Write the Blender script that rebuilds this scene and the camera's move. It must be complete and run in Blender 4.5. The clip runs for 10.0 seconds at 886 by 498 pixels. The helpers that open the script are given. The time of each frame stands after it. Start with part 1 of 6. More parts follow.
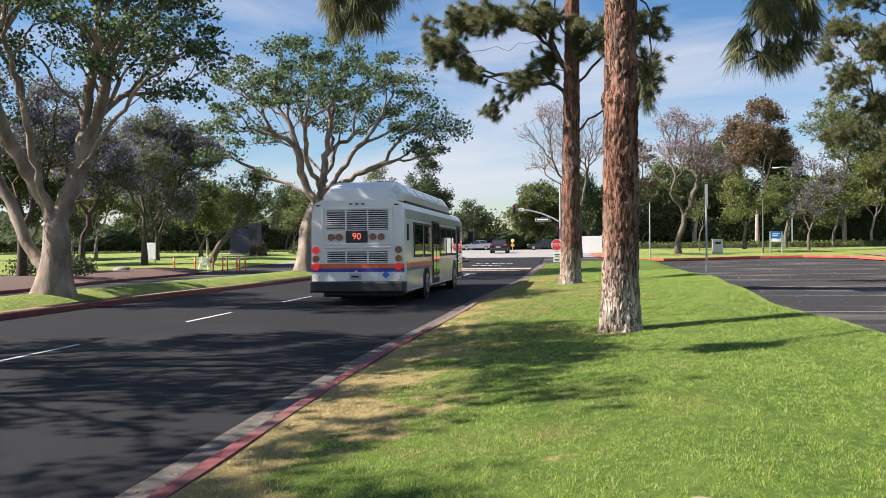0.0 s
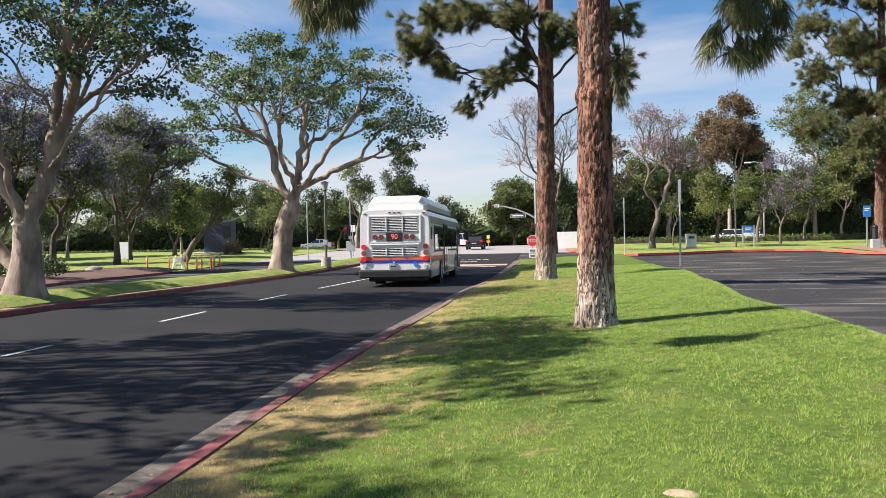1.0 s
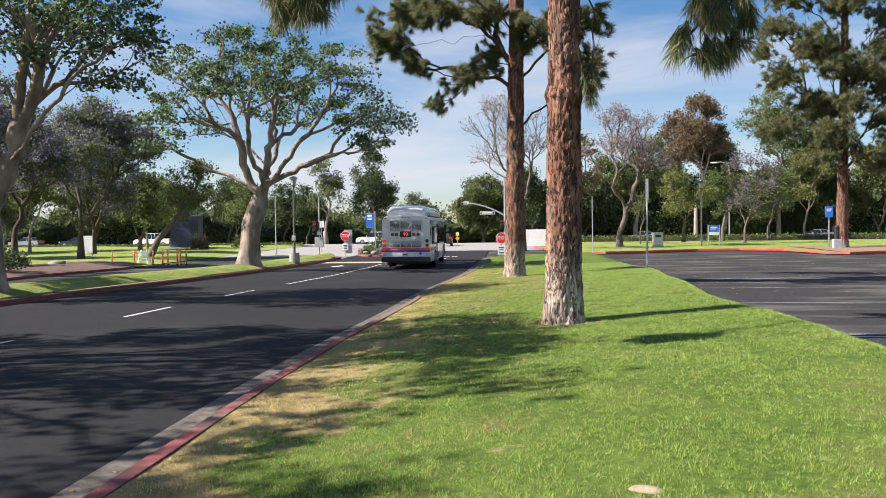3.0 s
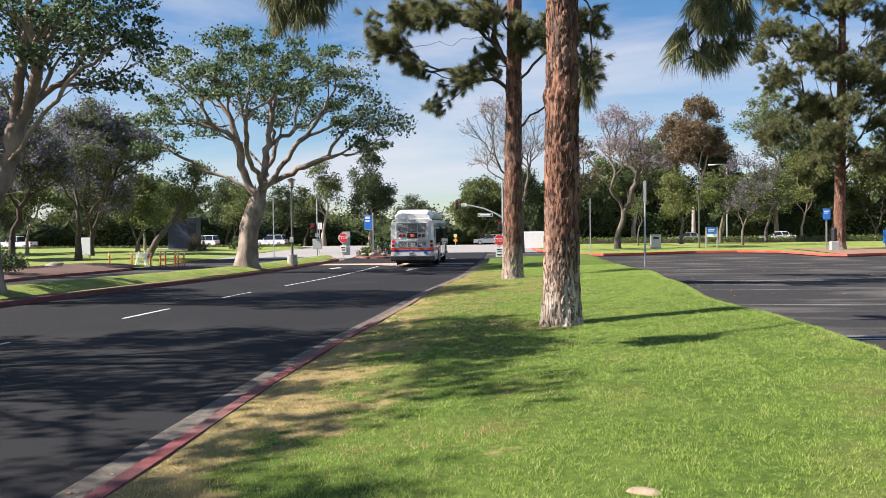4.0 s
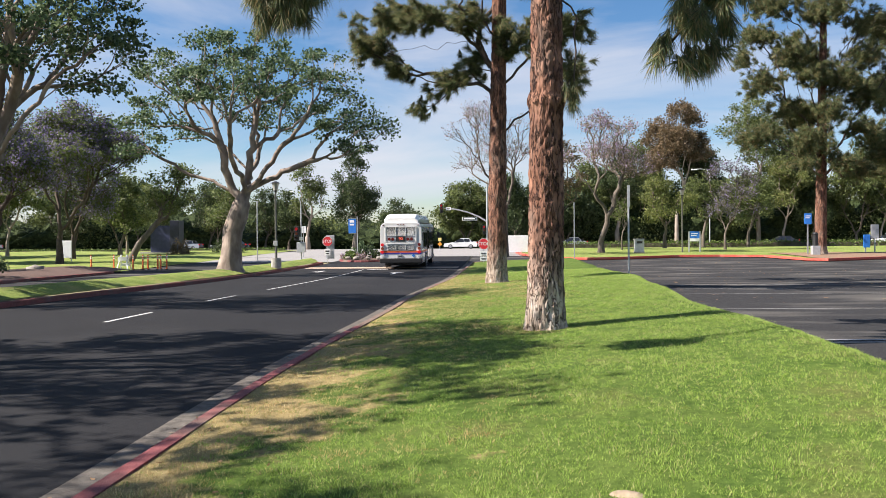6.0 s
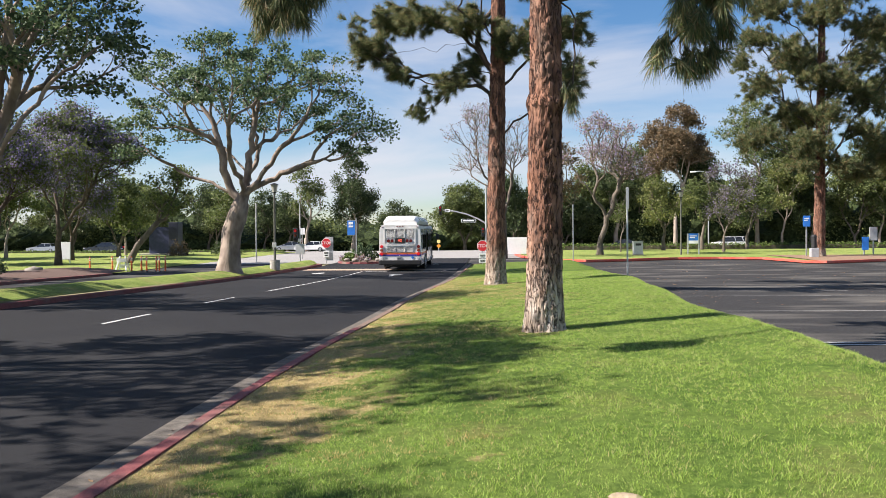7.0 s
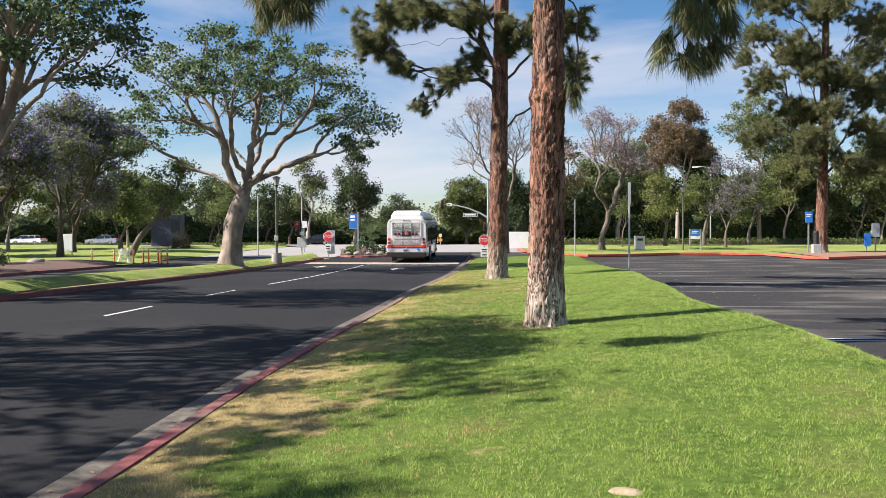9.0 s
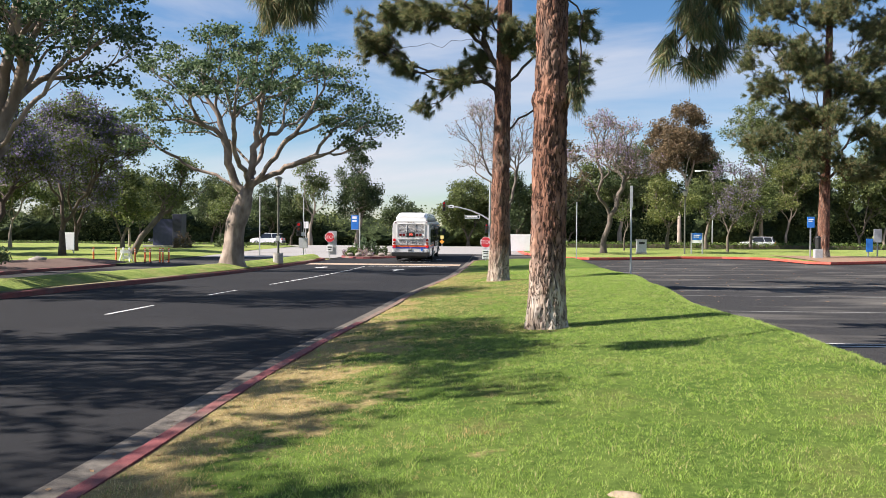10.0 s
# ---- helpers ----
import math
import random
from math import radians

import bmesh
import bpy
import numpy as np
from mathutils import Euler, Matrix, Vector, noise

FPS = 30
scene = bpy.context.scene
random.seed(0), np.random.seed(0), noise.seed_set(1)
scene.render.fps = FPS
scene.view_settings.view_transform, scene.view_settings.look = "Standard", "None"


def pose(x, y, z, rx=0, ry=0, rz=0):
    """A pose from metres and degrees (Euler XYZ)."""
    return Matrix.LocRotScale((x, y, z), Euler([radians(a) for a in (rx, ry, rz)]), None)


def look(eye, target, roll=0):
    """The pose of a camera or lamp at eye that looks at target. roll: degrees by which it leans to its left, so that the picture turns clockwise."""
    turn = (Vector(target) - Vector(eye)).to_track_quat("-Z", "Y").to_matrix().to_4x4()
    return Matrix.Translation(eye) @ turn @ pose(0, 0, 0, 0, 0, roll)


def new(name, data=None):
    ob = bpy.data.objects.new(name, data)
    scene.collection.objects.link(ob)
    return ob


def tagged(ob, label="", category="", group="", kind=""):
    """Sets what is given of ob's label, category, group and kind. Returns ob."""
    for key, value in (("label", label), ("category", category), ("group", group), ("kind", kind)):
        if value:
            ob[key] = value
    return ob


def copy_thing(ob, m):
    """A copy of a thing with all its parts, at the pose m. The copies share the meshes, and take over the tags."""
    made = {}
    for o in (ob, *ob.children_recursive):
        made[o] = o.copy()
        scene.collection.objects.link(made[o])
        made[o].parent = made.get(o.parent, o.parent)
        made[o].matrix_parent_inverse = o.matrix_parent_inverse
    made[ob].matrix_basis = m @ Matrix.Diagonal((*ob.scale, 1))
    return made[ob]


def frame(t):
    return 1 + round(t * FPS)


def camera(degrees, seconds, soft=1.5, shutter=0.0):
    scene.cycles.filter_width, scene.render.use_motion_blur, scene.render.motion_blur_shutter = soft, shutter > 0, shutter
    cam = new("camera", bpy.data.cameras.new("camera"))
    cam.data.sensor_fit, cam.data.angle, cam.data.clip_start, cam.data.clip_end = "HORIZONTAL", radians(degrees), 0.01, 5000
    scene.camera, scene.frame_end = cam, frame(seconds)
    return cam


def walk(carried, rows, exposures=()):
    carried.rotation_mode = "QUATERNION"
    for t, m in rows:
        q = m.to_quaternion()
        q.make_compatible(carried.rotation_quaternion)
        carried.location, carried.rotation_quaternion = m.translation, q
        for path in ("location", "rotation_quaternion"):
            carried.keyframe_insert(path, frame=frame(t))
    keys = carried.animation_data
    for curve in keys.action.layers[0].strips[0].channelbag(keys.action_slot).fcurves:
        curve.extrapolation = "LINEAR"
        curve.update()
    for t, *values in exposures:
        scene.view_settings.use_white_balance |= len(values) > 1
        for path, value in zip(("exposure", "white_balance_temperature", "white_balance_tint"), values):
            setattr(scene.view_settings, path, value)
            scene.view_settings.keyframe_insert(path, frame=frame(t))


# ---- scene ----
# camera: hand-held, standing on the verge, panning to the right
cam = camera(56.0, 10.0, soft=0.55)
walk(cam, [(t, pose(0, 0, 1.65, 90 + pitch, -roll, yaw)) for t, yaw, pitch, roll in (
    (0.0, 8.57, -0.41, -0.62),
    (0.5, 7.76, -0.30, -0.82),
    (1.0, 6.91, -0.66, -1.09),
    (1.5, 5.94, -1.08, -0.53),
    (2.0, 5.28, -1.20, -0.40),
    (2.5, 4.87, -1.07, -0.58),
    (4.0, 4.65, -0.79, -0.57),
    (4.5, 4.19, -0.83, -0.47),
    (5.0, 3.81, -0.77, -0.45),
    (5.5, 3.62, -0.64, -0.48),
    (7.0, 3.50, -0.41, -0.38),
    (7.5, 3.42, -0.36, -0.35),
    (8.0, 3.47, -0.37, -0.29),
    (8.5, 3.54, -0.55, -0.21),
    (9.0, 3.62, -0.82, -0.06),
    (9.5, 3.65, -0.87, 0.20),
    (10.0, 3.73, -0.70, 0.45),
)])

# ---------------------------------------------------------------- light
SUN_AZ = 14.0      # the shadows run this many degrees from +x towards +y
SUN_EL = 42.0
world = bpy.data.worlds.new("sky")
scene.world = world
world.use_nodes = True
wn, wl = world.node_tree.nodes, world.node_tree.links
sky = wn.new("ShaderNodeTexSky")
sky.sky_type = 'NISHITA'
sky.sun_disc = False
sky.sun_elevation = radians(SUN_EL)
sky.sun_rotation = radians(270 - SUN_AZ)
sky.air_density, sky.dust_density, sky.ozone_density = 1.0, 0.4, 3.0
wtc, wmap = wn.new("ShaderNodeTexCoord"), wn.new("ShaderNodeMapping")
wmap.inputs["Scale"].default_value = (1.0, 1.3, 5.0)
wmap.inputs["Rotation"].default_value = (0.1, 0.25, 0.4)
wnoise, wramp, wmix = wn.new("ShaderNodeTexNoise"), wn.new("ShaderNodeValToRGB"), wn.new("ShaderNodeMixRGB")
wnoise.inputs["Scale"].default_value = 1.6
wnoise.inputs["Detail"].default_value = 9
wnoise.inputs["Roughness"].default_value = 0.55
wnoise.inputs["Distortion"].default_value = 0.6
wramp.color_ramp.elements[0].position, wramp.color_ramp.elements[1].position = 0.45, 0.72
wramp.color_ramp.elements[1].color = (0.85, 0.85, 0.85, 1)
wmix.inputs[2].default_value = (5.6, 5.9, 6.4, 1)      # thin high cloud
wl.new(wtc.outputs["Generated"], wmap.inputs[0])
wl.new(wmap.outputs[0], wnoise.inputs["Vector"])
wl.new(wnoise.outputs["Fac"], wramp.inputs[0])
wl.new(wramp.outputs[0], wmix.inputs[0])
wsat = wn.new("ShaderNodeHueSaturation")
wsat.inputs["Saturation"].default_value = 1.25
wl.new(sky.outputs[0], wsat.inputs["Color"])
wl.new(wsat.outputs[0], wmix.inputs[1])
wbg = wn["Background"]
wl.new(wmix.outputs[0], wbg.inputs[0])
wbg.inputs[1].default_value = 0.057

sun = new("sun", bpy.data.lights.new("sun", 'SUN'))
sun.data.energy, sun.data.angle, sun.data.color = 5.0, radians(0.55), (1.0, 0.945, 0.865)
sdir = Vector((math.cos(radians(SUN_AZ)) * math.cos(radians(SUN_EL)), math.sin(radians(SUN_AZ)) * math.cos(radians(SUN_EL)), -math.sin(radians(SUN_EL))))
sun.matrix_world = look((-40, -40, 45), Vector((-40, -40, 45)) + sdir)
scene.view_settings.exposure = 1.28
scene.view_settings.use_white_balance = True
scene.view_settings.white_balance_temperature = 6600
scene.view_settings.white_balance_tint = 15.0

# ---------------------------------------------------------------- materials


def mat(name, c1, c2=None, rough=0.8, scale=6.0, big=0.35, c3=None, bump=0.0, bscale=40.0, metal=0.0, stretch=(1, 1, 1), emit=None, power=0.0, coat=0.0, wear=0.5, spec=None):
    """Two colours mixed by fine noise, a third by broad noise, and fine relief."""
    m = bpy.data.materials.new(name)
    m.use_nodes = True
    n, l = m.node_tree.nodes, m.node_tree.links
    b = n["Principled BSDF"]
    b.inputs["Roughness"].default_value, b.inputs["Metallic"].default_value = rough, metal
    b.inputs["Coat Weight"].default_value = coat
    if spec is not None:
        b.inputs["Specular IOR Level"].default_value = spec
    c2 = c2 or tuple(0.8 * v for v in c1)
    tc, mp = n.new("ShaderNodeTexCoord"), n.new("ShaderNodeMapping")
    mp.inputs["Scale"].default_value = stretch
    l.new(tc.outputs["Object"], mp.inputs[0])

    def noise_node(s, detail):
        t = n.new("ShaderNodeTexNoise")
        t.inputs["Scale"].default_value, t.inputs["Detail"].default_value = s, detail
        l.new(mp.outputs[0], t.inputs["Vector"])
        return t
    a = noise_node(scale, 6)
    r = n.new("ShaderNodeValToRGB")
    r.color_ramp.elements[0].position, r.color_ramp.elements[1].position = 0.35, 0.65
    r.color_ramp.elements[0].color, r.color_ramp.elements[1].color = (*c1, 1), (*c2, 1)
    l.new(a.outputs["Fac"], r.inputs[0])
    out = r.outputs[0]
    if c3:
        g = noise_node(big, 4)
        rr = n.new("ShaderNodeValToRGB")
        rr.color_ramp.elements[0].position, rr.color_ramp.elements[1].position = 0.5, 0.68
        rr.color_ramp.elements[1].color = (wear, wear, wear, 1)
        mx = n.new("ShaderNodeMixRGB")
        mx.inputs[2].default_value = (*c3, 1)
        l.new(g.outputs["Fac"], rr.inputs[0])
        l.new(rr.outputs[0], mx.inputs[0])
        l.new(out, mx.inputs[1])
        out = mx.outputs[0]
    l.new(out, b.inputs["Base Color"])
    if bump:
        t = noise_node(bscale, 5)
        bp = n.new("ShaderNodeBump")
        bp.inputs["Strength"].default_value, bp.inputs["Distance"].default_value = min(1.0, bump), 0.02
        l.new(t.outputs["Fac"], bp.inputs["Height"])
        l.new(bp.outputs[0], b.inputs["Normal"])
    if emit:
        b.inputs["Emission Color"].default_value, b.inputs["Emission Strength"].default_value = (*emit, 1), power
    return m


def leaf_mat(name, dark, mid, light, odd=None, share=0.1, through_light=0.35):
    """Leaves: each one its own tone, some light passes through."""
    m = bpy.data.materials.new(name)
    m.use_nodes = True
    n, l = m.node_tree.nodes, m.node_tree.links
    n.remove(n["Principled BSDF"])
    geo, r = n.new("ShaderNodeNewGeometry"), n.new("ShaderNodeValToRGB")
    cols = [(0.0, dark), (0.45, mid), (0.85 - (share if odd else 0), light)]
    r.color_ramp.elements[0].color, r.color_ramp.elements[1].color = (*dark, 1), (*light, 1)
    r.color_ramp.elements[1].position = cols[2][0]
    e = r.color_ramp.elements.new(0.45)
    e.color = (*mid, 1)
    if odd:
        e = r.color_ramp.elements.new(1.0 - share)
        e.color = (*odd, 1)
    l.new(geo.outputs["Random Per Island"], r.inputs[0])
    d, t, mx = n.new("ShaderNodeBsdfPrincipled"), n.new("ShaderNodeBsdfTranslucent"), n.new("ShaderNodeMixShader")
    d.inputs["Roughness"].default_value = 0.55
    d.inputs["Specular IOR Level"].default_value = 0.3
    mx.inputs[0].default_value = through_light
    l.new(r.outputs[0], d.inputs["Base Color"])
    l.new(r.outputs[0], t.inputs["Color"])
    l.new(d.outputs[0], mx.inputs[1])
    l.new(t.outputs[0], mx.inputs[2])
    l.new(mx.outputs[0], n["Material Output"].inputs[0])
    return m


def grass_mat(name, dry_edge):
    """Mown lawn: blades of two greens, mowing tufts, straw patches; dry along the kerb where dry_edge is set."""
    m = bpy.data.materials.new(name)
    m.use_nodes = True
    n, l = m.node_tree.nodes, m.node_tree.links
    b = n["Principled BSDF"]
    b.inputs["Roughness"].default_value = 0.9
    b.inputs["Specular IOR Level"].default_value = 0.1
    geo = n.new("ShaderNodeNewGeometry")

    def tex(s, d=5, rgh=0.5):
        t = n.new("ShaderNodeTexNoise")
        t.inputs["Scale"].default_value, t.inputs["Detail"].default_value, t.inputs["Roughness"].default_value = s, d, rgh
        l.new(geo.outputs["Position"], t.inputs["Vector"])
        return t

    def ramp(src, p0, p1, c0, c1):
        r = n.new("ShaderNodeValToRGB")
        r.color_ramp.elements[0].position, r.color_ramp.elements[1].position = p0, p1
        r.color_ramp.elements[0].color, r.color_ramp.elements[1].color = (*c0, 1), (*c1, 1)
        l.new(src, r.inputs[0])
        return r.outputs[0]

    def mixed(f, a, c):
        x = n.new("ShaderNodeMixRGB")
        l.new(f, x.inputs[0])
        l.new(a, x.inputs[1])
        l.new(c, x.inputs[2])
        return x.outputs[0]
    fine = ramp(tex(15, 6, 0.75).outputs["Fac"], 0.40, 0.60, (0.07, 0.12, 0.022), (0.29, 0.36, 0.095))
    broad = ramp(tex(1.1, 5, 0.6).outputs["Fac"], 0.35, 0.7, (0.12, 0.18, 0.038), (0.31, 0.335, 0.10))
    half = n.new("ShaderNodeMixRGB")
    half.inputs[0].default_value = 0.5
    l.new(fine, half.inputs[1])
    l.new(broad, half.inputs[2])
    straw = ramp(tex(30, 3, 0.8).outputs["Fac"], 0.3, 0.7, (0.21, 0.15, 0.065), (0.46, 0.355, 0.175))
    patch = ramp(tex(0.8, 6, 0.65).outputs["Fac"], 0.52, 0.70, (0, 0, 0), (0.6, 0.6, 0.6))
    col = mixed(patch, half.outputs[0], straw)
    if dry_edge:
        # thatch and soil between the blades, darkened in colour for the shade there
        th = n.new("ShaderNodeMixRGB")
        th.blend_type = 'MULTIPLY'
        th.inputs[0].default_value = 1.0
        th.inputs[2].default_value = (0.47, 0.58, 0.43, 1)
        l.new(col, th.inputs[1])
        col = th.outputs[0]
        sx = n.new("ShaderNodeSeparateXYZ")
        l.new(geo.outputs["Position"], sx.inputs[0])
        # dry strip beside the kerb, ragged by noise, widest near y = 7
        mp = n.new("ShaderNodeMapRange")
        mp.inputs["From Min"].default_value, mp.inputs["From Max"].default_value = -0.6, -2.6
        l.new(sx.outputs["X"], mp.inputs["Value"])
        my = n.new("ShaderNodeMapRange")
        my.inputs["From Min"].default_value, my.inputs["From Max"].default_value = 15.0, 8.0
        my.inputs["To Min"].default_value = 0.65
        l.new(sx.outputs["Y"], my.inputs["Value"])
        mul = n.new("ShaderNodeMath")
        mul.operation = 'MULTIPLY'
        l.new(mp.outputs[0], mul.inputs[0])
        l.new(my.outputs[0], mul.inputs[1])
        add = n.new("ShaderNodeMath")
        add.operation = 'ADD'
        l.new(mul.outputs[0], add.inputs[0])
        wander = n.new("ShaderNodeMath")
        wander.operation = 'MULTIPLY_ADD'
        wander.inputs[1].default_value, wander.inputs[2].default_value = 2.4, -0.75
        l.new(tex(0.9, 6, 0.7).outputs["Fac"], wander.inputs[0])
        l.new(wander.outputs[0], add.inputs[1])
        edge = ramp(add.outputs[0], 0.82, 1.25, (0, 0, 0), (0.9, 0.9, 0.9))
        col = mixed(edge, col, straw)
    l.new(col, b.inputs["Base Color"])
    bp = n.new("ShaderNodeBump")
    bp.inputs["Strength"].default_value, bp.inputs["Distance"].default_value = 0.9, 0.03
    l.new(tex(60, 3, 0.8).outputs["Fac"], bp.inputs["Height"])
    l.new(bp.outputs[0], b.inputs["Normal"])
    return m


ASPHALT = mat("asphalt_new", (0.011, 0.0113, 0.0125), (0.020, 0.0203, 0.022), 0.88, 45, 0.25, (0.027, 0.0268, 0.0275), 0.5, 220, wear=0.6, spec=0.2)
ASPHALT_OLD = mat("asphalt_worn", (0.021, 0.021, 0.022), (0.038, 0.037, 0.036), 0.9, 30, 0.55, (0.12, 0.113, 0.10), 0.5, 160, wear=0.85, spec=0.2, stretch=(0.4, 1.1, 1))
STREET = mat("street_concrete", (0.22, 0.21, 0.20), (0.29, 0.28, 0.265), 0.9, 12, 0.1, (0.18, 0.175, 0.17), 0.3, 80)
CONCRETE = mat("kerb_concrete", (0.075, 0.066, 0.053), (0.135, 0.12, 0.10), 0.92, 9, 1.2, (0.085, 0.07, 0.055), 0.6, 90, wear=0.8)
TAN = mat("crosswalk_paving", (0.33, 0.24, 0.17), (0.42, 0.31, 0.22), 0.9, 10, 0.5, (0.27, 0.20, 0.15), 0.3, 60)
RED_KERB = mat("faded_red_paint", (0.15, 0.032, 0.036), (0.22, 0.06, 0.058), 0.8, 7, 0.9, (0.17, 0.125, 0.095), 0.6, 70, wear=0.95)
WORN_KERB = mat("worn_kerb_paint", (0.13, 0.085, 0.062), (0.20, 0.14, 0.105), 0.88, 6, 0.45, (0.24, 0.075, 0.055), 0.6, 70, wear=0.7)
PALE_CONCRETE = mat("pale_concrete", (0.27, 0.255, 0.23), (0.36, 0.34, 0.31), 0.9, 8, 1.0, (0.22, 0.20, 0.175), 0.4, 60)
RED_KERB_NEW = mat("red_paint", (0.55, 0.07, 0.045), (0.62, 0.11, 0.075), 0.7, 8, 1.0, (0.5, 0.2, 0.15), 0.3, 60)
RED_KERB_DARK = mat("weathered_red_paint", (0.13, 0.034, 0.03), (0.19, 0.052, 0.045), 0.8, 7, 1.2, (0.15, 0.095, 0.075), 0.5, 70, wear=0.7)
LINE = mat("road_paint", (0.48, 0.48, 0.465), (0.60, 0.60, 0.585), 0.75, 25, 3.0, (0.2, 0.2, 0.2), 0.3, 120, wear=0.7)
FADED = mat("faded_road_paint", (0.16, 0.158, 0.15), (0.30, 0.295, 0.285), 0.85, 18, 1.2, (0.06, 0.06, 0.058), 0.3, 120, wear=0.85)
LAWN = grass_mat("lawn", False)
LAWN_EDGE = grass_mat("verge_lawn", True)
MULCH = mat("bark_mulch", (0.07, 0.04, 0.03), (0.13, 0.08, 0.06), 0.95, 14, 0.8, (0.09, 0.055, 0.04), 1.0, 40)
EARTH = mat("dry_ground", (0.16, 0.15, 0.07), (0.24, 0.20, 0.11), 0.95, 5, 0.1, (0.12, 0.14, 0.05), 0.8, 20)
BARK_CORAL = mat("coral_tree_bark", (0.15, 0.112, 0.087), (0.34, 0.275, 0.22), 0.9, 3.0, 1.2, (0.12, 0.09, 0.07), 0.9, 13, stretch=(1, 1, 0.45), wear=0.7)
BARK_GREY = mat("grey_bark", (0.085, 0.068, 0.052), (0.15, 0.125, 0.10), 0.92, 5, 0.8, (0.10, 0.08, 0.06), 0.9, 22, stretch=(1, 1, 0.3))
BARK_PALE = mat("pale_gum_bark", (0.22, 0.18, 0.14), (0.33, 0.28, 0.23), 0.85, 3, 0.6, (0.28, 0.2, 0.15), 0.5, 14, stretch=(1, 1, 0.35))
LEAF_CORAL = leaf_mat("coral_tree_leaf", (0.036, 0.064, 0.03), (0.076, 0.122, 0.054), (0.15, 0.205, 0.10))
BARK_TWIG = mat("dark_branch_bark", (0.05, 0.036, 0.028), (0.095, 0.07, 0.055), 0.92, 6, 0.8, (0.04, 0.03, 0.02), 0.9, 22)
LEAF_NEEDLE = leaf_mat("pine_needle", (0.055, 0.085, 0.04), (0.12, 0.155, 0.07), (0.225, 0.245, 0.105), (0.30, 0.22, 0.11), 0.12, 0.45)
LEAF_DARK = leaf_mat("dark_foliage", (0.026, 0.042, 0.018), (0.05, 0.075, 0.028), (0.09, 0.12, 0.045), through_light=0.3)
LEAF_OLIVE = leaf_mat("olive_foliage", (0.055, 0.078, 0.026), (0.10, 0.13, 0.042), (0.17, 0.20, 0.066))
LEAF_LIME = leaf_mat("yellow_green_foliage", (0.07, 0.095, 0.028), (0.13, 0.155, 0.045), (0.22, 0.235, 0.075))
LEAF_RUST = leaf_mat("rust_foliage", (0.08, 0.07, 0.038), (0.145, 0.105, 0.06), (0.215, 0.15, 0.085))
LEAF_LILAC = leaf_mat("jacaranda_bloom", (0.05, 0.055, 0.035), (0.105, 0.105, 0.075), (0.18, 0.165, 0.165), (0.23, 0.185, 0.30), 0.2)
LEAF_VIOLET = leaf_mat("violet_bloom", (0.14, 0.11, 0.22), (0.26, 0.21, 0.39), (0.38, 0.32, 0.52), (0.10, 0.13, 0.06), 0.25)
LEAF_PINK = leaf_mat("fading_bloom", (0.12, 0.11, 0.055), (0.24, 0.19, 0.125), (0.38, 0.28, 0.25), (0.36, 0.26, 0.38), 0.2)
LEAF_HEDGE = leaf_mat("hedge_leaf", (0.05, 0.085, 0.02), (0.09, 0.14, 0.03), (0.15, 0.20, 0.05))
BLADE = leaf_mat("grass_blade", (0.15, 0.245, 0.036), (0.265, 0.395, 0.07), (0.41, 0.54, 0.125), (0.50, 0.43, 0.22), 0.05, 0.4)
BLADE_DRY = leaf_mat("dry_grass_blade", (0.36, 0.25, 0.095), (0.58, 0.43, 0.185), (0.72, 0.57, 0.29), (0.24, 0.30, 0.08), 0.24, 0.3)
WHITE_PAINT = mat("white_paint", (0.74, 0.74, 0.72), (0.80, 0.80, 0.78), 0.4, 3, 0.5, (0.66, 0.65, 0.62), coat=0.2)
GALV = mat("galvanised_steel", (0.42, 0.43, 0.43), (0.52, 0.53, 0.53), 0.5, 8, 0.8, (0.36, 0.36, 0.35), metal=0.6)
GREEN_POST = mat("post_paint", (0.075, 0.075, 0.06), (0.11, 0.11, 0.09), 0.55, 6, 1.0)
BLACK = mat("black_plastic", (0.012, 0.012, 0.013), (0.02, 0.02, 0.02), 0.5, 10, 1.0)
RUBBER = mat("tyre_rubber", (0.012, 0.012, 0.012), (0.022, 0.022, 0.021), 0.85, 14, 2.0)
SIGN_RED = mat("sign_red", (0.60, 0.025, 0.035), (0.66, 0.035, 0.045), 0.4, 4, 1.0)
SIGN_BLUE = mat("sign_blue", (0.02, 0.16, 0.55), (0.025, 0.19, 0.62), 0.45, 4, 1.0)
SIGN_WHITE = mat("sign_white", (0.78, 0.78, 0.77), (0.84, 0.84, 0.83), 0.5, 5, 1.0)
SIGN_GREY = mat("sign_back", (0.40, 0.41, 0.42), (0.48, 0.49, 0.50), 0.5, 5, 1.0, metal=0.4)
SIGN_GREEN = mat("street_sign_plate", (0.03, 0.05, 0.05), (0.04, 0.07, 0.06), 0.5, 5, 1.0)
ORANGE = mat("orange_plastic", (0.75, 0.14, 0.04), (0.82, 0.19, 0.06), 0.55, 6, 1.0)
NAVY = mat("dark_blue_panel", (0.022, 0.028, 0.075), (0.035, 0.042, 0.10), 0.45, 3, 0.5)
TEAL = mat("dark_panel", (0.015, 0.018, 0.035), (0.022, 0.026, 0.05), 0.4, 3, 0.5)
ROCK = mat("boulder_stone", (0.20, 0.18, 0.155), (0.30, 0.27, 0.235), 0.9, 4, 1.0, (0.2, 0.17, 0.14), 0.8, 20)
GLASS = mat("tinted_glass", (0.012, 0.014, 0.016), (0.016, 0.018, 0.02), 0.03, 2, 1.0, spec=1.0, coat=1.0)

# ---------------------------------------------------------------- mesh helpers


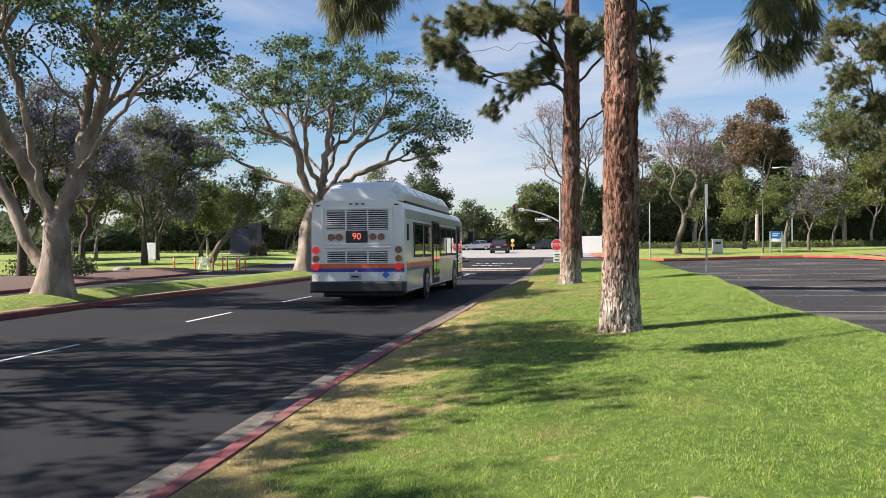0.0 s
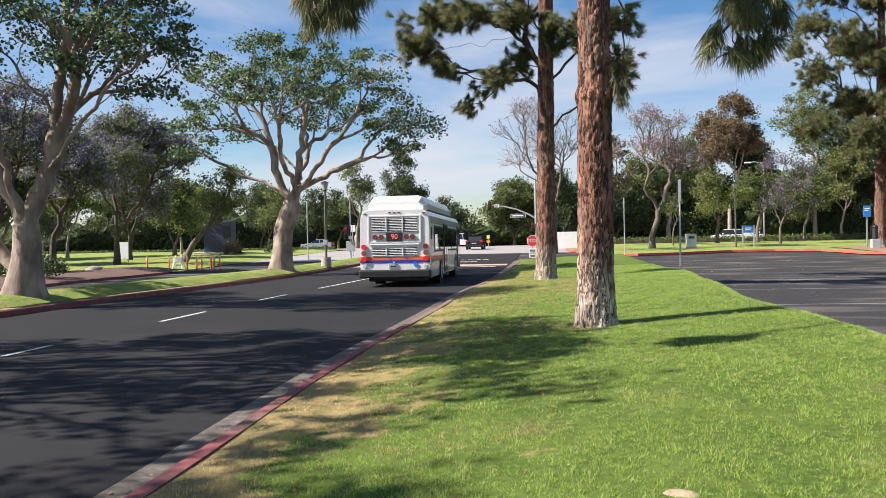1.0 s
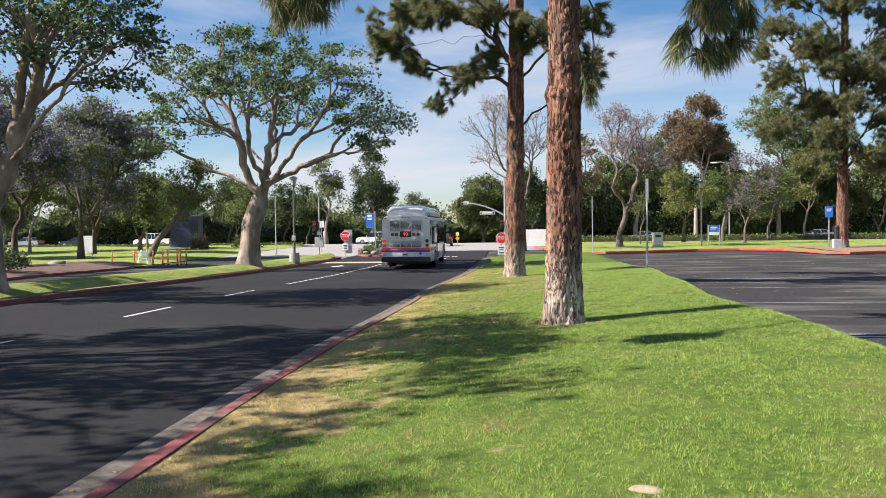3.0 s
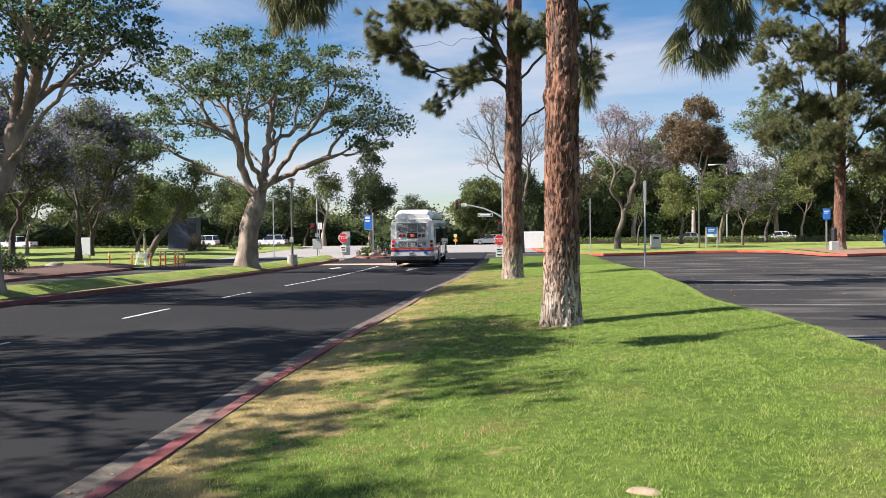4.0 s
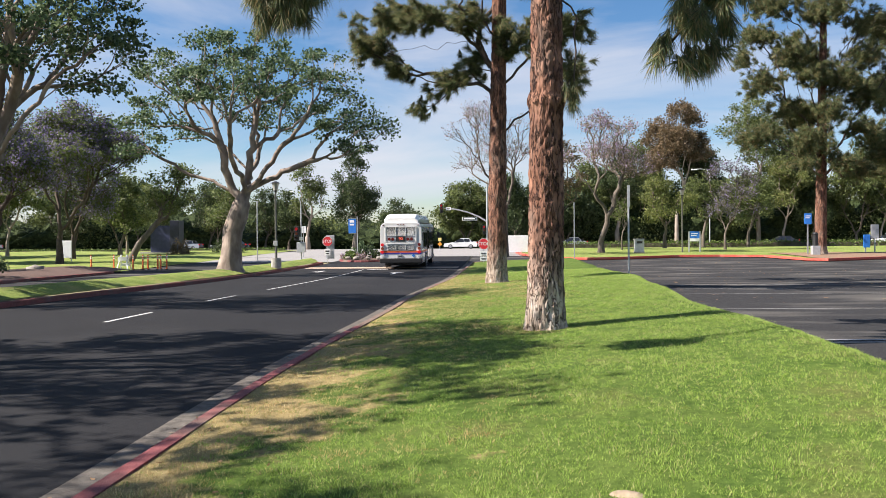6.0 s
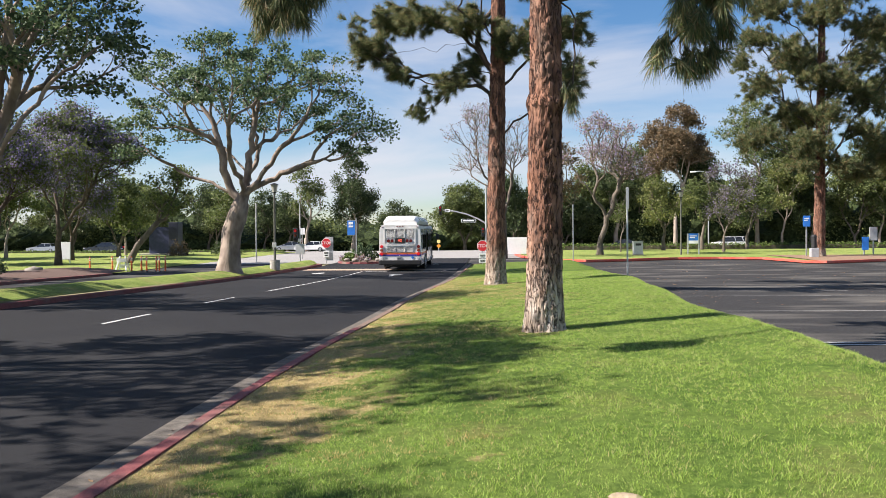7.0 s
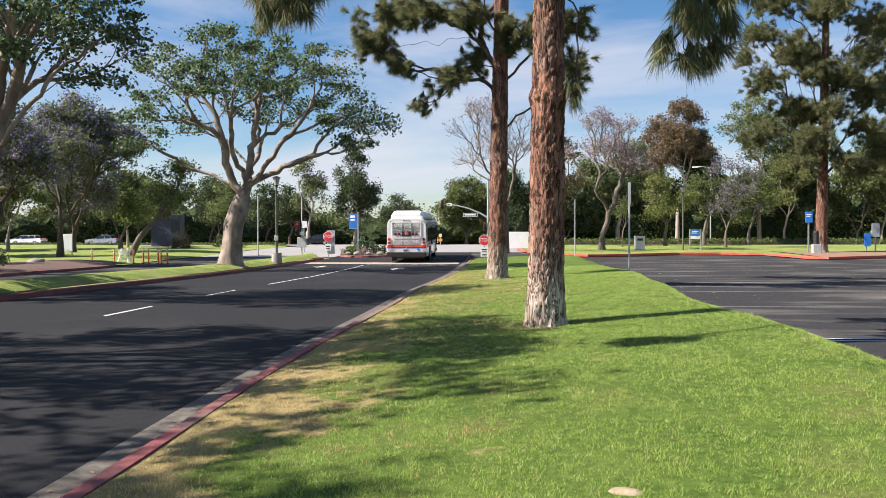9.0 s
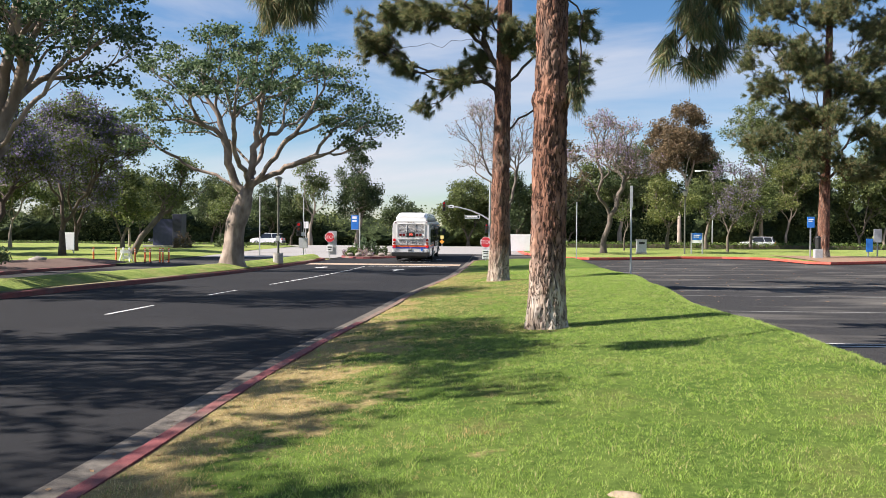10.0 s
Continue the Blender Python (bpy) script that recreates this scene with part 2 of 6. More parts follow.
def smooth(a, b, v):
    s = min(1.0, max(0.0, (v - a) / (b - a)))
    return s * s * (3 - 2 * s)


def zg(y):
    """Height of the paving: a shallow dip, then rising a little towards the cross street."""
    return 0.68 * smooth(44, 95, y) - 0.13 * smooth(20, 42, y)


def pymesh(name, verts, faces, material, shade=False):
    me = bpy.data.meshes.new(name)
    me.from_pydata([tuple(v) for v in verts], [], [tuple(f) for f in faces])
    me.materials.append(material)
    if shade:
        me.polygons.foreach_set("use_smooth", [True] * len(me.polygons))
    me.update()
    return me


def part(name, bm, material, parent, label="", shade=False):
    """Links a bmesh or a mesh as one mesh object under a thing or a part."""
    if isinstance(bm, bmesh.types.BMesh):
        me = bpy.data.meshes.new(name)
        bm.to_mesh(me)
        bm.free()
        me.materials.append(material)
        if shade:
            me.polygons.foreach_set("use_smooth", [True] * len(me.polygons))
    else:
        me = bm
    ob = new(name, me)
    ob.parent = parent
    return tagged(ob, label)


def thing(name, m, label, category, group="", kind=""):
    ob = new(name)
    ob.empty_display_size = 0.2
    ob.matrix_world = m
    return tagged(ob, label, category, group, kind)


def box(bm, x0, x1, y0, y1, z0, z1, bev=0.0):
    r = bmesh.ops.create_cube(bm, size=1.0)
    for v in r["verts"]:
        v.co = Vector(((x0 + x1) / 2 + v.co.x * (x1 - x0), (y0 + y1) / 2 + v.co.y * (y1 - y0), (z0 + z1) / 2 + v.co.z * (z1 - z0)))
    if bev:
        es = {e for v in r["verts"] for e in v.link_edges}
        bmesh.ops.bevel(bm, geom=list(es), offset=bev, segments=2, affect='EDGES', profile=0.5)
    return bm


def boxed(x0, x1, y0, y1, z0, z1, bev=0.0):
    return box(bmesh.new(), x0, x1, y0, y1, z0, z1, bev)


def rod(bm, p, q, r0, r1=None, n=10):
    p, q = Vector(p), Vector(q)
    d = q - p
    m = Matrix.Translation((p + q) / 2) @ d.to_track_quat("Z", "Y").to_matrix().to_4x4()
    bmesh.ops.create_cone(bm, cap_ends=True, segments=n, radius1=r0, radius2=r0 if r1 is None else r1, depth=d.length, matrix=m)
    return bm


def rodded(p, q, r0, r1=None, n=10):
    return rod(bmesh.new(), p, q, r0, r1, n)


def tube(paths, sides, lump=0.0):
    """Verts and faces of tapering tubes along (points, radii) paths."""
    V, Fs = [], []
    for pts, rad in paths:
        base = len(V)
        k = len(pts)
        up = Vector((0.3, 1, 0.1)).normalized()
        for i in range(k):
            d = (pts[min(i + 1, k - 1)] - pts[max(i - 1, 0)]).normalized()
            u = d.cross(up)
            u = u.normalized() if u.length > 1e-3 else Vector((1, 0, 0))
            w = d.cross(u)
            for s in range(sides):
                a = 2 * math.pi * s / sides
                r = rad[i]
                if lump:
                    r *= 1 + lump * noise.noise(Vector((math.cos(a) * 1.3, math.sin(a) * 1.3, pts[i].length * 0.9 + base)))
                V.append(pts[i] + (u * math.cos(a) + w * math.sin(a)) * r)
        for i in range(k - 1):
            for s in range(sides):
                t = (s + 1) % sides
                Fs.append((base + i * sides + s, base + i * sides + t, base + (i + 1) * sides + t, base + (i + 1) * sides + s))
        if not lump:
            Fs.append(tuple(base + (k - 1) * sides + s for s in range(sides)))
            continue
        last, n = base + (k - 1) * sides, len(V)      # a rounded crown on a stout trunk
        for s in range(sides):
            V.append(pts[-1] + (V[last + s] - pts[-1]) * 0.72 + d * rad[-1] * 0.42)
        V.append(pts[-1] + d * rad[-1] * 0.62)
        for s in range(sides):
            t = (s + 1) % sides
            Fs.append((last + s, last + t, n + t, n + s))
            Fs.append((n + s, n + t, n + sides))
    return V, Fs


def leaves(centres, size, aspect, rng, droop=0.0):
    """Numpy leaf cards, folded along the midrib: 4 vertices, 2 triangles each."""
    c = np.asarray(centres, float)
    n = len(c)
    d = rng.normal(size=(n, 3))
    d[:, 2] -= droop
    d /= np.linalg.norm(d, axis=1)[:, None]
    e = np.cross(d, rng.normal(size=(n, 3)))
    e /= np.linalg.norm(e, axis=1)[:, None]
    f = np.cross(d, e)
    s = (size * rng.uniform(0.6, 1.3, n))[:, None]
    tip, left, right = c + d * s, c + d * s * 0.5 + e * s * aspect + f * s * 0.12, c + d * s * 0.5 - e * s * aspect + f * s * 0.12
    v = np.stack([c, left, tip, right], 1).reshape(-1, 3)
    return v


def leaf_mesh(name, v, material, quad=True):
    n = len(v) // 4
    i = np.arange(n) * 4
    me = bpy.data.meshes.new(name)
    me.vertices.add(len(v))
    me.vertices.foreach_set("co", np.ascontiguousarray(v, dtype=np.float32).ravel())
    me.loops.add(4 * n)
    me.loops.foreach_set("vertex_index", np.arange(4 * n, dtype=np.int32))
    me.polygons.add(n)
    me.polygons.foreach_set("loop_start", (i).astype(np.int32))
    me.polygons.foreach_set("loop_total", np.full(n, 4, np.int32))
    me.materials.append(material)
    me.update(calc_edges=True)
    return me


def tri_mesh(name, v, material):
    n = len(v) // 3
    me = bpy.data.meshes.new(name)
    me.vertices.add(3 * n)
    me.vertices.foreach_set("co", np.ascontiguousarray(v, dtype=np.float32).ravel())
    me.loops.add(3 * n)
    me.loops.foreach_set("vertex_index", np.arange(3 * n, dtype=np.int32))
    me.polygons.add(n)
    me.polygons.foreach_set("loop_start", (np.arange(n) * 3).astype(np.int32))
    me.polygons.foreach_set("loop_total", np.full(n, 3, np.int32))
    me.materials.append(material)
    me.update(calc_edges=True)
    return me


def sheet(name, xs, ys, height, material, left=None, right=None, keep=None):
    """A grid of ground. left(y) and right(y) bound it where given; xs then runs from 0 to 1."""
    V, Fs = [], []
    nx = len(xs)
    for y in ys:
        for x in xs:
            X = x if left is None else left(y) + x * (right(y) - left(y))
            V.append((X, y, height(X, y)))
    for j in range(len(ys) - 1):
        for i in range(nx - 1):
            Fs.append((j * nx + i, j * nx + i + 1, (j + 1) * nx + i + 1, (j + 1) * nx + i))
    return pymesh(name, V, Fs, material, True)


def strip(name, line, offs, material):
    """A kerb or line: the profile offs (sideways, up) swept along (x, y) points."""
    V, Fs = [], []
    k = len(offs)
    for i, p in enumerate(line):
        a, b = line[max(i - 1, 0)], line[min(i + 1, len(line) - 1)]
        d = Vector((b[0] - a[0], b[1] - a[1], 0)).normalized()
        nrm = Vector((d.y, -d.x, 0))
        for s, h in offs:
            V.append((p[0] + nrm.x * s, p[1] + nrm.y * s, zg(p[1]) + h))
    for i in range(len(line) - 1):
        for s in range(k - 1):
            Fs.append((i * k + s, i * k + s + 1, (i + 1) * k + s + 1, (i + 1) * k + s))
    return pymesh(name, V, Fs, material)


def setting(name, me, label, category):
    return tagged(new(name, me), label, category, kind="structure")


def text(parent, body, size, m, material, stretch=1.0, depth=0.002):
    c = bpy.data.curves.new("lettering", 'FONT')
    c.body, c.size, c.extrude = body, size, depth
    c.align_x, c.align_y = 'CENTER', 'CENTER'
    c.materials.append(material)
    ob = new("lettering", c)
    ob.parent = parent
    ob.matrix_local = m @ Matrix.Diagonal((1, stretch, 1, 1))
    return ob

# ---------------------------------------------------------------- ground and roads
def frange(a, b, s):
    n = max(1, round((b - a) / s))
    return [a + (b - a) * i / n for i in range(n + 1)]


gx = [-2500, -800, -300, -150] + frange(-100, 100, 20) + [150, 300, 800, 2500]
gy = [-2000, -500, -100, -40] + frange(-20, 130, 5) + [200, 400, 1000, 3000]
setting("ground", sheet("ground", gx, gy, lambda x, y: zg(y) - 0.07, EARTH), "dry olive ground with sparse grass reaching the distance", "ground")

KERB_X = -2.65


def kerb_x(y):
    return KERB_X + 0.10 * (1 - smooth(4, 9.5, y)) + 0.22 * smooth(10, 20, y) + 0.50 * smooth(20, 42, y) + 0.2 * smooth(42, 62, y)


def med_x(y):
    return -12.75 + 0.25 * smooth(48, 60, y)


def med_back(y):
    return -15.35 - 0.2 * smooth(20, 40, y) + 0.9 * smooth(44, 62, y)


road_ys = frange(-30, 74, 2)
setting("road", sheet("road", frange(0, 1, 0.1), road_ys, lambda x, y: zg(y), ASPHALT, lambda y: med_x(y), lambda y: kerb_x(y) - 0.38), "fresh dark asphalt road with dashed lane line", "road")
setting("gutter", sheet("gutter", [0, 0.5, 1], frange(-30, 60, 1.5), lambda x, y: zg(y) + 0.004, CONCRETE, lambda y: kerb_x(y) - 0.40, lambda y: kerb_x(y)), "stained concrete gutter beside the kerb", "gutter")
kline = [(kerb_x(y), y) for y in frange(-30, 58, 1.5)]
for a in range(1, 9):
    b = a / 8 * math.pi / 2
    kline.append((kerb_x(58) + 2.5 * (1 - math.cos(b)), 58 + 2.5 * math.sin(b)))
KERB_SECTION = [(0, 0), (0.02, 0.13), (0.045, 0.15), (0.165, 0.15), (0.17, 0.05)]
cut = next(i for i, p in enumerate(kline) if p[1] > 14.0)
setting("kerb_verge_1", strip("kerb_verge_1", kline[:cut + 1], KERB_SECTION, RED_KERB), "faded red painted kerb along the lawn", "kerb")
setting("kerb_verge_2", strip("kerb_verge_2", kline[cut:], KERB_SECTION, WORN_KERB), "worn brownish kerb with traces of red paint", "kerb")


def crest_x(y):
    return 3.5 + 1.1 * smooth(14, 32, y) + 0.8 * smooth(30, 58, y) + 0.08 * math.sin(y * 0.7)


def lot_x(y):
    return crest_x(y) + 1.15


def verge_z(x, y):
    k, c = kerb_x(y) + 0.16, crest_x(y)
    top = 0.33 + 0.20 * smooth(1, 9, y) - 0.16 * smooth(24, 56, y)
    if x < c:
        h = 0.14 + (top - 0.14) * max(0.0, (x - k) / (c - k)) ** 0.9
    else:
        h = top * (0.5 + 0.5 * math.cos(math.pi * min(1.0, (x - c) / 1.12)))
    return zg(y) + h - 0.01 + 0.02 * noise.noise(Vector((x * 0.7, y * 0.7, 0))) + 0.008 * noise.noise(Vector((x * 3, y * 3, 0)))


vy = frange(-25, 22, 0.5) + frange(23, 58, 1) + [58.8, 59.4, 59.8]
setting("verge_lawn", sheet("verge_lawn", frange(0, 1, 1 / 24), vy, verge_z, LAWN_EDGE,
        lambda y: kerb_x(y) + 0.155 + 2.2 * (1 - math.sqrt(max(0, 1 - max(0, (y - 57.5) / 2.4) ** 2))), lambda y: lot_x(y) - 1.5 * (1 - math.sqrt(max(0, 1 - max(0, (y - 57.5) / 2.4) ** 2)))),
        "bright mown lawn verge with straw-dry patches", "lawn")

# parking lot
setting("parking_lot", sheet("parking_lot", frange(0, 1, 0.05), frange(-30, 76, 2), lambda x, y: zg(y) - 0.012, ASPHALT_OLD, lambda y: (lot_x(y) - 0.4) if y < 57 else kerb_x(y) - 0.3, lambda y: 75), "worn grey asphalt parking lot with faded stall lines", "parking lot")
for i, (x0, x1, y0, slope) in enumerate([(4.9, 11.5, 13.6, 0.02), (4.9, 11.5, 13.9, 0.02), (5.0, 11.5, 20.1, 0.02), (5.7, 12, 26.0, 0.02), (5.8, 12, 29.0, 0.02), (5.9, 12, 32.0, 0.02)]):
    setting("stall_line", strip("stall_line", [(x0 + (x1 - x0) * k / 6, y0 + slope * k) for k in range(7)], [(-0.045, -0.006), (0.045, -0.006)], LINE if i < 2 else FADED), "faded white parking stall line", "road marking")

# median with lawn
mline = [(med_x(y), y) for y in frange(-30, 60, 1.5)]
tip = [(-13.65 + 1.15 * math.cos(a), 60 + 1.15 * math.sin(a)) for a in [math.pi * k / 10 for k in range(1, 10)]]
bline = [(med_back(y), y) for y in frange(60, -30, 1.5)]
setting("kerb_median", strip("kerb_median", mline + tip + bline, [(0, 0), (-0.02, 0.13), (-0.045, 0.15), (-0.165, 0.15), (-0.17, 0.05)], RED_KERB_DARK), "weathered dark red kerb round the median", "kerb")


def med_z(x, y):
    u = (x - med_back(y)) / (med_x(y) - med_back(y))
    return zg(y) + 0.14 + 0.29 * math.sin(math.pi * min(1, max(0, u))) + 0.01 * noise.noise(Vector((x, y, 3)))


setting("median_lawn", sheet("median_lawn", frange(0, 1, 0.1), frange(-30, 61, 1), med_z, LAWN, lambda y: med_back(y) + 0.16 + 1.0 * smooth(59, 61.3, y), lambda y: med_x(y) - 0.16 - 1.0 * smooth(59, 61.3, y)), "mown grass median between two roads", "lawn")

# road behind the median, mulch bed and park lawn


def back_x(y):
    return -20.2 - 2.2 * smooth(26, 40, y) - 0.5 * smooth(45, 55, y)


setting("back_road", sheet("back_road", frange(0, 1, 0.1), frange(-30, 64, 2), lambda x, y: zg(y) - 0.004, ASPHALT_OLD, lambda y: back_x(y) - 3.0 * smooth(46, 52, y), lambda y: med_back(y)), "grey asphalt road behind the median", "road")
setting("kerb_back", strip("kerb_back", [(back_x(y), y) for y in frange(-30, 48, 2)], [(0, 0), (-0.02, 0.13), (-0.16, 0.15), (-0.17, 0)], RED_KERB_DARK), "weathered red kerb beside a mulch bed", "kerb")
setting("mulch_bed", sheet("mulch_bed", frange(0, 1, 0.1), frange(-30, 51, 1.5), lambda x, y: zg(y) + 0.12 + 0.25 * math.sin(math.pi * min(1, max(0, (back_x(y) - x) / 8.5))) + 0.05 * noise.noise(Vector((x, y, 1))), MULCH, lambda y: back_x(y) - 8.5 + 5 * smooth(44, 51, y), lambda y: back_x(y) - 0.16), "reddish bark mulch bed", "planting bed")
setting("park_lawn", sheet("park_lawn", frange(-130, -23.5, 3), frange(20, 100, 4), lambda x, y: zg(y) + 0.02 + 0.16 * smooth(-24, -27, x) + 0.1 * noise.noise(Vector((x * 0.1, y * 0.1, 5))), LAWN), "wide park lawn under trees", "lawn")

# crosswalk, cross street
setting("crosswalk", sheet("crosswalk", frange(-12.4, -2.4, 1), [53.2, 54.2, 55.2], lambda x, y: zg(y) + 0.004, TAN), "tan paved crosswalk band", "crosswalk")
setting("cross_street", sheet("cross_street", [-400, -200, -100] + frange(-80, 60, 5) + [100, 200, 400], [74, 80, 86, 92, 98, 104, 110, 116, 123], lambda x, y: zg(y) + 0.006, STREET), "pale concrete cross street", "road")
setting("side_apron", sheet("side_apron", frange(-60, -12.6, 4), frange(64, 74, 2), lambda x, y: zg(y) - 0.003, STREET), "pale concrete apron by the junction", "road")

# far lawn beyond the lot, its red kerb, mulch island and hedge
fk = [(2.2, 80), (2.6, 74), (3.6, 68.5), (5.0, 65.2), (7.0, 64.2), (9.5, 65.0), (12, 66.6), (14.6, 68.0), (18, 68.2), (21.2, 67.0), (21.9, 63.5), (22.2, 60.6), (23.2, 59.9), (26, 61.5), (29, 63.2), (34, 64), (46, 64.5), (75, 65)]


def fline(step=1.0):
    out = []
    for (x0, y0), (x1, y1) in zip(fk[:-1], fk[1:]):
        n = max(1, int(math.hypot(x1 - x0, y1 - y0) / step))
        out += [(x0 + (x1 - x0) * k / n, y0 + (y1 - y0) * k / n) for k in range(n)]
    return out + [fk[-1]]


setting("kerb_far", strip("kerb_far", fline(), [(0, 0), (0.02, 0.18), (0.05, 0.21), (0.25, 0.21), (0.26, 0.05)], RED_KERB_NEW), "bright red kerb at the end of the lot", "kerb")
FX, FY = [p[0] for p in fk], [p[1] for p in fk]


def far_front(x):
    return float(np.interp(x, FX, FY)) + 0.2


V, Fs = [], []
fxs, cols = frange(2.5, 75, 0.75), 9
for x in fxs:
    for k in range(cols):
        y = far_front(x) + (104 - far_front(x)) * k / (cols - 1)
        V.append((x, y, zg(y) + 0.15 + 0.05 * noise.noise(Vector((x * 0.2, y * 0.2, 9)))))
for i in range(len(fxs) - 1):
    for k in range(cols - 1):
        Fs.append((i * cols + k, (i + 1) * cols + k, (i + 1) * cols + k + 1, i * cols + k + 1))
setting("far_lawn", pymesh("far_lawn", V, Fs, LAWN, True), "sunlit lawn beyond the parking lot", "lawn")
V, Fs = [], []
mxs = frange(23.0, 40, 0.7)
for x in mxs:
    for k in range(5):
        y = far_front(x) + (72.5 - far_front(x)) * k / 4
        V.append((x, y, zg(y) + 0.18 + 0.05 * math.sin(k / 4 * math.pi)))
for i in range(len(mxs) - 1):
    for k in range(4):
        Fs.append((i * 5 + k, (i + 1) * 5 + k, (i + 1) * 5 + k + 1, i * 5 + k + 1))
setting("mulch_island", pymesh("mulch_island", V, Fs, mat("needle_litter", (0.17, 0.105, 0.065), (0.26, 0.165, 0.10), 0.95, 9, 0.8, (0.2, 0.13, 0.08), 0.8, 30), True), "brown needle litter on a kerbed island", "planting bed")

# lane markings
for y0, y1 in [(-3.5, -1.0), (4.4, 6.8), (10.7, 13.0), (17.0, 19.4), (23.2, 25.8), (29.6, 51.4)]:
    setting("lane_line", strip("lane_line", [(-8.2, y) for y in frange(y0, y1, 1.5)], [(-0.047, 0.005), (0.047, 0.005)], LINE), "white painted lane line", "road marking")
setting("stop_line", strip("stop_line", [(-8.0, 51.6), (-3.0, 51.6)], [(-0.2, 0.006), (0.2, 0.006)], LINE), "white stop line", "road marking")
mark = thing("road_lettering", pose(-5.6, 60.3, zg(60.3) + 0.02), "white painted road lettering on asphalt", "road marking")
text(mark, "KEEP", 0.95, pose(-0.1, -2.3, -0.01), LINE, 2.4)
text(mark, "CLEAR", 0.95, pose(0.15, 1.7, 0.03), LINE, 2.4)
mark2 = thing("lane_arrow", pose(-5.6, 46.3, zg(46.3) + 0.006), "white lane arrow painted on asphalt", "road marking")
part("arrow", pymesh("arrow", [(-0.1, -1.6, 0), (0.1, -1.6, 0), (0.1, 0.6, 0), (0.45, 0.6, 0), (0, 1.7, 0), (-0.45, 0.6, 0), (-0.1, 0.6, 0)], [(0, 1, 2, 6), (5, 6, 2, 3, 4)], LINE), LINE, mark2)
mark3 = copy_thing(mark2, pose(-10.4, 49.5, zg(49.5) + 0.006, 0, 0, 180))

# ---------------------------------------------------------------- trees


def dendrite(rng, stem, stem_r, targets, first=0, bf=0.35, step=0.45, wob=0.1, rtip=0.012, power=2.25, lift=0.25):
    """Branches that grow from a stem to each target in turn, joining the nearest wood; radii add up towards the root.
    Gives (trunk radius at its top, one list of (points, radii) paths for each limb)."""
    cap = 40000
    A, D, plen = np.zeros((cap, 3)), np.zeros((cap, 3)), np.zeros(cap)
    par = np.full(cap, -1)
    m = nt = len(stem)
    A[:m] = np.array([tuple(p) for p in stem])
    par[1:m] = np.arange(m - 1)
    seg = np.diff(A[:m], axis=0)
    plen[1:m] = np.cumsum(np.linalg.norm(seg, axis=1))
    D[1:m] = seg / np.linalg.norm(seg, axis=1)[:, None]
    D[0] = D[1]
    ends = []
    for t in targets:
        t = np.array(t, float)
        v = t - A[first:m]
        d = np.linalg.norm(v, axis=1) + 1e-6
        cosang = (v * D[first:m]).sum(1) / d
        j = first + int(np.argmin((d + bf * plen[first:m]) * (1.35 - 0.35 * cosang)))
        v = t - A[j]
        d = float(np.linalg.norm(v))
        n = max(2, int(math.ceil(d / step)))
        t0 = D[j] * d * 0.55 + v * 0.45
        t1 = v * 0.8 + np.array((0, 0, lift * d))
        prev = j
        for k in range(1, n + 1):
            s = k / n
            q = (2 * s ** 3 - 3 * s ** 2 + 1) * A[j] + (s ** 3 - 2 * s ** 2 + s) * t0 + (3 * s ** 2 - 2 * s ** 3) * t + (s ** 3 - s ** 2) * t1
            if k < n:
                q = q + rng.normal(0, wob * step, 3)
            A[m] = q
            par[m] = prev
            e = q - A[prev]
            L = float(np.linalg.norm(e)) + 1e-9
            D[m], plen[m] = e / L, plen[prev] + L
            prev = m
            m += 1
        ends.append(prev)
    acc = np.zeros(m)
    rad = np.zeros(m)
    for i in range(m - 1, -1, -1):
        rad[i] = max(rtip, acc[i] ** (1 / power))
        if par[i] >= 0:
            acc[par[i]] += rad[i] ** power
    f = (stem_r - rtip) / max(1e-6, max(rad[nt - 1], 0.75 * rad[first]) - rtip)
    rad = rtip + (rad - rtip) * min(2.6, f)
    kids = [[] for _ in range(m)]
    for i in range(1, m):
        if i >= nt:
            kids[par[i]].append(i)
    limbs = []

    def follow(start, c, out):
        work = [(start, c)]
        while work:
            s, c = work.pop()
            pts, rr = [Vector(A[s])], [min(rad[s], rad[c] * 1.2) if s >= nt else rad[c] * 1.12]
            while True:
                pts.append(Vector(A[c]))
                rr.append(rad[c])
                if not kids[c]:
                    break
                ks = sorted(kids[c], key=lambda i: -rad[i])
                work += [(c, k) for k in ks[1:]]
                c = ks[0]
            out.append((pts, rr))
    for i in range(nt):
        for c in kids[i]:
            out = []
            follow(i, c, out)
            limbs.append(out)
    tipdir = [(A[i].copy(), D[i].copy()) for i in ends]
    return limbs, tipdir


def crown_tips(rng, lumps, density, hollow=0.55, under=-0.35, gap=0.0):
    """Points in the outer shells of ellipsoid lumps (x, y, z, rx, ry, rz); few on the undersides. A seventh number thickens a lump; gap keeps points apart."""
    out = []
    for x, y, z, rx, ry, rz, *more in lumps:
        n = max(3, int(density * (more[0] if more else 1.0) * (rx * ry * rz) ** (2 / 3)))
        o = rng.normal(size=(n * 3, 3))
        o /= np.linalg.norm(o, axis=1)[:, None]
        o = o[o[:, 2] > under][:n]
        o *= rng.uniform(hollow, 1.0, len(o))[:, None]
        out.append(o * (rx, ry, rz) + (x, y, z))
    out = np.concatenate(out)
    if not gap:
        return out
    kept = []
    for p in out[rng.permutation(len(out))]:
        if not kept or np.min(np.linalg.norm(np.array(kept) - p, axis=1)) > gap:
            kept.append(p)
    return np.array(kept)


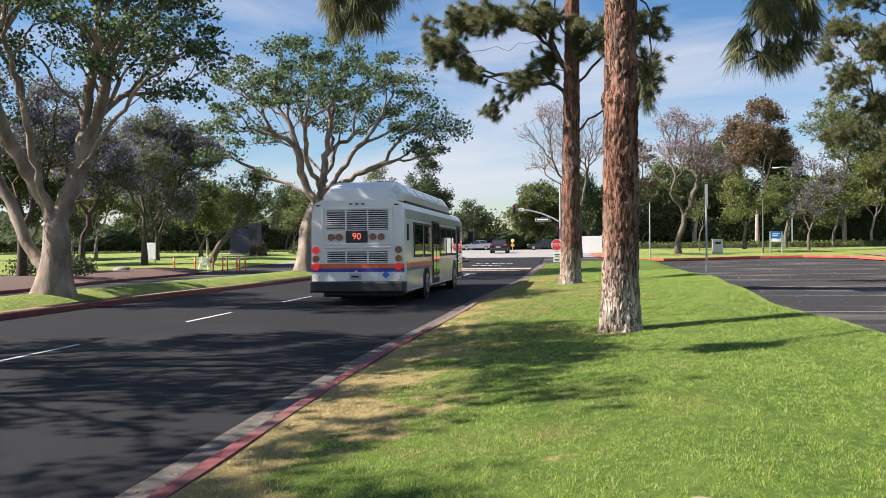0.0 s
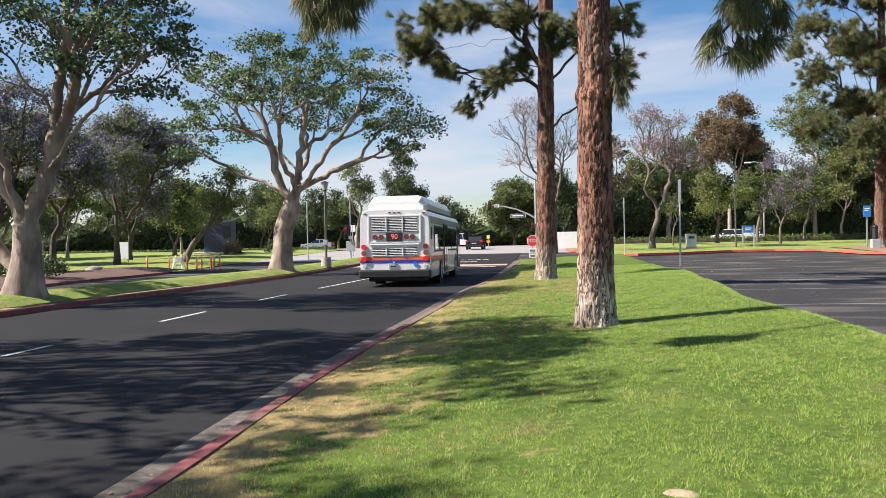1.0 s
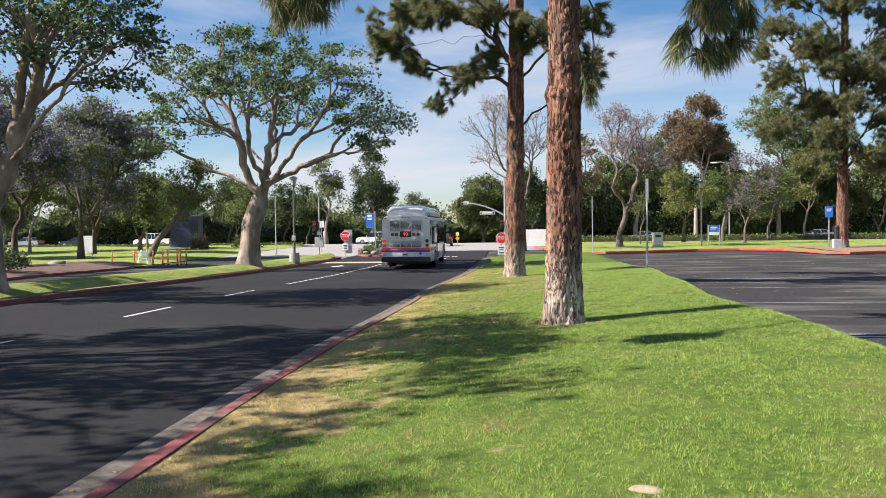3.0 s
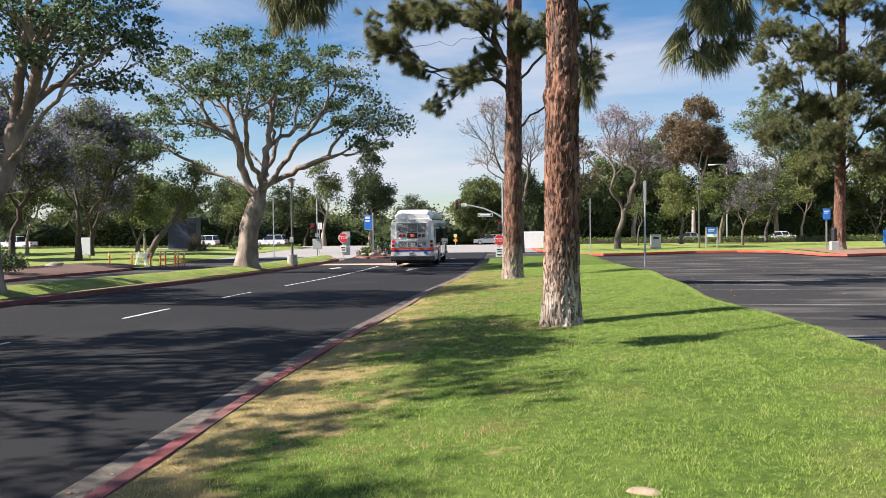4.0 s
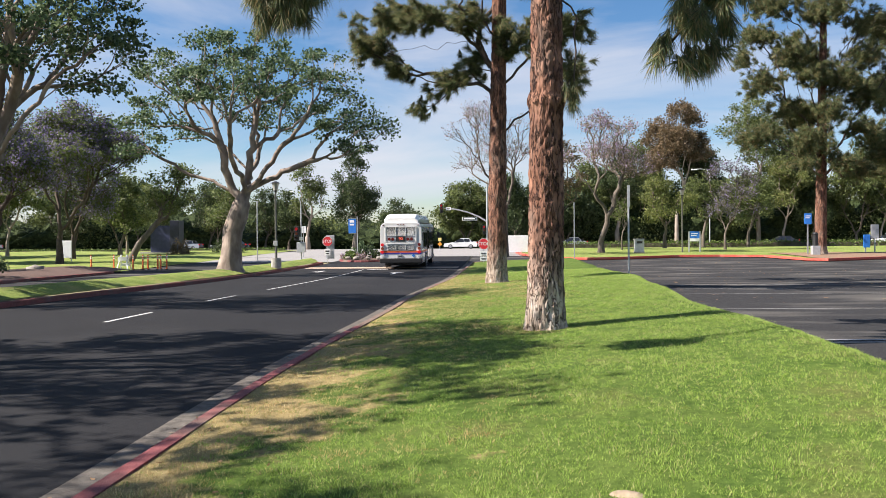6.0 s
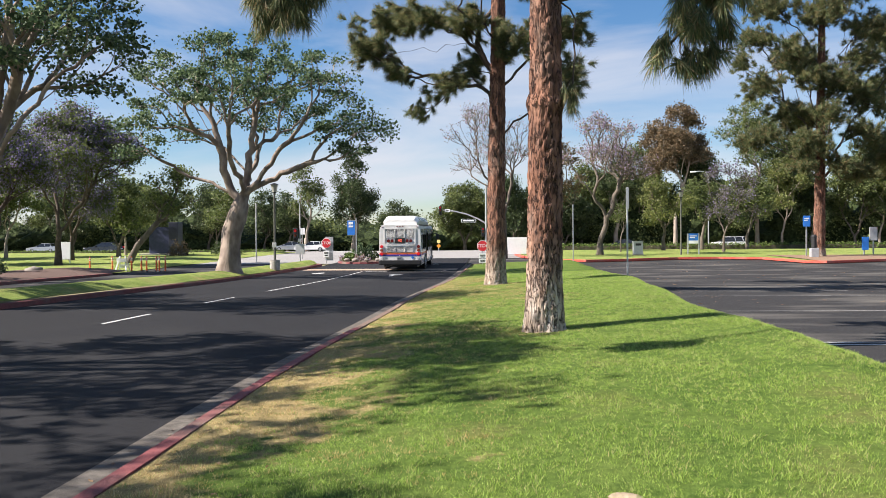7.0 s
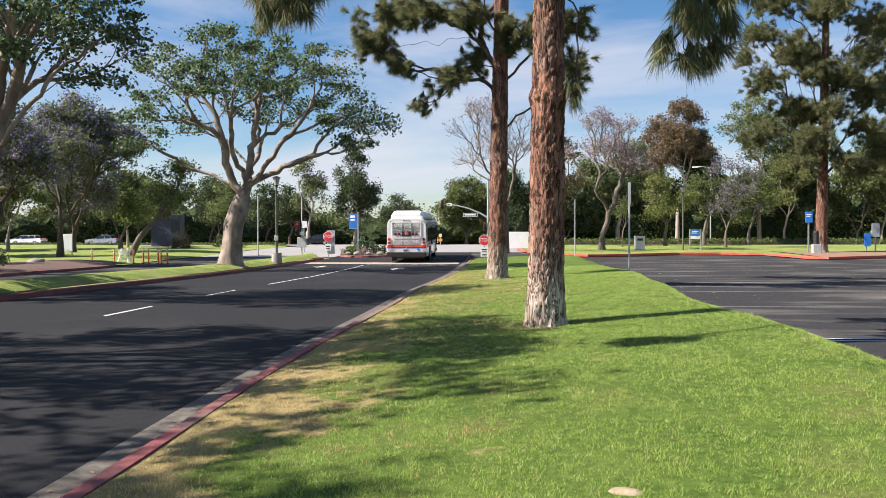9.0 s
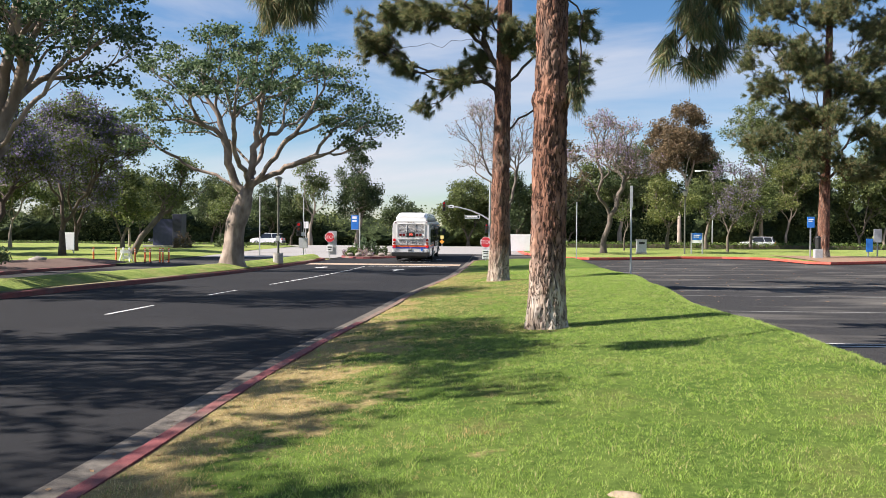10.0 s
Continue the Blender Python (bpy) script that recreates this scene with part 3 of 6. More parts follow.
def clumps(tips, per, radius, flat, rng):
    c = []
    for p in tips:
        k = max(2, int(per * rng.uniform(0.5, 1.4)))
        o = np.clip(rng.normal(0, 0.6, (k, 3)), -1.2, 1.2) * radius * rng.uniform(0.7, 1.25) * np.array((1, 1, flat))
        c.append(np.asarray(p) + o)
    return np.concatenate(c)


def leaf_cards(c, size, aspect, rng, up=0.7):
    """Leaves that mostly face the sky: 4 vertices each, folded along the midrib."""
    n = len(c)
    f = rng.normal(size=(n, 3)) + np.array((0, 0, up))
    f /= np.linalg.norm(f, axis=1)[:, None]
    d = np.cross(f, rng.normal(size=(n, 3)))
    d /= np.linalg.norm(d, axis=1)[:, None]
    e = np.cross(f, d)
    s = (size * rng.uniform(0.6, 1.3, n))[:, None]
    return np.stack([c - d * s * 0.5, c + e * s * aspect + f * s * 0.1, c + d * s * 0.5, c - e * s * aspect + f * s * 0.1], 1).reshape(-1, 3)


def sorted_tips(tips, origin):
    return tips[np.argsort(np.linalg.norm(tips - np.array(origin), axis=1))]


def tree(name, m, label, seed, bark, leafm, trunk, lumps, guides=(), first=1, density=7.0, per=60, radius=0.4, flat=0.6, size=0.13, aspect=0.4,
         step=0.45, bf=0.35, wob=0.12, rtip=0.012, sides=6, hollow=0.55, under=-0.35, bare=0.0, group="", category="tree", bloom=None, up=0.7, limb_r=None, gap=0.0):
    """A trunk (points, radii), limbs led by guides into crown lumps, and leaves in clumps at the twig ends."""
    rng = np.random.default_rng(seed)
    t = thing(name, m, label, category, group)
    pts = [Vector(p) for p in trunk[0]]
    V, Fs = tube([(pts, trunk[1])], 24, 0.2)
    part("trunk", pymesh("trunk", V, Fs, bark, True), bark, t)
    tips = sorted_tips(crown_tips(rng, lumps, density, hollow, under, gap), pts[-1])
    limbs, ends = dendrite(rng, pts, limb_r or trunk[1][-1], list(guides) + list(tips), first, bf, step, wob, rtip)
    for paths in limbs:
        V, Fs = tube(paths, sides)
        part("limb", pymesh("limb", V, Fs, bark, True), bark, t)
    leafy = tips[rng.uniform(size=len(tips)) >= bare]
    part("crown", leaf_mesh("crown", leaf_cards(clumps(leafy, per, radius, flat, rng), size, aspect, rng, up), leafm), leafm, t)
    if bloom:
        high = tips[rng.uniform(size=len(tips)) < bloom[2]]
        part("blossom", leaf_mesh("blossom", leaf_cards(clumps(high, bloom[1], radius * 0.9, 0.8, rng), size * 0.8, 0.45, rng, 0.3), bloom[0]), bloom[0], t, bloom[3])
    return t


def bark_plates(name, height, r0, r1, lean, sides=64, step=0.06, cell=0.11, deep=0.17, flare=0.25, curve=0.0, knots=()):
    """A pine trunk with raised bark plates."""
    V, Fs = [], []
    n = int(height / step)
    for j in range(n + 1):
        z = height * j / n
        u = z / height
        r = r0 + (r1 - r0) * u + r0 * flare * math.exp(-z / 0.35)
        for kz, kr in knots:
            r *= 1 + kr * math.exp(-((z - kz) / 0.10) ** 2)
        cx, cy = lean[0] * u + curve * math.sin(u * 6.0), lean[1] * u
        for s in range(sides):
            a = 2 * math.pi * s / sides
            q = Vector((math.cos(a) * r0 / cell * 0.8, math.sin(a) * r0 / cell * 0.8, z / cell * 0.30))
            q += Vector((noise.noise(q * 0.7), noise.noise(q * 0.7 + Vector((9, 0, 0))), noise.noise(q * 0.5))) * 1.1
            dist, _ = noise.voronoi(q)
            h = min(1.0, (dist[1] - dist[0]) * 3.6) * 0.75 + 0.25 * min(1.0, abs(noise.noise(q * 1.7)) * 3)
            rr = r * (1 + deep * (h - 0.6) + 0.05 * noise.noise(Vector((math.cos(a), math.sin(a), z * 0.8))) + 0.02 * noise.noise(q * 3))
            V.append((cx + math.cos(a) * rr, cy + math.sin(a) * rr, z))
    for j in range(n):
        for s in range(sides):
            t = (s + 1) % sides
            f = (j * sides + s, j * sides + t, (j + 1) * sides + t, (j + 1) * sides + s)
            Fs.append(f)
    return V, Fs


def pine_bark_mat(name, pale_to):
    m = bpy.data.materials.new(name)
    m.use_nodes = True
    n, l = m.node_tree.nodes, m.node_tree.links
    b = n["Principled BSDF"]
    b.inputs["Roughness"].default_value = 0.92
    tc, mp = n.new("ShaderNodeTexCoord"), n.new("ShaderNodeMapping")
    mp.inputs["Scale"].default_value = (1, 1, 0.4)
    l.new(tc.outputs["Object"], mp.inputs[0])

    def nz(s, d):
        t = n.new("ShaderNodeTexNoise")
        t.inputs["Scale"].default_value, t.inputs["Detail"].default_value = s, d
        l.new(mp.outputs[0], t.inputs["Vector"])
        return t

    def ramp(src, stops):
        r = n.new("ShaderNodeValToRGB")
        r.color_ramp.elements[0].position, r.color_ramp.elements[0].color = stops[0][0], (*stops[0][1], 1)
        r.color_ramp.elements[1].position, r.color_ramp.elements[1].color = stops[-1][0], (*stops[-1][1], 1)
        for p, c in stops[1:-1]:
            e = r.color_ramp.elements.new(p)
            e.color = (*c, 1)
        l.new(src, r.inputs[0])
        return r.outputs[0]
    red = ramp(nz(7, 8).outputs["Fac"], [(0.32, (0.075, 0.034, 0.022)), (0.5, (0.18, 0.082, 0.05)), (0.68, (0.33, 0.165, 0.105))])
    pale = ramp(nz(9, 8).outputs["Fac"], [(0.32, (0.20, 0.145, 0.105)), (0.5, (0.43, 0.345, 0.27)), (0.68, (0.58, 0.50, 0.42))])
    sep = n.new("ShaderNodeSeparateXYZ")
    l.new(tc.outputs["Object"], sep.inputs[0])
    mr = n.new("ShaderNodeMapRange")
    mr.inputs["From Min"].default_value, mr.inputs["From Max"].default_value = pale_to, pale_to * 0.3
    l.new(sep.outputs["Z"], mr.inputs["Value"])
    ad = n.new("ShaderNodeMath")
    ad.operation = 'MULTIPLY_ADD'
    ad.inputs[1].default_value, ad.inputs[2].default_value = 1.2, -0.6
    l.new(nz(3, 5).outputs["Fac"], ad.inputs[0])
    sm = n.new("ShaderNodeMath")
    sm.operation, sm.use_clamp = 'ADD', True
    l.new(ad.outputs[0], sm.inputs[0])
    l.new(mr.outputs[0], sm.inputs[1])
    mx = n.new("ShaderNodeMixRGB")
    l.new(sm.outputs[0], mx.inputs[0])
    l.new(red, mx.inputs[1])
    l.new(pale, mx.inputs[2])
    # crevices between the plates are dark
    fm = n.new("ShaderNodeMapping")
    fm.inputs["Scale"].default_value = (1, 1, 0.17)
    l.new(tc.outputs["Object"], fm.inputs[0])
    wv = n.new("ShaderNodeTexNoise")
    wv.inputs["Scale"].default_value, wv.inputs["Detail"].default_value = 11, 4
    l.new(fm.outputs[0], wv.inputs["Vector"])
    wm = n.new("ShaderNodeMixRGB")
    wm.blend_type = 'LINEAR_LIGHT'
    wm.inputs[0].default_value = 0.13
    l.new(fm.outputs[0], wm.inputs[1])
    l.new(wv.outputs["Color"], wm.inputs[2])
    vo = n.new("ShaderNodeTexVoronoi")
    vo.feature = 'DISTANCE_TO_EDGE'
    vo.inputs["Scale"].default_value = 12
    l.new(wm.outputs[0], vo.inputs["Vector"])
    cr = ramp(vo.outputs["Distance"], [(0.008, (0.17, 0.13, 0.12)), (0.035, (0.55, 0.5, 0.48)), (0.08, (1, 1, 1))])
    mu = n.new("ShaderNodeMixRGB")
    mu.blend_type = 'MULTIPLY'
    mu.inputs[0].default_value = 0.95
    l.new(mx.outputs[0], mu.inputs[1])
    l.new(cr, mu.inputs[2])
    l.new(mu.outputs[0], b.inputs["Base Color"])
    bp = n.new("ShaderNodeBump")
    bp.inputs["Strength"].default_value, bp.inputs["Distance"].default_value = 0.8, 0.02
    l.new(nz(40, 5).outputs["Fac"], bp.inputs["Height"])
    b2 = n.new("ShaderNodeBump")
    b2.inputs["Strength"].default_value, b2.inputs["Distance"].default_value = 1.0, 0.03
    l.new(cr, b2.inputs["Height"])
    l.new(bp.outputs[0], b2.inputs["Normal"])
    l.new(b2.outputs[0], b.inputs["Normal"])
    return m


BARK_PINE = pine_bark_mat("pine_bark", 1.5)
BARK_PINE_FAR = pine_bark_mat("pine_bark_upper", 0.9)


def needles(tufts, per, length, width, rng, fan=0.5, droop=0.3, bent=False):
    """Needles round each shoot (point, direction): splayed, then hanging at the tips."""
    P = np.repeat(np.array([p for p, d in tufts]), per, 0)
    D = np.repeat(np.array([d for p, d in tufts]), per, 0)
    k = len(P)
    P = P - D * (rng.uniform(0, 1, k) ** 1.3 * length * 0.75)[:, None]
    R = rng.normal(size=(k, 3))
    R -= D * (R * D).sum(1)[:, None]
    R /= np.linalg.norm(R, axis=1)[:, None] + 1e-9
    N = D * 0.75 + R * fan * rng.uniform(0.3, 1.25, k)[:, None] - np.array((0, 0, droop))
    N /= np.linalg.norm(N, axis=1)[:, None]
    L = (length * rng.uniform(0.7, 1.15, k))[:, None]
    S = np.cross(N, rng.normal(size=(k, 3)))
    S /= np.linalg.norm(S, axis=1)[:, None]
    W = width * 0.5
    if not bent:
        T = P + N * L
        return np.stack([P + S * W, P - S * W, T], 1).reshape(-1, 3)
    M = P + N * L * 0.5
    T = M + (N * 0.75 - np.array((0, 0, 0.45))) * L * 0.5
    return np.stack([P + S * W, P - S * W, M + S * W, M + S * W, P - S * W, M - S * W, M + S * W, M - S * W, T], 1).reshape(-1, 3)


def pine(m, label, seed, height, r0, r1, lean, lumps, guides=(), density=14.0, per=60, length=0.28, width=0.008, sides=64, step=0.06, cell=0.11,
         bark=None, knots=(), group="", shoots=3, spread=0.22, fan=0.75, droop=0.3, bent=False, bstep=0.3, first=4, hollow=0.2, limb_r=0.13, bf=0.45, deep=0.17, hang=0.0):
    """A plated trunk, limbs led by guides into clumps, and brushes of needles at the shoots."""
    rng = np.random.default_rng(seed)
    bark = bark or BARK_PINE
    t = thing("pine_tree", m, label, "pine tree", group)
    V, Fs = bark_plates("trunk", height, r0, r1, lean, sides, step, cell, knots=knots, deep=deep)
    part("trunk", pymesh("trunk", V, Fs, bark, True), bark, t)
    stem = [Vector((lean[0] * z / height, lean[1] * z / height, z)) for z in np.arange(0, height, 0.5)]
    tips = crown_tips(rng, lumps, density, hollow, -0.9)
    axis = np.array([(lean[0] * z / height, lean[1] * z / height, z) for z in tips[:, 2]])
    tips = tips[np.argsort(np.linalg.norm(tips - axis, axis=1))]
    limbs, ends = dendrite(rng, stem, limb_r, list(guides) + list(tips), first, bf, bstep, 0.16, 0.007, 2.4, 0.15)
    for paths in limbs:
        V, Fs = tube(paths, 5)
        part("branch", pymesh("branch", V, Fs, BARK_TWIG, True), BARK_TWIG, t)
    tufts = []
    for p, d in ends[len(guides):]:
        d = d * (1 - 0.6 * hang) - np.array((0, 0, hang))
        d /= np.linalg.norm(d)
        tufts.append((p, d))
        for _ in range(shoots - 1):
            e = d + rng.normal(0, 0.7, 3)
            e /= np.linalg.norm(e)
            tufts.append((p + rng.normal(0, spread * 0.5, 3) + e * spread * 0.5, e))
    part("foliage", tri_mesh("foliage", needles(tufts, per, length, width, rng, fan, droop, bent), LEAF_NEEDLE), LEAF_NEEDLE, t)
    return t


# the two pines on the verge
pz = verge_z(0.74, 12.45) - 0.06
# some clumps lie above the view, added to shade the right bough and the lot
NEAR_LUMPS = [(0.86, -4.35, 3.50 - pz, 0.08, 0.10, 0.08, 6), (1.13, -4.3, 3.38 - pz, 0.12, 0.15, 0.10, 5), (1.36, -4.3, 3.42 - pz, 0.14, 0.15, 0.12, 5), (1.26, -4.3, 3.80 - pz, 0.30, 0.3, 0.24, 5),
              (1.42, -4.2, 4.15 - pz, 0.38, 0.35, 0.22, 5), (1.75, -4.1, 4.32 - pz, 0.30, 0.35, 0.18, 4), (-3.02, -3.55, 4.14 - pz, 0.32, 0.3, 0.18, 5), (-2.85, -3.45, 4.38 - pz, 0.3, 0.35, 0.2, 4), (-3.25, -3.5, 4.34 - pz, 0.24, 0.3, 0.2, 4),
              (0.42, -0.1, 3.5, 0.06, 0.06, 0.1, 3), (-0.9, -4.9, 5.3, 1.0, 0.9, 0.35, 0.8), (-0.2, -4.7, 5.0, 0.7, 0.8, 0.25, 0.8), (0.9, -0.6, 6.2, 1.0, 0.9, 0.5, 0.7), (-0.9, 0.5, 6.4, 1.0, 1.0, 0.5, 0.7), (0.2, 1.2, 6.6, 1.2, 0.9, 0.5, 0.7), (-1.4, -0.7, 7.0, 1.0, 0.9, 0.5, 0.6), (0.2, 2.8, 6.6, 1.1, 0.9, 0.45, 0.7), (-1.4, 2.6, 7.2, 1.1, 0.9, 0.5, 0.7), (1.2, 3.2, 7.6, 1.1, 0.9, 0.5, 0.7)]
rng = np.random.default_rng(11)
NEAR_LUMPS += [(math.cos(a) * r, math.sin(a) * r, z, 1.0, 1.0, 0.6, 0.45) for a, r, z in [(rng.uniform(0, 6.28), rng.uniform(1.0, 2.6) * (1.1 - 0.05 * k), 7.4 + 0.55 * k) for k in range(13)]]
pine(pose(0.74, 12.45, pz), "tall pine with plated red-brown bark on the lawn verge", 11, 15.0, 0.262, 0.15, (0.15, 0.1), NEAR_LUMPS,
     guides=[(0.40, -0.05, 4.80), (1.1, -0.5, 5.02), (1.9, -2.0, 5.3), (1.7, -3.6, 4.75), (-0.9, -1.2, 6.4), (-2.4, -2.8, 5.6), (-2.95, -3.5, 4.5)],
     density=46, per=92, length=0.24, width=0.0066, sides=96, step=0.04, cell=0.058, shoots=2, spread=0.12, fan=0.75, droop=0.35, bent=True, bstep=0.25, first=10, hang=0.75,
     knots=((3.42, 0.16), (2.35, 0.05), (4.2, -0.04)), group="pines on the verge", limb_r=0.09, deep=0.15)
# three high rear clumps, out of view, are added to throw shade on the lot
FAR_LUMPS = [(-4.3, 0, 8.3, 0.9, 1.0, 0.95), (-3.6, 0.3, 9.2, 0.9, 1.0, 0.6), (-2.4, -0.2, 9.2, 1.3, 1.2, 0.6), (-3.2, 0, 7.35, 0.6, 0.7, 0.45), (-1.5, 0, 6.95, 0.65, 0.7, 0.55), (-2.62, 0, 5.9, 0.32, 0.35, 0.42), (-2.2, 0, 6.5, 0.3, 0.3, 0.25),
             (-0.8, 0.3, 7.4, 0.5, 0.6, 0.7), (0.55, -0.4, 8.3, 0.8, 0.8, 0.85), (-0.9, -0.3, 8.9, 0.8, 0.9, 0.6), (2.6, 0, 7.2, 0.6, 0.7, 0.9), (2.4, 0.2, 8.7, 0.9, 0.9, 0.7), (1.7, -0.2, 8.2, 0.6, 0.7, 0.6), (0.5, 4.5, 12.2, 1.6, 1.4, 0.8, 0.6), (2.6, 4.2, 12.6, 1.5, 1.4, 0.8, 0.6), (-1.6, 5.0, 12.8, 1.6, 1.4, 0.8, 0.6)]
rng = np.random.default_rng(23)
FAR_LUMPS += [(math.cos(a) * r, math.sin(a) * r, z, 1.0, 1.0, 0.7, 0.4) for a, r, z in [(rng.uniform(0, 6.28), rng.uniform(0.8, 3.2) * (1.1 - 0.06 * k), 9.9 + 0.5 * k) for k in range(12)]]
pine(pose(0.05, 28.6, verge_z(0.05, 28.6) - 0.06), "tall slender pine with drooping needle clumps on the verge", 23, 16.5, 0.33, 0.16, (0.25, 0.1), FAR_LUMPS,
     guides=[(-1.1, 0, 8.75), (-2.2, 0, 8.1), (-3.7, 0, 8.1), (-1.0, 0, 7.6), (-1.9, 0, 7.05), (-2.3, 0, 6.3), (1.3, 0, 7.9)],
     density=46, per=125, length=0.30, width=0.014, sides=56, step=0.09, cell=0.11, shoots=3, spread=0.26, fan=0.8, droop=0.3, hang=0.35, first=10, knots=((4.5, 0.06), (3.1, 0.04)), group="pines on the verge", limb_r=0.12)

# coral trees on the median
CORAL = dict(bark=BARK_CORAL, leafm=LEAF_CORAL, group="coral trees on the median", category="coral tree", aspect=0.42, flat=0.55)
tree("coral_tree", pose(-13.85, 20.8, med_z(-13.85, 20.8) - 0.08), "spreading coral tree with several pale stout trunks on the median", 5,
     trunk=([(0, 0, -0.1), (0.02, 0, 0.3), (0.06, 0, 0.8), (0.1, 0.05, 1.4), (0.12, 0, 1.9)], [0.62, 0.47, 0.38, 0.37, 0.33]),
     guides=[(-0.55, 0.1, 0.95), (-1.1, 0.2, 1.9), (-2.3, 0.3, 4.0), (-3.8, 0.3, 5.6), (-0.7, -0.1, 3.4), (-1.4, -0.3, 5.0), (-2.0, -0.6, 6.6), (0.6, 0.2, 3.2), (0.85, 0.3, 5.0), (1.15, 0.4, 7.2), (1.35, -0.3, 2.6), (1.5, -0.4, 3.9), (2.8, -0.4, 5.6), (4.0, -0.4, 6.2),
             (0.2, -1.2, 4.2), (0.5, -2.6, 6.4), (0.1, 1.4, 4.0), (0.4, 2.8, 6.3), (2.0, 1.6, 6.4), (-0.3, 0.1, 6.4)],
     lumps=[(3.5, -0.2, 6.6, 1.1, 2.2, 1.0), (2.9, 0.3, 7.9, 1.5, 2.2, 0.8), (1.9, 0.5, 9.2, 1.6, 2.4, 0.7), (0.0, 0, 9.8, 2.0, 2.6, 0.8), (-2.4, 0.2, 8.6, 2.0, 2.6, 1.1), (-4.2, 0.3, 6.4, 1.7, 2.4, 1.2), (0.6, -2.6, 7.2, 1.9, 1.2, 0.8), (0.4, 2.8, 7.2, 1.9, 1.2, 0.9),
            (1.0, 0, 7.2, 1.4, 1.8, 0.5), (2.2, -0.6, 6.0, 0.9, 1.2, 0.4), (-1.6, -0.6, 6.8, 1.2, 1.6, 0.6), (-2.9, 0.6, 5.2, 0.9, 1.2, 0.5), (-0.6, -1.4, 5.9, 0.8, 0.9, 0.4), (3.0, 1.4, 5.6, 0.9, 1.0, 0.4)],
     density=85, gap=0.60, per=108, radius=0.38, size=0.115, step=0.3, rtip=0.015, limb_r=0.60, hollow=0.3, first=0, **CORAL)
tree("coral_tree", pose(-13.7, 42.6, med_z(-13.7, 42.6) - 0.1), "broad umbrella-shaped coral tree with pale forked trunk", 8,
     trunk=([(-0.1, 0, -0.1), (-0.1, 0, 0.25), (-0.05, 0, 0.8), (0.02, 0, 1.4), (0.12, 0, 2.1), (0.35, 0, 2.9), (0.6, 0, 3.6)], [0.78, 0.62, 0.52, 0.50, 0.50, 0.50, 0.42]),
     guides=[(0.1, 0.1, 4.2), (-1.0, 0.2, 4.75), (-2.5, 0.3, 5.2), (-4.6, 0.3, 6.6), (-0.25, -0.2, 5.8), (-0.9, -0.3, 8.4), (-3.2, -0.6, 9.6), (0.95, 0.3, 5.8), (1.3, 0.5, 8.4), (1.0, 0.4, 10.8), (1.3, -0.2, 4.5), (2.5, -0.4, 6.0), (4.3, -0.6, 7.9), (5.2, -0.8, 9.8), (2.0, 0.2, 4.8), (4.3, 0.3, 5.9), (6.6, 0.3, 6.2),
             (0.6, -1.6, 5.6), (1.2, -3.6, 7.9), (0.6, 1.6, 5.4), (0.8, 3.8, 7.8), (3.0, 2.8, 8.2), (-2.2, -2.6, 8.0), (-2.0, 2.6, 7.8)],
     lumps=[(-3.8, 0, 7.6, 1.9, 3.0, 1.5), (-2.4, 0, 9.9, 2.2, 3.2, 1.5), (0.6, 0, 11.1, 2.6, 3.6, 1.6), (4.0, 0, 9.9, 2.5, 3.4, 1.7), (6.4, 0, 7.5, 1.9, 2.8, 1.7), (1.5, -3.8, 8.6, 3.2, 1.6, 1.5), (1.2, 3.9, 8.6, 3.2, 1.6, 1.5), (1.0, 0, 9.2, 2.6, 2.6, 1.0), (6.6, 0, 6.3, 1.2, 1.6, 0.6), (-4.5, 0, 6.4, 1.2, 1.6, 0.6)],
     density=40, gap=1.02, per=150, radius=0.52, size=0.15, step=0.42, rtip=0.022, limb_r=0.43, hollow=0.35, first=4, **CORAL)
SHADY = [(3.6, 0, 8.6, 1.9, 2.2, 1.4), (1.2, 0.8, 10.2, 2.2, 2.4, 1.2), (-1.6, 0, 10.0, 2.2, 2.6, 1.3), (-3.8, 0, 8.0, 2.0, 2.4, 1.4), (0.5, -2.8, 8.2, 2.4, 1.4, 1.2), (0.8, 2.6, 8.2, 2.4, 1.4, 1.2), (5.0, 0.4, 6.8, 1.4, 1.6, 1.0)]
OVER_LAWN = [(3.6, -1.2, 9.5, 1.4, 1.2, 0.7), (3.0, -3.6, 9.4, 1.5, 1.1, 0.7), (2.2, -5.2, 9.0, 1.2, 0.9, 0.6)]
STEM = ([(0, 0, 0), (0.05, 0, 0.8), (0.0, 0.05, 1.6), (-0.05, 0, 2.4)], [0.66, 0.48, 0.42, 0.38])
LEADS = [(1.2, 0.2, 4.2), (2.6, 0.2, 6.2), (4.4, 0.3, 6.6), (0.4, 0.4, 5.4), (0.9, 0.6, 8.2), (-1.2, 0, 4.6), (-2.8, 0, 6.6), (0.4, -1.6, 5.2), (0.5, -2.6, 7.2), (0.6, 1.5, 5.0), (0.8, 2.6, 7.2), (3.0, -0.8, 7.6)]
tree("coral_tree", pose(-14.2, 8.9, 0.15), "leafy coral tree on the median shading the road", 14, trunk=STEM, guides=LEADS, lumps=SHADY + OVER_LAWN,
     density=55, gap=0.86, per=108, radius=0.52, size=0.175, step=0.5, rtip=0.016, limb_r=0.40, first=2, **CORAL)
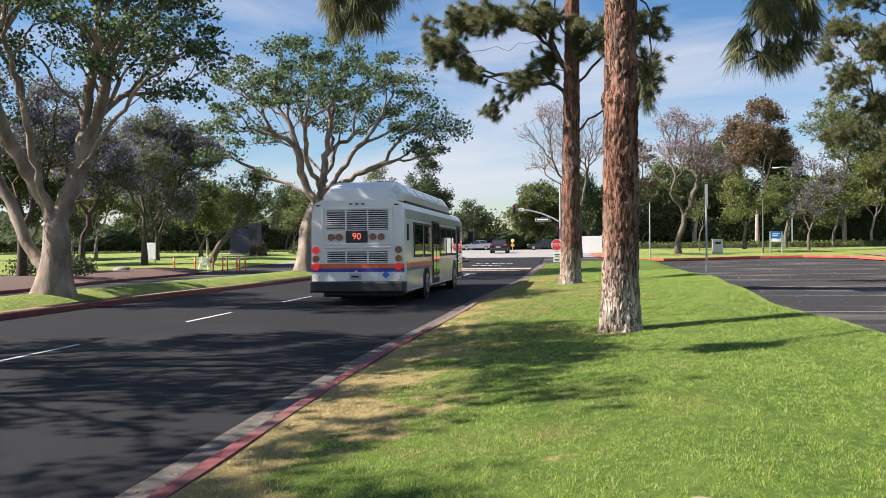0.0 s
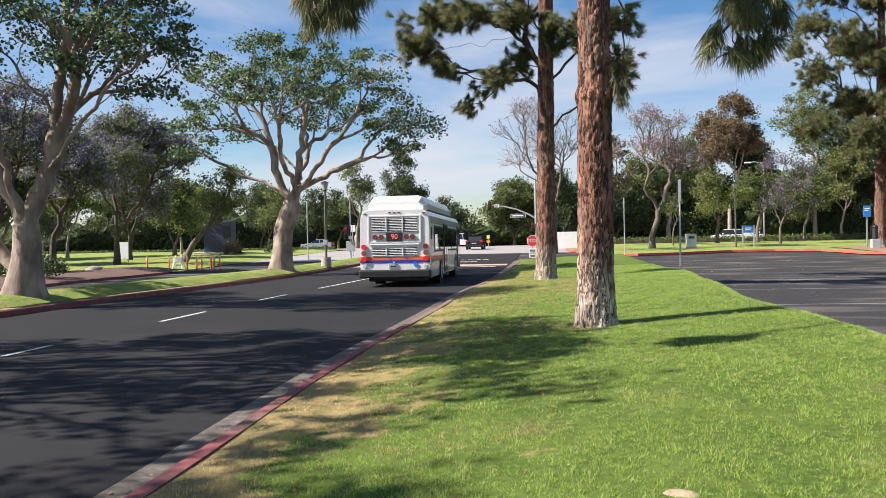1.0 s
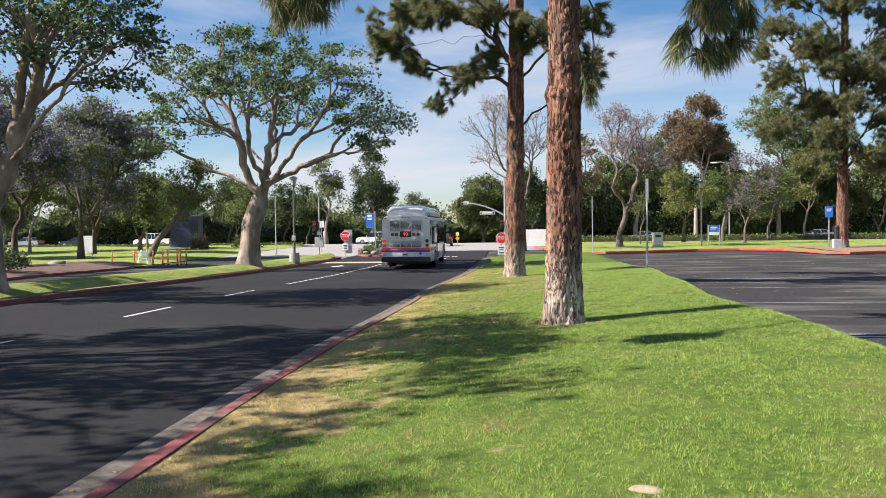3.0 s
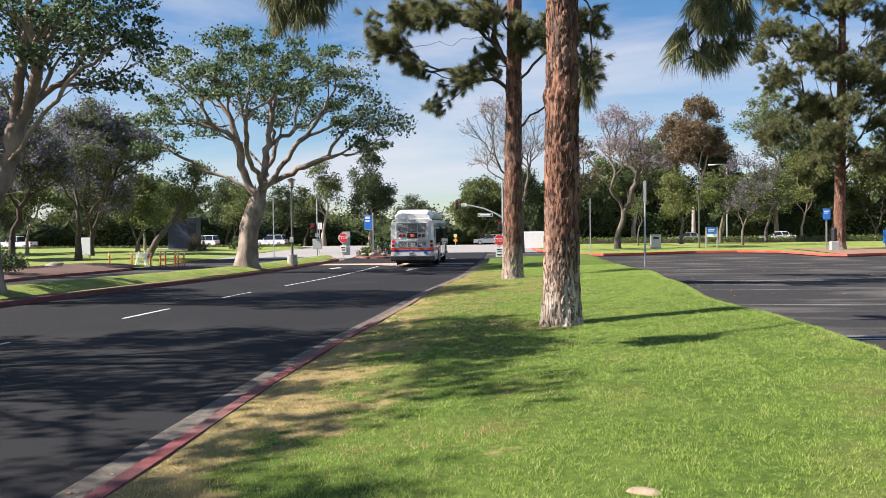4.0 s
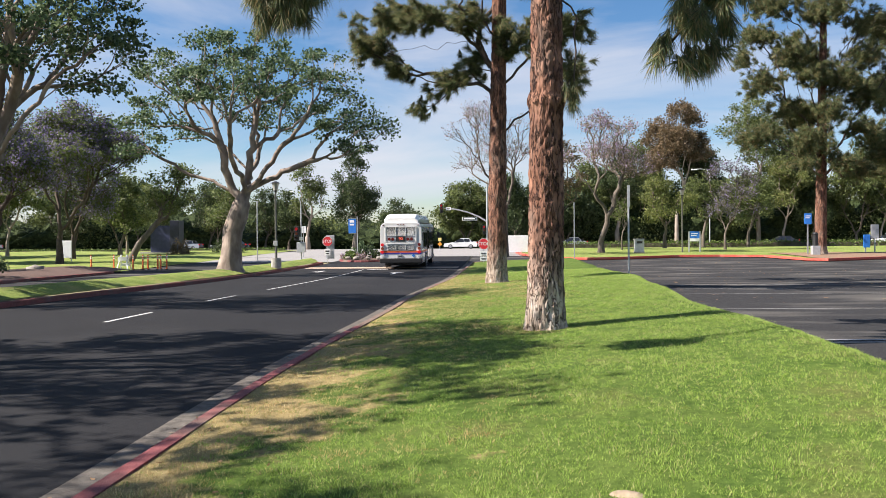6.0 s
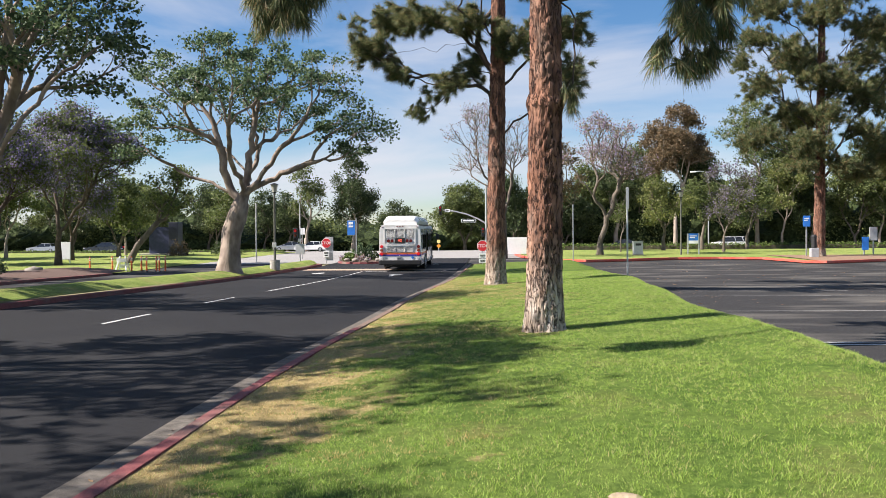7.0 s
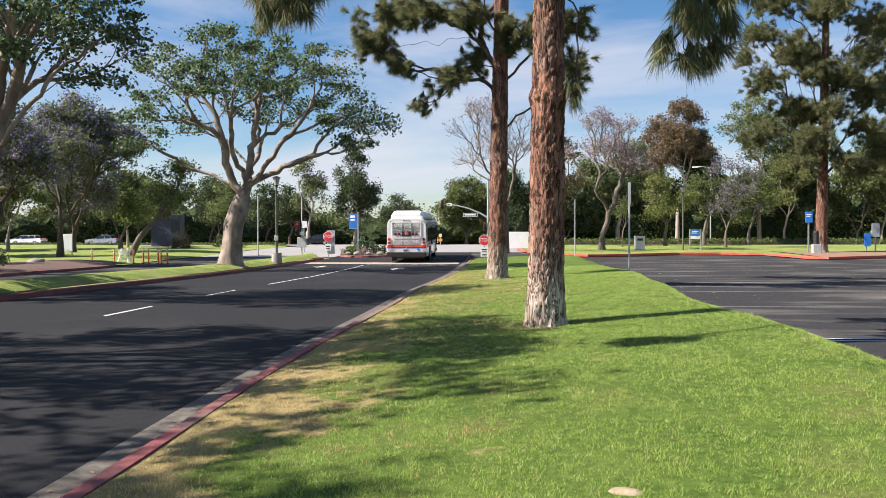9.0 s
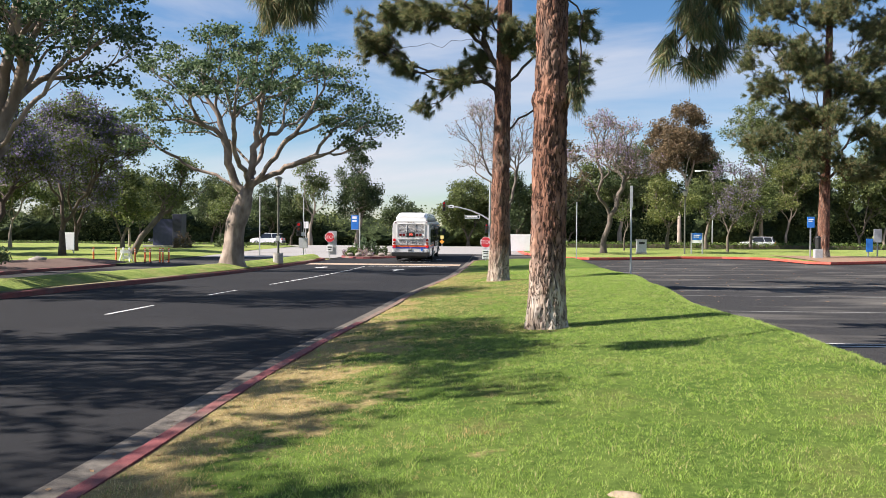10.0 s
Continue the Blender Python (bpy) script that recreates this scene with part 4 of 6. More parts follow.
tree("coral_tree", pose(-14.5, 0.8, 0.15), "broad coral tree on the median shading road and lawn", 19, trunk=STEM, guides=[(x * 1.05, -y, z) for x, y, z in LEADS], lumps=[(q[0] * 1.05, -q[1], *q[2:]) for q in SHADY if q[0] < 3 and q[1] > -1],
     density=55, gap=0.86, per=108, radius=0.52, size=0.175, step=0.5, rtip=0.016, limb_r=0.40, first=2, **CORAL)

# big pines at the end of the lot
pine(pose(26.0, 68.5, zg(68.5) + 0.12), "huge bushy pine on a kerbed litter island", 31, 26.0, 0.46, 0.16, (0.4, 0),
     [(-3.6, 0, 20.0, 1.9, 2.2, 1.3), (-4.5, 0.4, 17.6, 1.6, 2.0, 1.0), (-5.9, 0, 15.6, 0.9, 1.1, 0.7), (-2.2, -0.6, 16.2, 2.0, 2.2, 1.3), (-4.5, -0.3, 13.7, 1.7, 1.9, 1.1), (-5.4, 0, 9.4, 1.2, 1.4, 1.0), (-2.2, 0.4, 11.6, 1.9, 2.0, 1.2), (-1.0, -1.6, 8.9, 1.9, 1.6, 1.2),
      (1.0, -1.8, 7.2, 1.5, 1.4, 0.9), (1.6, -0.6, 13.9, 2.1, 2.4, 1.4), (3.9, 0, 18.1, 2.1, 2.4, 1.4), (4.4, 0.3, 12.5, 2.1, 2.2, 1.2), (4.8, 0, 8.0, 1.9, 2.0, 1.1), (0, -0.8, 19.2, 2.0, 2.2, 1.4), (0.5, 0, 23.0, 2.8, 2.8, 1.8), (0, 2.6, 11.0, 2.5, 1.6, 1.6), (0, 2.6, 16.0, 2.5, 1.6, 1.6), (6.4, 0, 15.0, 1.4, 1.6, 1.0), (0.2, -2.0, 11.2, 1.4, 1.2, 1.0), (-1.6, -1.5, 7.2, 1.3, 1.2, 0.7), (2.7, -1.5, 9.8, 1.5, 1.4, 0.9), (-3.4, 0.5, 9.8, 1.2, 1.4, 0.8), (3.0, -0.8, 15.6, 1.5, 1.5, 1.0), (-1.0, -1.5, 14.0, 1.4, 1.2, 1.0), (2.0, -0.6, 21.0, 1.8, 1.8, 1.1), (3.0, -1.2, 6.6, 1.4, 1.2, 0.7), (6.6, 0, 10.0, 1.4, 1.4, 0.9)],
     density=27, per=52, length=0.45, width=0.036, sides=40, step=0.2, cell=0.2, shoots=3, spread=0.5, fan=0.95, droop=0.1, bark=BARK_PINE_FAR, first=12, bstep=0.7, limb_r=0.16)
pine(pose(36.5, 72, zg(72) + 0.12), "dense dark pine behind the parking lot", 37, 22.0, 0.42, 0.15, (-0.3, 0),
     [(-3.6, 0, 18.0, 1.9, 2.2, 1.3), (-4.6, 0, 14.0, 1.9, 2.0, 1.3), (-4.4, 0, 9.4, 1.9, 2.0, 1.3), (-2.4, -0.6, 7.0, 2.0, 2.2, 1.2), (-1.5, 0, 12, 2.2, 2.4, 1.5), (2.5, 0, 10, 2.5, 2.5, 2), (2.5, 0, 16, 2.5, 2.5, 2), (0, 0, 20, 2.5, 2.5, 1.8)],
     density=14, per=40, length=0.5, width=0.04, sides=32, step=0.3, cell=0.25, shoots=4, spread=0.5, fan=0.95, droop=0.1, bark=BARK_PINE_FAR, first=12, bstep=0.8, limb_r=0.16)


def broad(name, x, y, label, seed, leafm, top, low, half, bark=None, r=0.25, shift=(0, 0), fork=0.5, lumps=9, density=6.0, per=50, radius=0.6, size=0.24, bare=0.0, bloom=None, hollow=0.45, category="tree", group="", bend=(0, 0), rise=0.05, rtip=0.014):
    """A broadleaved tree whose crown of uneven lumps spans heights low to top and the half-width half."""
    rng = np.random.default_rng(seed + 500)
    fh = low * fork + 0.3
    cx, cy, cz, rz = shift[0], shift[1], (top + low) / 2, (top - low) / 2
    rows = [(cx, cy, cz, half * 0.5, half * 0.5, rz * 0.5)]
    for i in range(lumps):
        a, b = i * 2.4 + rng.uniform(-0.7, 0.7), rng.uniform(-0.85, 0.95)
        k = math.sqrt(max(0.05, 1 - b * b))
        q = rng.uniform(0.18, 0.46)
        rows.append((cx + math.cos(a) * k * half * (1 - q), cy + math.sin(a) * k * half * 0.9 * (1 - q), cz + b * rz * (1 - q), half * q, half * q, rz * q * 1.05))
    rows.append((cx + rng.uniform(-0.2, 0.2) * half, cy, top - rz * 0.3, half * 0.4, half * 0.4, rz * 0.32))
    stem = ([(0, 0, -0.1), (bend[0] * 0.35, bend[1] * 0.35, fh * 0.45), (bend[0], bend[1], fh)], [r * 1.25, r * 0.95, r * 0.8])
    lead = []
    for i in range(5):
        a = i * 1.257 + rng.uniform(-0.4, 0.4)
        lead.append((bend[0] + (cx - bend[0]) * 0.5 + math.cos(a) * half * 0.35, bend[1] + math.sin(a) * half * 0.35, fh + (cz - fh) * rng.uniform(0.6, 0.9)))
    return tree(name, pose(x, y, zg(y) + rise), label, seed, bark or BARK_GREY, leafm, stem, rows, lead, first=1, density=density, per=per, radius=radius, flat=0.75, size=size,
                step=0.7, rtip=rtip, sides=5, hollow=hollow, under=-0.6, bare=bare, group=group, category=category, bloom=bloom, limb_r=r * 0.75)


# beyond the far lawn
broad("bare_tree", 0.9, 72, "nearly leafless tree with a haze of fine twigs", 41, LEAF_PINK, 13.8, 5.4, 4.9, r=0.24, shift=(-1.5, 0), fork=0.5, density=30, per=7, size=0.12, radius=0.3, bare=0.45, hollow=0.3, rtip=0.011)
broad("jacaranda_tree", 9.6, 76.5, "jacaranda with dark forked trunk and fading pink bloom", 42, LEAF_PINK, 13.0, 5.4, 5.2, r=0.34, shift=(0.6, 0), fork=0.1, density=19, per=13, size=0.15, radius=0.42, bare=0.15, hollow=0.4, rtip=0.014, bloom=(LEAF_VIOLET, 12, 0.2, "lilac blossom clusters"))
broad("street_tree", 6.6, 90, "small tree with open rust-tinged crown", 51, LEAF_RUST, 12.2, 3.0, 3.4, r=0.2, density=9, per=36, size=0.2, radius=0.5)
broad("round_tree", 12.6, 84, "slim young green street tree", 66, LEAF_OLIVE, 5.2, 2.0, 1.5, r=0.08, density=9, per=26, size=0.16, radius=0.35)
broad("round_tree", 18.4, 92, "round olive-green street tree", 43, LEAF_LIME, 8.0, 2.0, 3.2, r=0.22, density=9, per=60, size=0.2)
broad("round_tree", 24.0, 98, "dense green street tree", 44, LEAF_OLIVE, 8.6, 2.4, 3.2, r=0.22, density=9, per=60, size=0.2)
broad("jacaranda_tree", 22.7, 84, "young jacaranda with lilac bloom", 45, LEAF_LILAC, 9.2, 2.2, 3.6, r=0.14, shift=(0.6, 0), density=10, per=26, size=0.16, radius=0.45, hollow=0.3)
broad("gum_tree", 27.0, 126, "tall gum tree with rust-brown crown", 46, LEAF_RUST, 21.5, 9.0, 5.4, BARK_PALE, r=0.3, density=8, per=76, size=0.27, radius=0.75)
broad("gum_tree", 39.5, 128, "tall gum tree with pale trunk and airy crown", 47, LEAF_OLIVE, 22.5, 11.0, 4.6, BARK_PALE, r=0.3, shift=(-1.2, 0), density=6, per=46, size=0.27, radius=0.8)
broad("gum_tree", 18.5, 128, "dark gum behind the jacaranda", 68, LEAF_DARK, 13.5, 4.0, 4.2, BARK_PALE, r=0.4, density=7, per=60, size=0.28, radius=0.8)
broad("lime_tree", 42.5, 126, "yellow-green leafy tree behind the hedge", 48, LEAF_LIME, 13.6, 3.4, 4.2, BARK_PALE, r=0.2, density=8, per=50, size=0.24)
broad("lime_tree", 56.5, 126, "bright yellow-green tree with slender trunk", 49, LEAF_LIME, 12.4, 3.0, 4.7, BARK_PALE, r=0.2, density=8, per=50, size=0.24)
broad("round_tree", 30.0, 101, "olive street tree behind the hedge", 50, LEAF_OLIVE, 9.0, 2.4, 3.3, r=0.2, density=8, per=55, size=0.22)
broad("round_tree", 47.0, 127, "dark street tree beyond the hedge", 69, LEAF_DARK, 11.2, 2.2, 4.0, r=0.2, density=8, per=60, size=0.26)

# centre and left distance
broad("gum_tree", -21.5, 127, "dense dark gum tree across the junction", 52, LEAF_DARK, 15.2, 2.0, 4.0, BARK_PALE, r=0.45, density=8, per=72, size=0.27, radius=0.8)
broad("gum_tree", -28.2, 124, "tall olive gum tree across the junction", 53, LEAF_OLIVE, 13.4, 3.0, 2.8, BARK_PALE, r=0.4, density=8, per=50, size=0.25, radius=0.7)
broad("street_tree", -14.2, 122, "dense dark rounded tree near the junction", 54, LEAF_DARK, 7.2, 1.0, 3.0, r=0.3, density=9, per=60, size=0.26, radius=0.7)
broad("street_tree", -4.4, 126, "wide leafy green tree behind the signals", 55, LEAF_OLIVE, 10.2, 0.8, 4.8, r=0.3, density=9, per=75, size=0.27, radius=0.75)
broad("street_tree", 2.6, 124, "broad dark green tree behind the signals", 56, LEAF_DARK, 11.2, 0.8, 5.0, r=0.3, density=9, per=75, size=0.27, radius=0.75)
broad("street_tree", 10.5, 126, "broad dark green tree beyond the street", 70, LEAF_DARK, 8.8, 0.8, 5.0, r=0.3, density=8, per=70, size=0.3, radius=0.8)
broad("leaning_tree", -28.4, 63, "leaning tree with a pale bare lower trunk", 57, LEAF_OLIVE, 7.6, 3.0, 2.9, BARK_GREY, r=0.24, shift=(3.7, 0.5), bend=(2.3, 0.4), fork=1.0, density=11, per=44, size=0.17, radius=0.5)
VIOLET = (LEAF_VIOLET, 56, 0.75, "violet blossom clusters")
broad("jacaranda_tree", -27.0, 38, "jacaranda with dark limbs and violet bloom", 58, LEAF_OLIVE, 10.5, 4.2, 4.8, BARK_TWIG, r=0.24, density=12, per=30, size=0.14, radius=0.45, bloom=VIOLET)
broad("jacaranda_tree", -32.3, 60, "jacaranda with violet bloom on the park lawn", 59, LEAF_OLIVE, 12.0, 3.2, 5.2, BARK_TWIG, r=0.25, shift=(1.2, 0), density=12, per=36, size=0.17, radius=0.5, bloom=VIOLET)
broad("park_tree", -23.6, 23.0, "leafy tree in the mulch bed shading the median", 74, LEAF_DARK, 11.0, 4.2, 4.4, r=0.28, density=10, per=50, size=0.2, radius=0.5)
broad("park_tree", -37.5, 42, "dark shady tree beside the mulch bed", 67, LEAF_DARK, 10.0, 2.4, 4.5, r=0.25, density=8, per=60, size=0.2)
broad("park_tree", -42.0, 60, "dense dark green park tree", 60, LEAF_DARK, 11.0, 2.4, 5.0, r=0.25, density=8, per=60, size=0.25)
broad("park_tree", -46.0, 76, "leafy green tree on the park lawn", 61, LEAF_OLIVE, 8.6, 2.4, 3.8, BARK_PALE, r=0.16, density=8, per=50, size=0.22)
broad("park_tree", -38.0, 84, "sunlit green tree on the park lawn", 62, LEAF_LIME, 7.4, 2.2, 3.0, BARK_PALE, r=0.14, density=8, per=46, size=0.22)
broad("park_tree", -31.0, 94, "small green tree with pale trunk", 63, LEAF_OLIVE, 7.4, 2.4, 2.6, BARK_PALE, r=0.12, density=8, per=46, size=0.22)
broad("park_tree", -54.0, 70, "dark leafy tree on the park lawn", 64, LEAF_DARK, 12.0, 2.2, 5.5, r=0.28, density=7, per=55, size=0.3)
broad("park_tree", -31.8, 127, "dark green tree beyond the street", 65, LEAF_DARK, 9.0, 1.6, 3.3, BARK_GREY, r=0.2, density=9, per=55, size=0.25)
broad("park_tree", -43.0, 127, "olive tree beyond the street", 71, LEAF_OLIVE, 9.3, 1.8, 3.6, BARK_GREY, r=0.2, density=9, per=55, size=0.25)


broad("jacaranda_tree", -30.0, 48, "jacaranda with dark limbs beside the mulch bed", 72, LEAF_OLIVE, 10.5, 3.0, 4.2, BARK_TWIG, r=0.22, density=12, per=34, size=0.15, radius=0.5, bloom=VIOLET)
broad("jacaranda_tree", -36.5, 70, "shady jacaranda on the park lawn", 73, LEAF_OLIVE, 10.5, 2.6, 4.6, BARK_TWIG, r=0.22, density=11, per=40, size=0.18, radius=0.55, bloom=VIOLET)
for i, (x, y, top, half, leafm) in enumerate([(-81, 127, 11.5, 5.5, LEAF_DARK), (-70, 130, 11.8, 5.3, LEAF_OLIVE), (-66, 127, 10.6, 4.9, LEAF_DARK), (-57, 129, 11.2, 5.0, LEAF_DARK), (-53, 127, 10.2, 4.6, LEAF_OLIVE), (-45, 129, 10.6, 4.6, LEAF_DARK), (-36, 129, 9.6, 3.9, LEAF_DARK), (-36, 78, 7.8, 2.8, LEAF_OLIVE)]):
    broad("park_tree", x, y, ["dense dark tree at the edge of the park", "olive tree at the edge of the park"][leafm is LEAF_OLIVE], 300 + i, leafm, top, 1.2, half, r=0.22, density=8, per=56, size=0.26, radius=0.75)
for i, (x, y, top, half, leafm) in enumerate([(13.5, 130, 13.0, 5.0, LEAF_OLIVE), (22, 133, 16.5, 5.2, LEAF_OLIVE), (31.5, 132, 16.0, 5.2, LEAF_DARK), (46, 132, 17.5, 5.5, LEAF_OLIVE), (53, 126, 14.0, 5.5, LEAF_OLIVE), (60, 130, 15.0, 6.0, LEAF_DARK), (37.5, 126.5, 10.2, 4.2, LEAF_OLIVE), (61, 127, 11.8, 5.0, LEAF_DARK)]):
    broad("street_tree", x, y, ["dense dark tree beyond the cross street", "olive tree beyond the cross street"][leafm is LEAF_OLIVE], 320 + i, leafm, top, 1.5, half, r=0.25, density=6.5, per=62, size=0.3, radius=0.9)


def woods(name, label, seed, rows, leafm, size):
    """Far woodland as one mass of leaf clumps with an uneven top."""
    rng = np.random.default_rng(seed)
    c = []
    for x, y, w, h, k in rows:
        for j in range(k):
            cx, cy = x + rng.uniform(-w, w), y + rng.uniform(-3, 6)
            hh = h * rng.uniform(0.65, 1.1)
            rr = rng.uniform(1.6, 3.2)
            for b in range(7):
                o = np.array((cx + rng.normal(0, rr * 0.7), cy + rng.normal(0, rr * 0.5), zg(cy) + hh * rng.uniform(0.04, 0.92)))
                c.append(o + rng.normal(0, 1, (90, 3)) * np.array((rr * 0.5, rr * 0.4, rr * 0.38)))
    return tagged(new(name, leaf_mesh(name, leaves(np.concatenate(c), size, 0.4, rng), leafm)), label, "woodland", kind="stuff")


woods("far_woods", "dark band of mixed far trees", 70, [(x, 136, 8, 6.2, 2) for x in range(-140, 141, 15)], LEAF_DARK, 0.42)
woods("far_woods", "olive green far trees", 71, [(x, 132, 9, 5.6, 2) for x in range(-140, 141, 16)], LEAF_OLIVE, 0.4)




def wood_bank(name, label, x0, x1, y, h, seed):
    """The closed lower mass of the far woods: a lumpy leafy bank."""
    V, Fs = [], []
    xs, k = frange(x0, x1, 0.9), 9
    for x in xs:
        top = h * (1 + 0.55 * smooth(2, 12, x)) * (1 - 0.45 * smooth(-26, -18, x) * (1 - smooth(-10, -3, x))) * (0.75 + 0.45 * noise.noise(Vector((x * 0.09, seed, 0))) + 0.25 * noise.noise(Vector((x * 0.4, seed, 3))))
        for j in range(k):
            u = j / (k - 1)
            d = 1.4 * noise.noise(Vector((x * 0.55, u * 4, seed))) + 0.7 * noise.noise(Vector((x * 1.5, u * 9, seed)))
            V.append((x + d * 0.4, y - 2.2 * math.sin(math.pi * u) + 4 * u * u + d, zg(y) - 0.1 + top * u))
    for i in range(len(xs) - 1):
        for j in range(k - 1):
            Fs.append((i * k + j, (i + 1) * k + j, (i + 1) * k + j + 1, i * k + j + 1))
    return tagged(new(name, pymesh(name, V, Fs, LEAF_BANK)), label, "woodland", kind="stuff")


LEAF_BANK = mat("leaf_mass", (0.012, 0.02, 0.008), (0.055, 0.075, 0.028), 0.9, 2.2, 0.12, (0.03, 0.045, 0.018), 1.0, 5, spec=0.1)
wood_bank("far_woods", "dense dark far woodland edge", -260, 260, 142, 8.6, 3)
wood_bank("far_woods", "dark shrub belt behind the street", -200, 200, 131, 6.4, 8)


def hedge(x0, x1, y, h, d, label, seed, leafm=None):
    rng = np.random.default_rng(seed)
    n = int((x1 - x0) * 130)
    c = np.stack([rng.uniform(x0, x1, n), y + rng.uniform(-d / 2, d / 2, n), zg(y) + h * np.sqrt(rng.uniform(0.02, 1, n)) * (1 + 0.12 * np.sin(rng.uniform(0, 6, n)))], 1)
    t = thing("hedge", pose(0, 0, 0), label, "hedge")
    part("leaves", leaf_mesh("leaves", leaves(c, 0.2, 0.4, rng), leafm or LEAF_HEDGE), leafm or LEAF_HEDGE, t)
    part("woody_core", boxed(x0 + 0.1, x1 - 0.1, y - d * 0.3, y + d * 0.3, zg(y) - 0.05, zg(y) + h * 0.75), BARK_GREY, t)
    return t


hedge(4.5, 74, 103.2, 0.85, 1.6, "long low clipped green hedge beside the street", 81)
hedge(-110, -26, 101.5, 0.38, 1.4, "low clipped hedge across the park lawn", 82)

# ---------------------------------------------------------------- the bus
BUS_WHITE = mat("bus_white", (0.70, 0.70, 0.685), (0.76, 0.76, 0.745), 0.28, 2.0, 0.4, (0.62, 0.615, 0.59), coat=0.4, wear=0.6)
BUS_SIDE = mat("bus_silver", (0.56, 0.565, 0.555), (0.63, 0.63, 0.62), 0.25, 2.0, 0.4, (0.48, 0.48, 0.46), metal=0.15, coat=0.4)
BUS_ORANGE = mat("bus_orange", (0.72, 0.12, 0.035), (0.78, 0.16, 0.05), 0.35, 3, 0.5)
BUS_BLUE = mat("bus_blue", (0.035, 0.035, 0.28), (0.05, 0.05, 0.34), 0.35, 3, 0.5)
LAMP_RED = mat("lamp_red", (0.10, 0.008, 0.010), (0.16, 0.012, 0.014), 0.15, 6, 1.0, coat=0.5)
LAMP_LIT = mat("lamp_red_lit", (0.45, 0.015, 0.02), (0.5, 0.02, 0.025), 0.2, 6, 1.0, emit=(1.0, 0.02, 0.025), power=0.10)
LAMP_AMBER = mat("lamp_amber", (0.20, 0.045, 0.02), (0.26, 0.06, 0.03), 0.2, 6, 1.0, coat=0.5)
LAMP_CLEAR = mat("lamp_clear", (0.5, 0.5, 0.5), (0.6, 0.6, 0.6), 0.1, 6, 1.0, coat=0.5)
LED = mat("led_digits", (0.8, 0.1, 0.06), (0.8, 0.1, 0.06), 0.5, 6, 1.0, emit=(1.0, 0.16, 0.10), power=0.45)
RIM = mat("wheel_rim", (0.45, 0.45, 0.46), (0.55, 0.55, 0.56), 0.35, 6, 1.0, metal=0.8)
GRILLE = mat("grille_dark", (0.010, 0.011, 0.011), (0.018, 0.019, 0.019), 0.7, 8, 1.0)


def disc(bm, c, axis, r, depth, n=20):
    c = Vector(c)
    a = Vector(axis).normalized()
    return rod(bm, c - a * depth / 2, c + a * depth / 2, r, r, n)


def wheel(parent, x, y, r, w, hub=0.6):
    """A wheel as a part that turns on its axle, with tyre and rim."""
    e = new("wheel")
    e.empty_display_size = 0.1
    e.parent = parent
    e.matrix_local = pose(x, y, r)
    bm = bmesh.new()
    disc(bm, (0, 0, 0), (1, 0, 0), r, w, 28)
    bmesh.ops.bevel(bm, geom=[q for q in bm.edges if abs(q.verts[0].co.x - q.verts[1].co.x) < 1e-4], offset=0.03, segments=2, affect='EDGES')
    part("tyre", bm, RUBBER, e)
    bm = bmesh.new()
    disc(bm, (0, 0, 0), (1, 0, 0), r * hub, w + 0.02, 24)
    for k in range(8):
        a = k * math.pi / 4
        disc(bm, (math.copysign(w / 2 + 0.02, x), math.cos(a) * r * hub * 0.55, math.sin(a) * r * hub * 0.55), (1, 0, 0), r * 0.06, 0.04, 8)
    disc(bm, (math.copysign(w / 2 + 0.03, x), 0, 0), (1, 0, 0), r * 0.2, 0.06, 12)
    part("rim", bm, RIM, e, "bright steel rim")
    return e


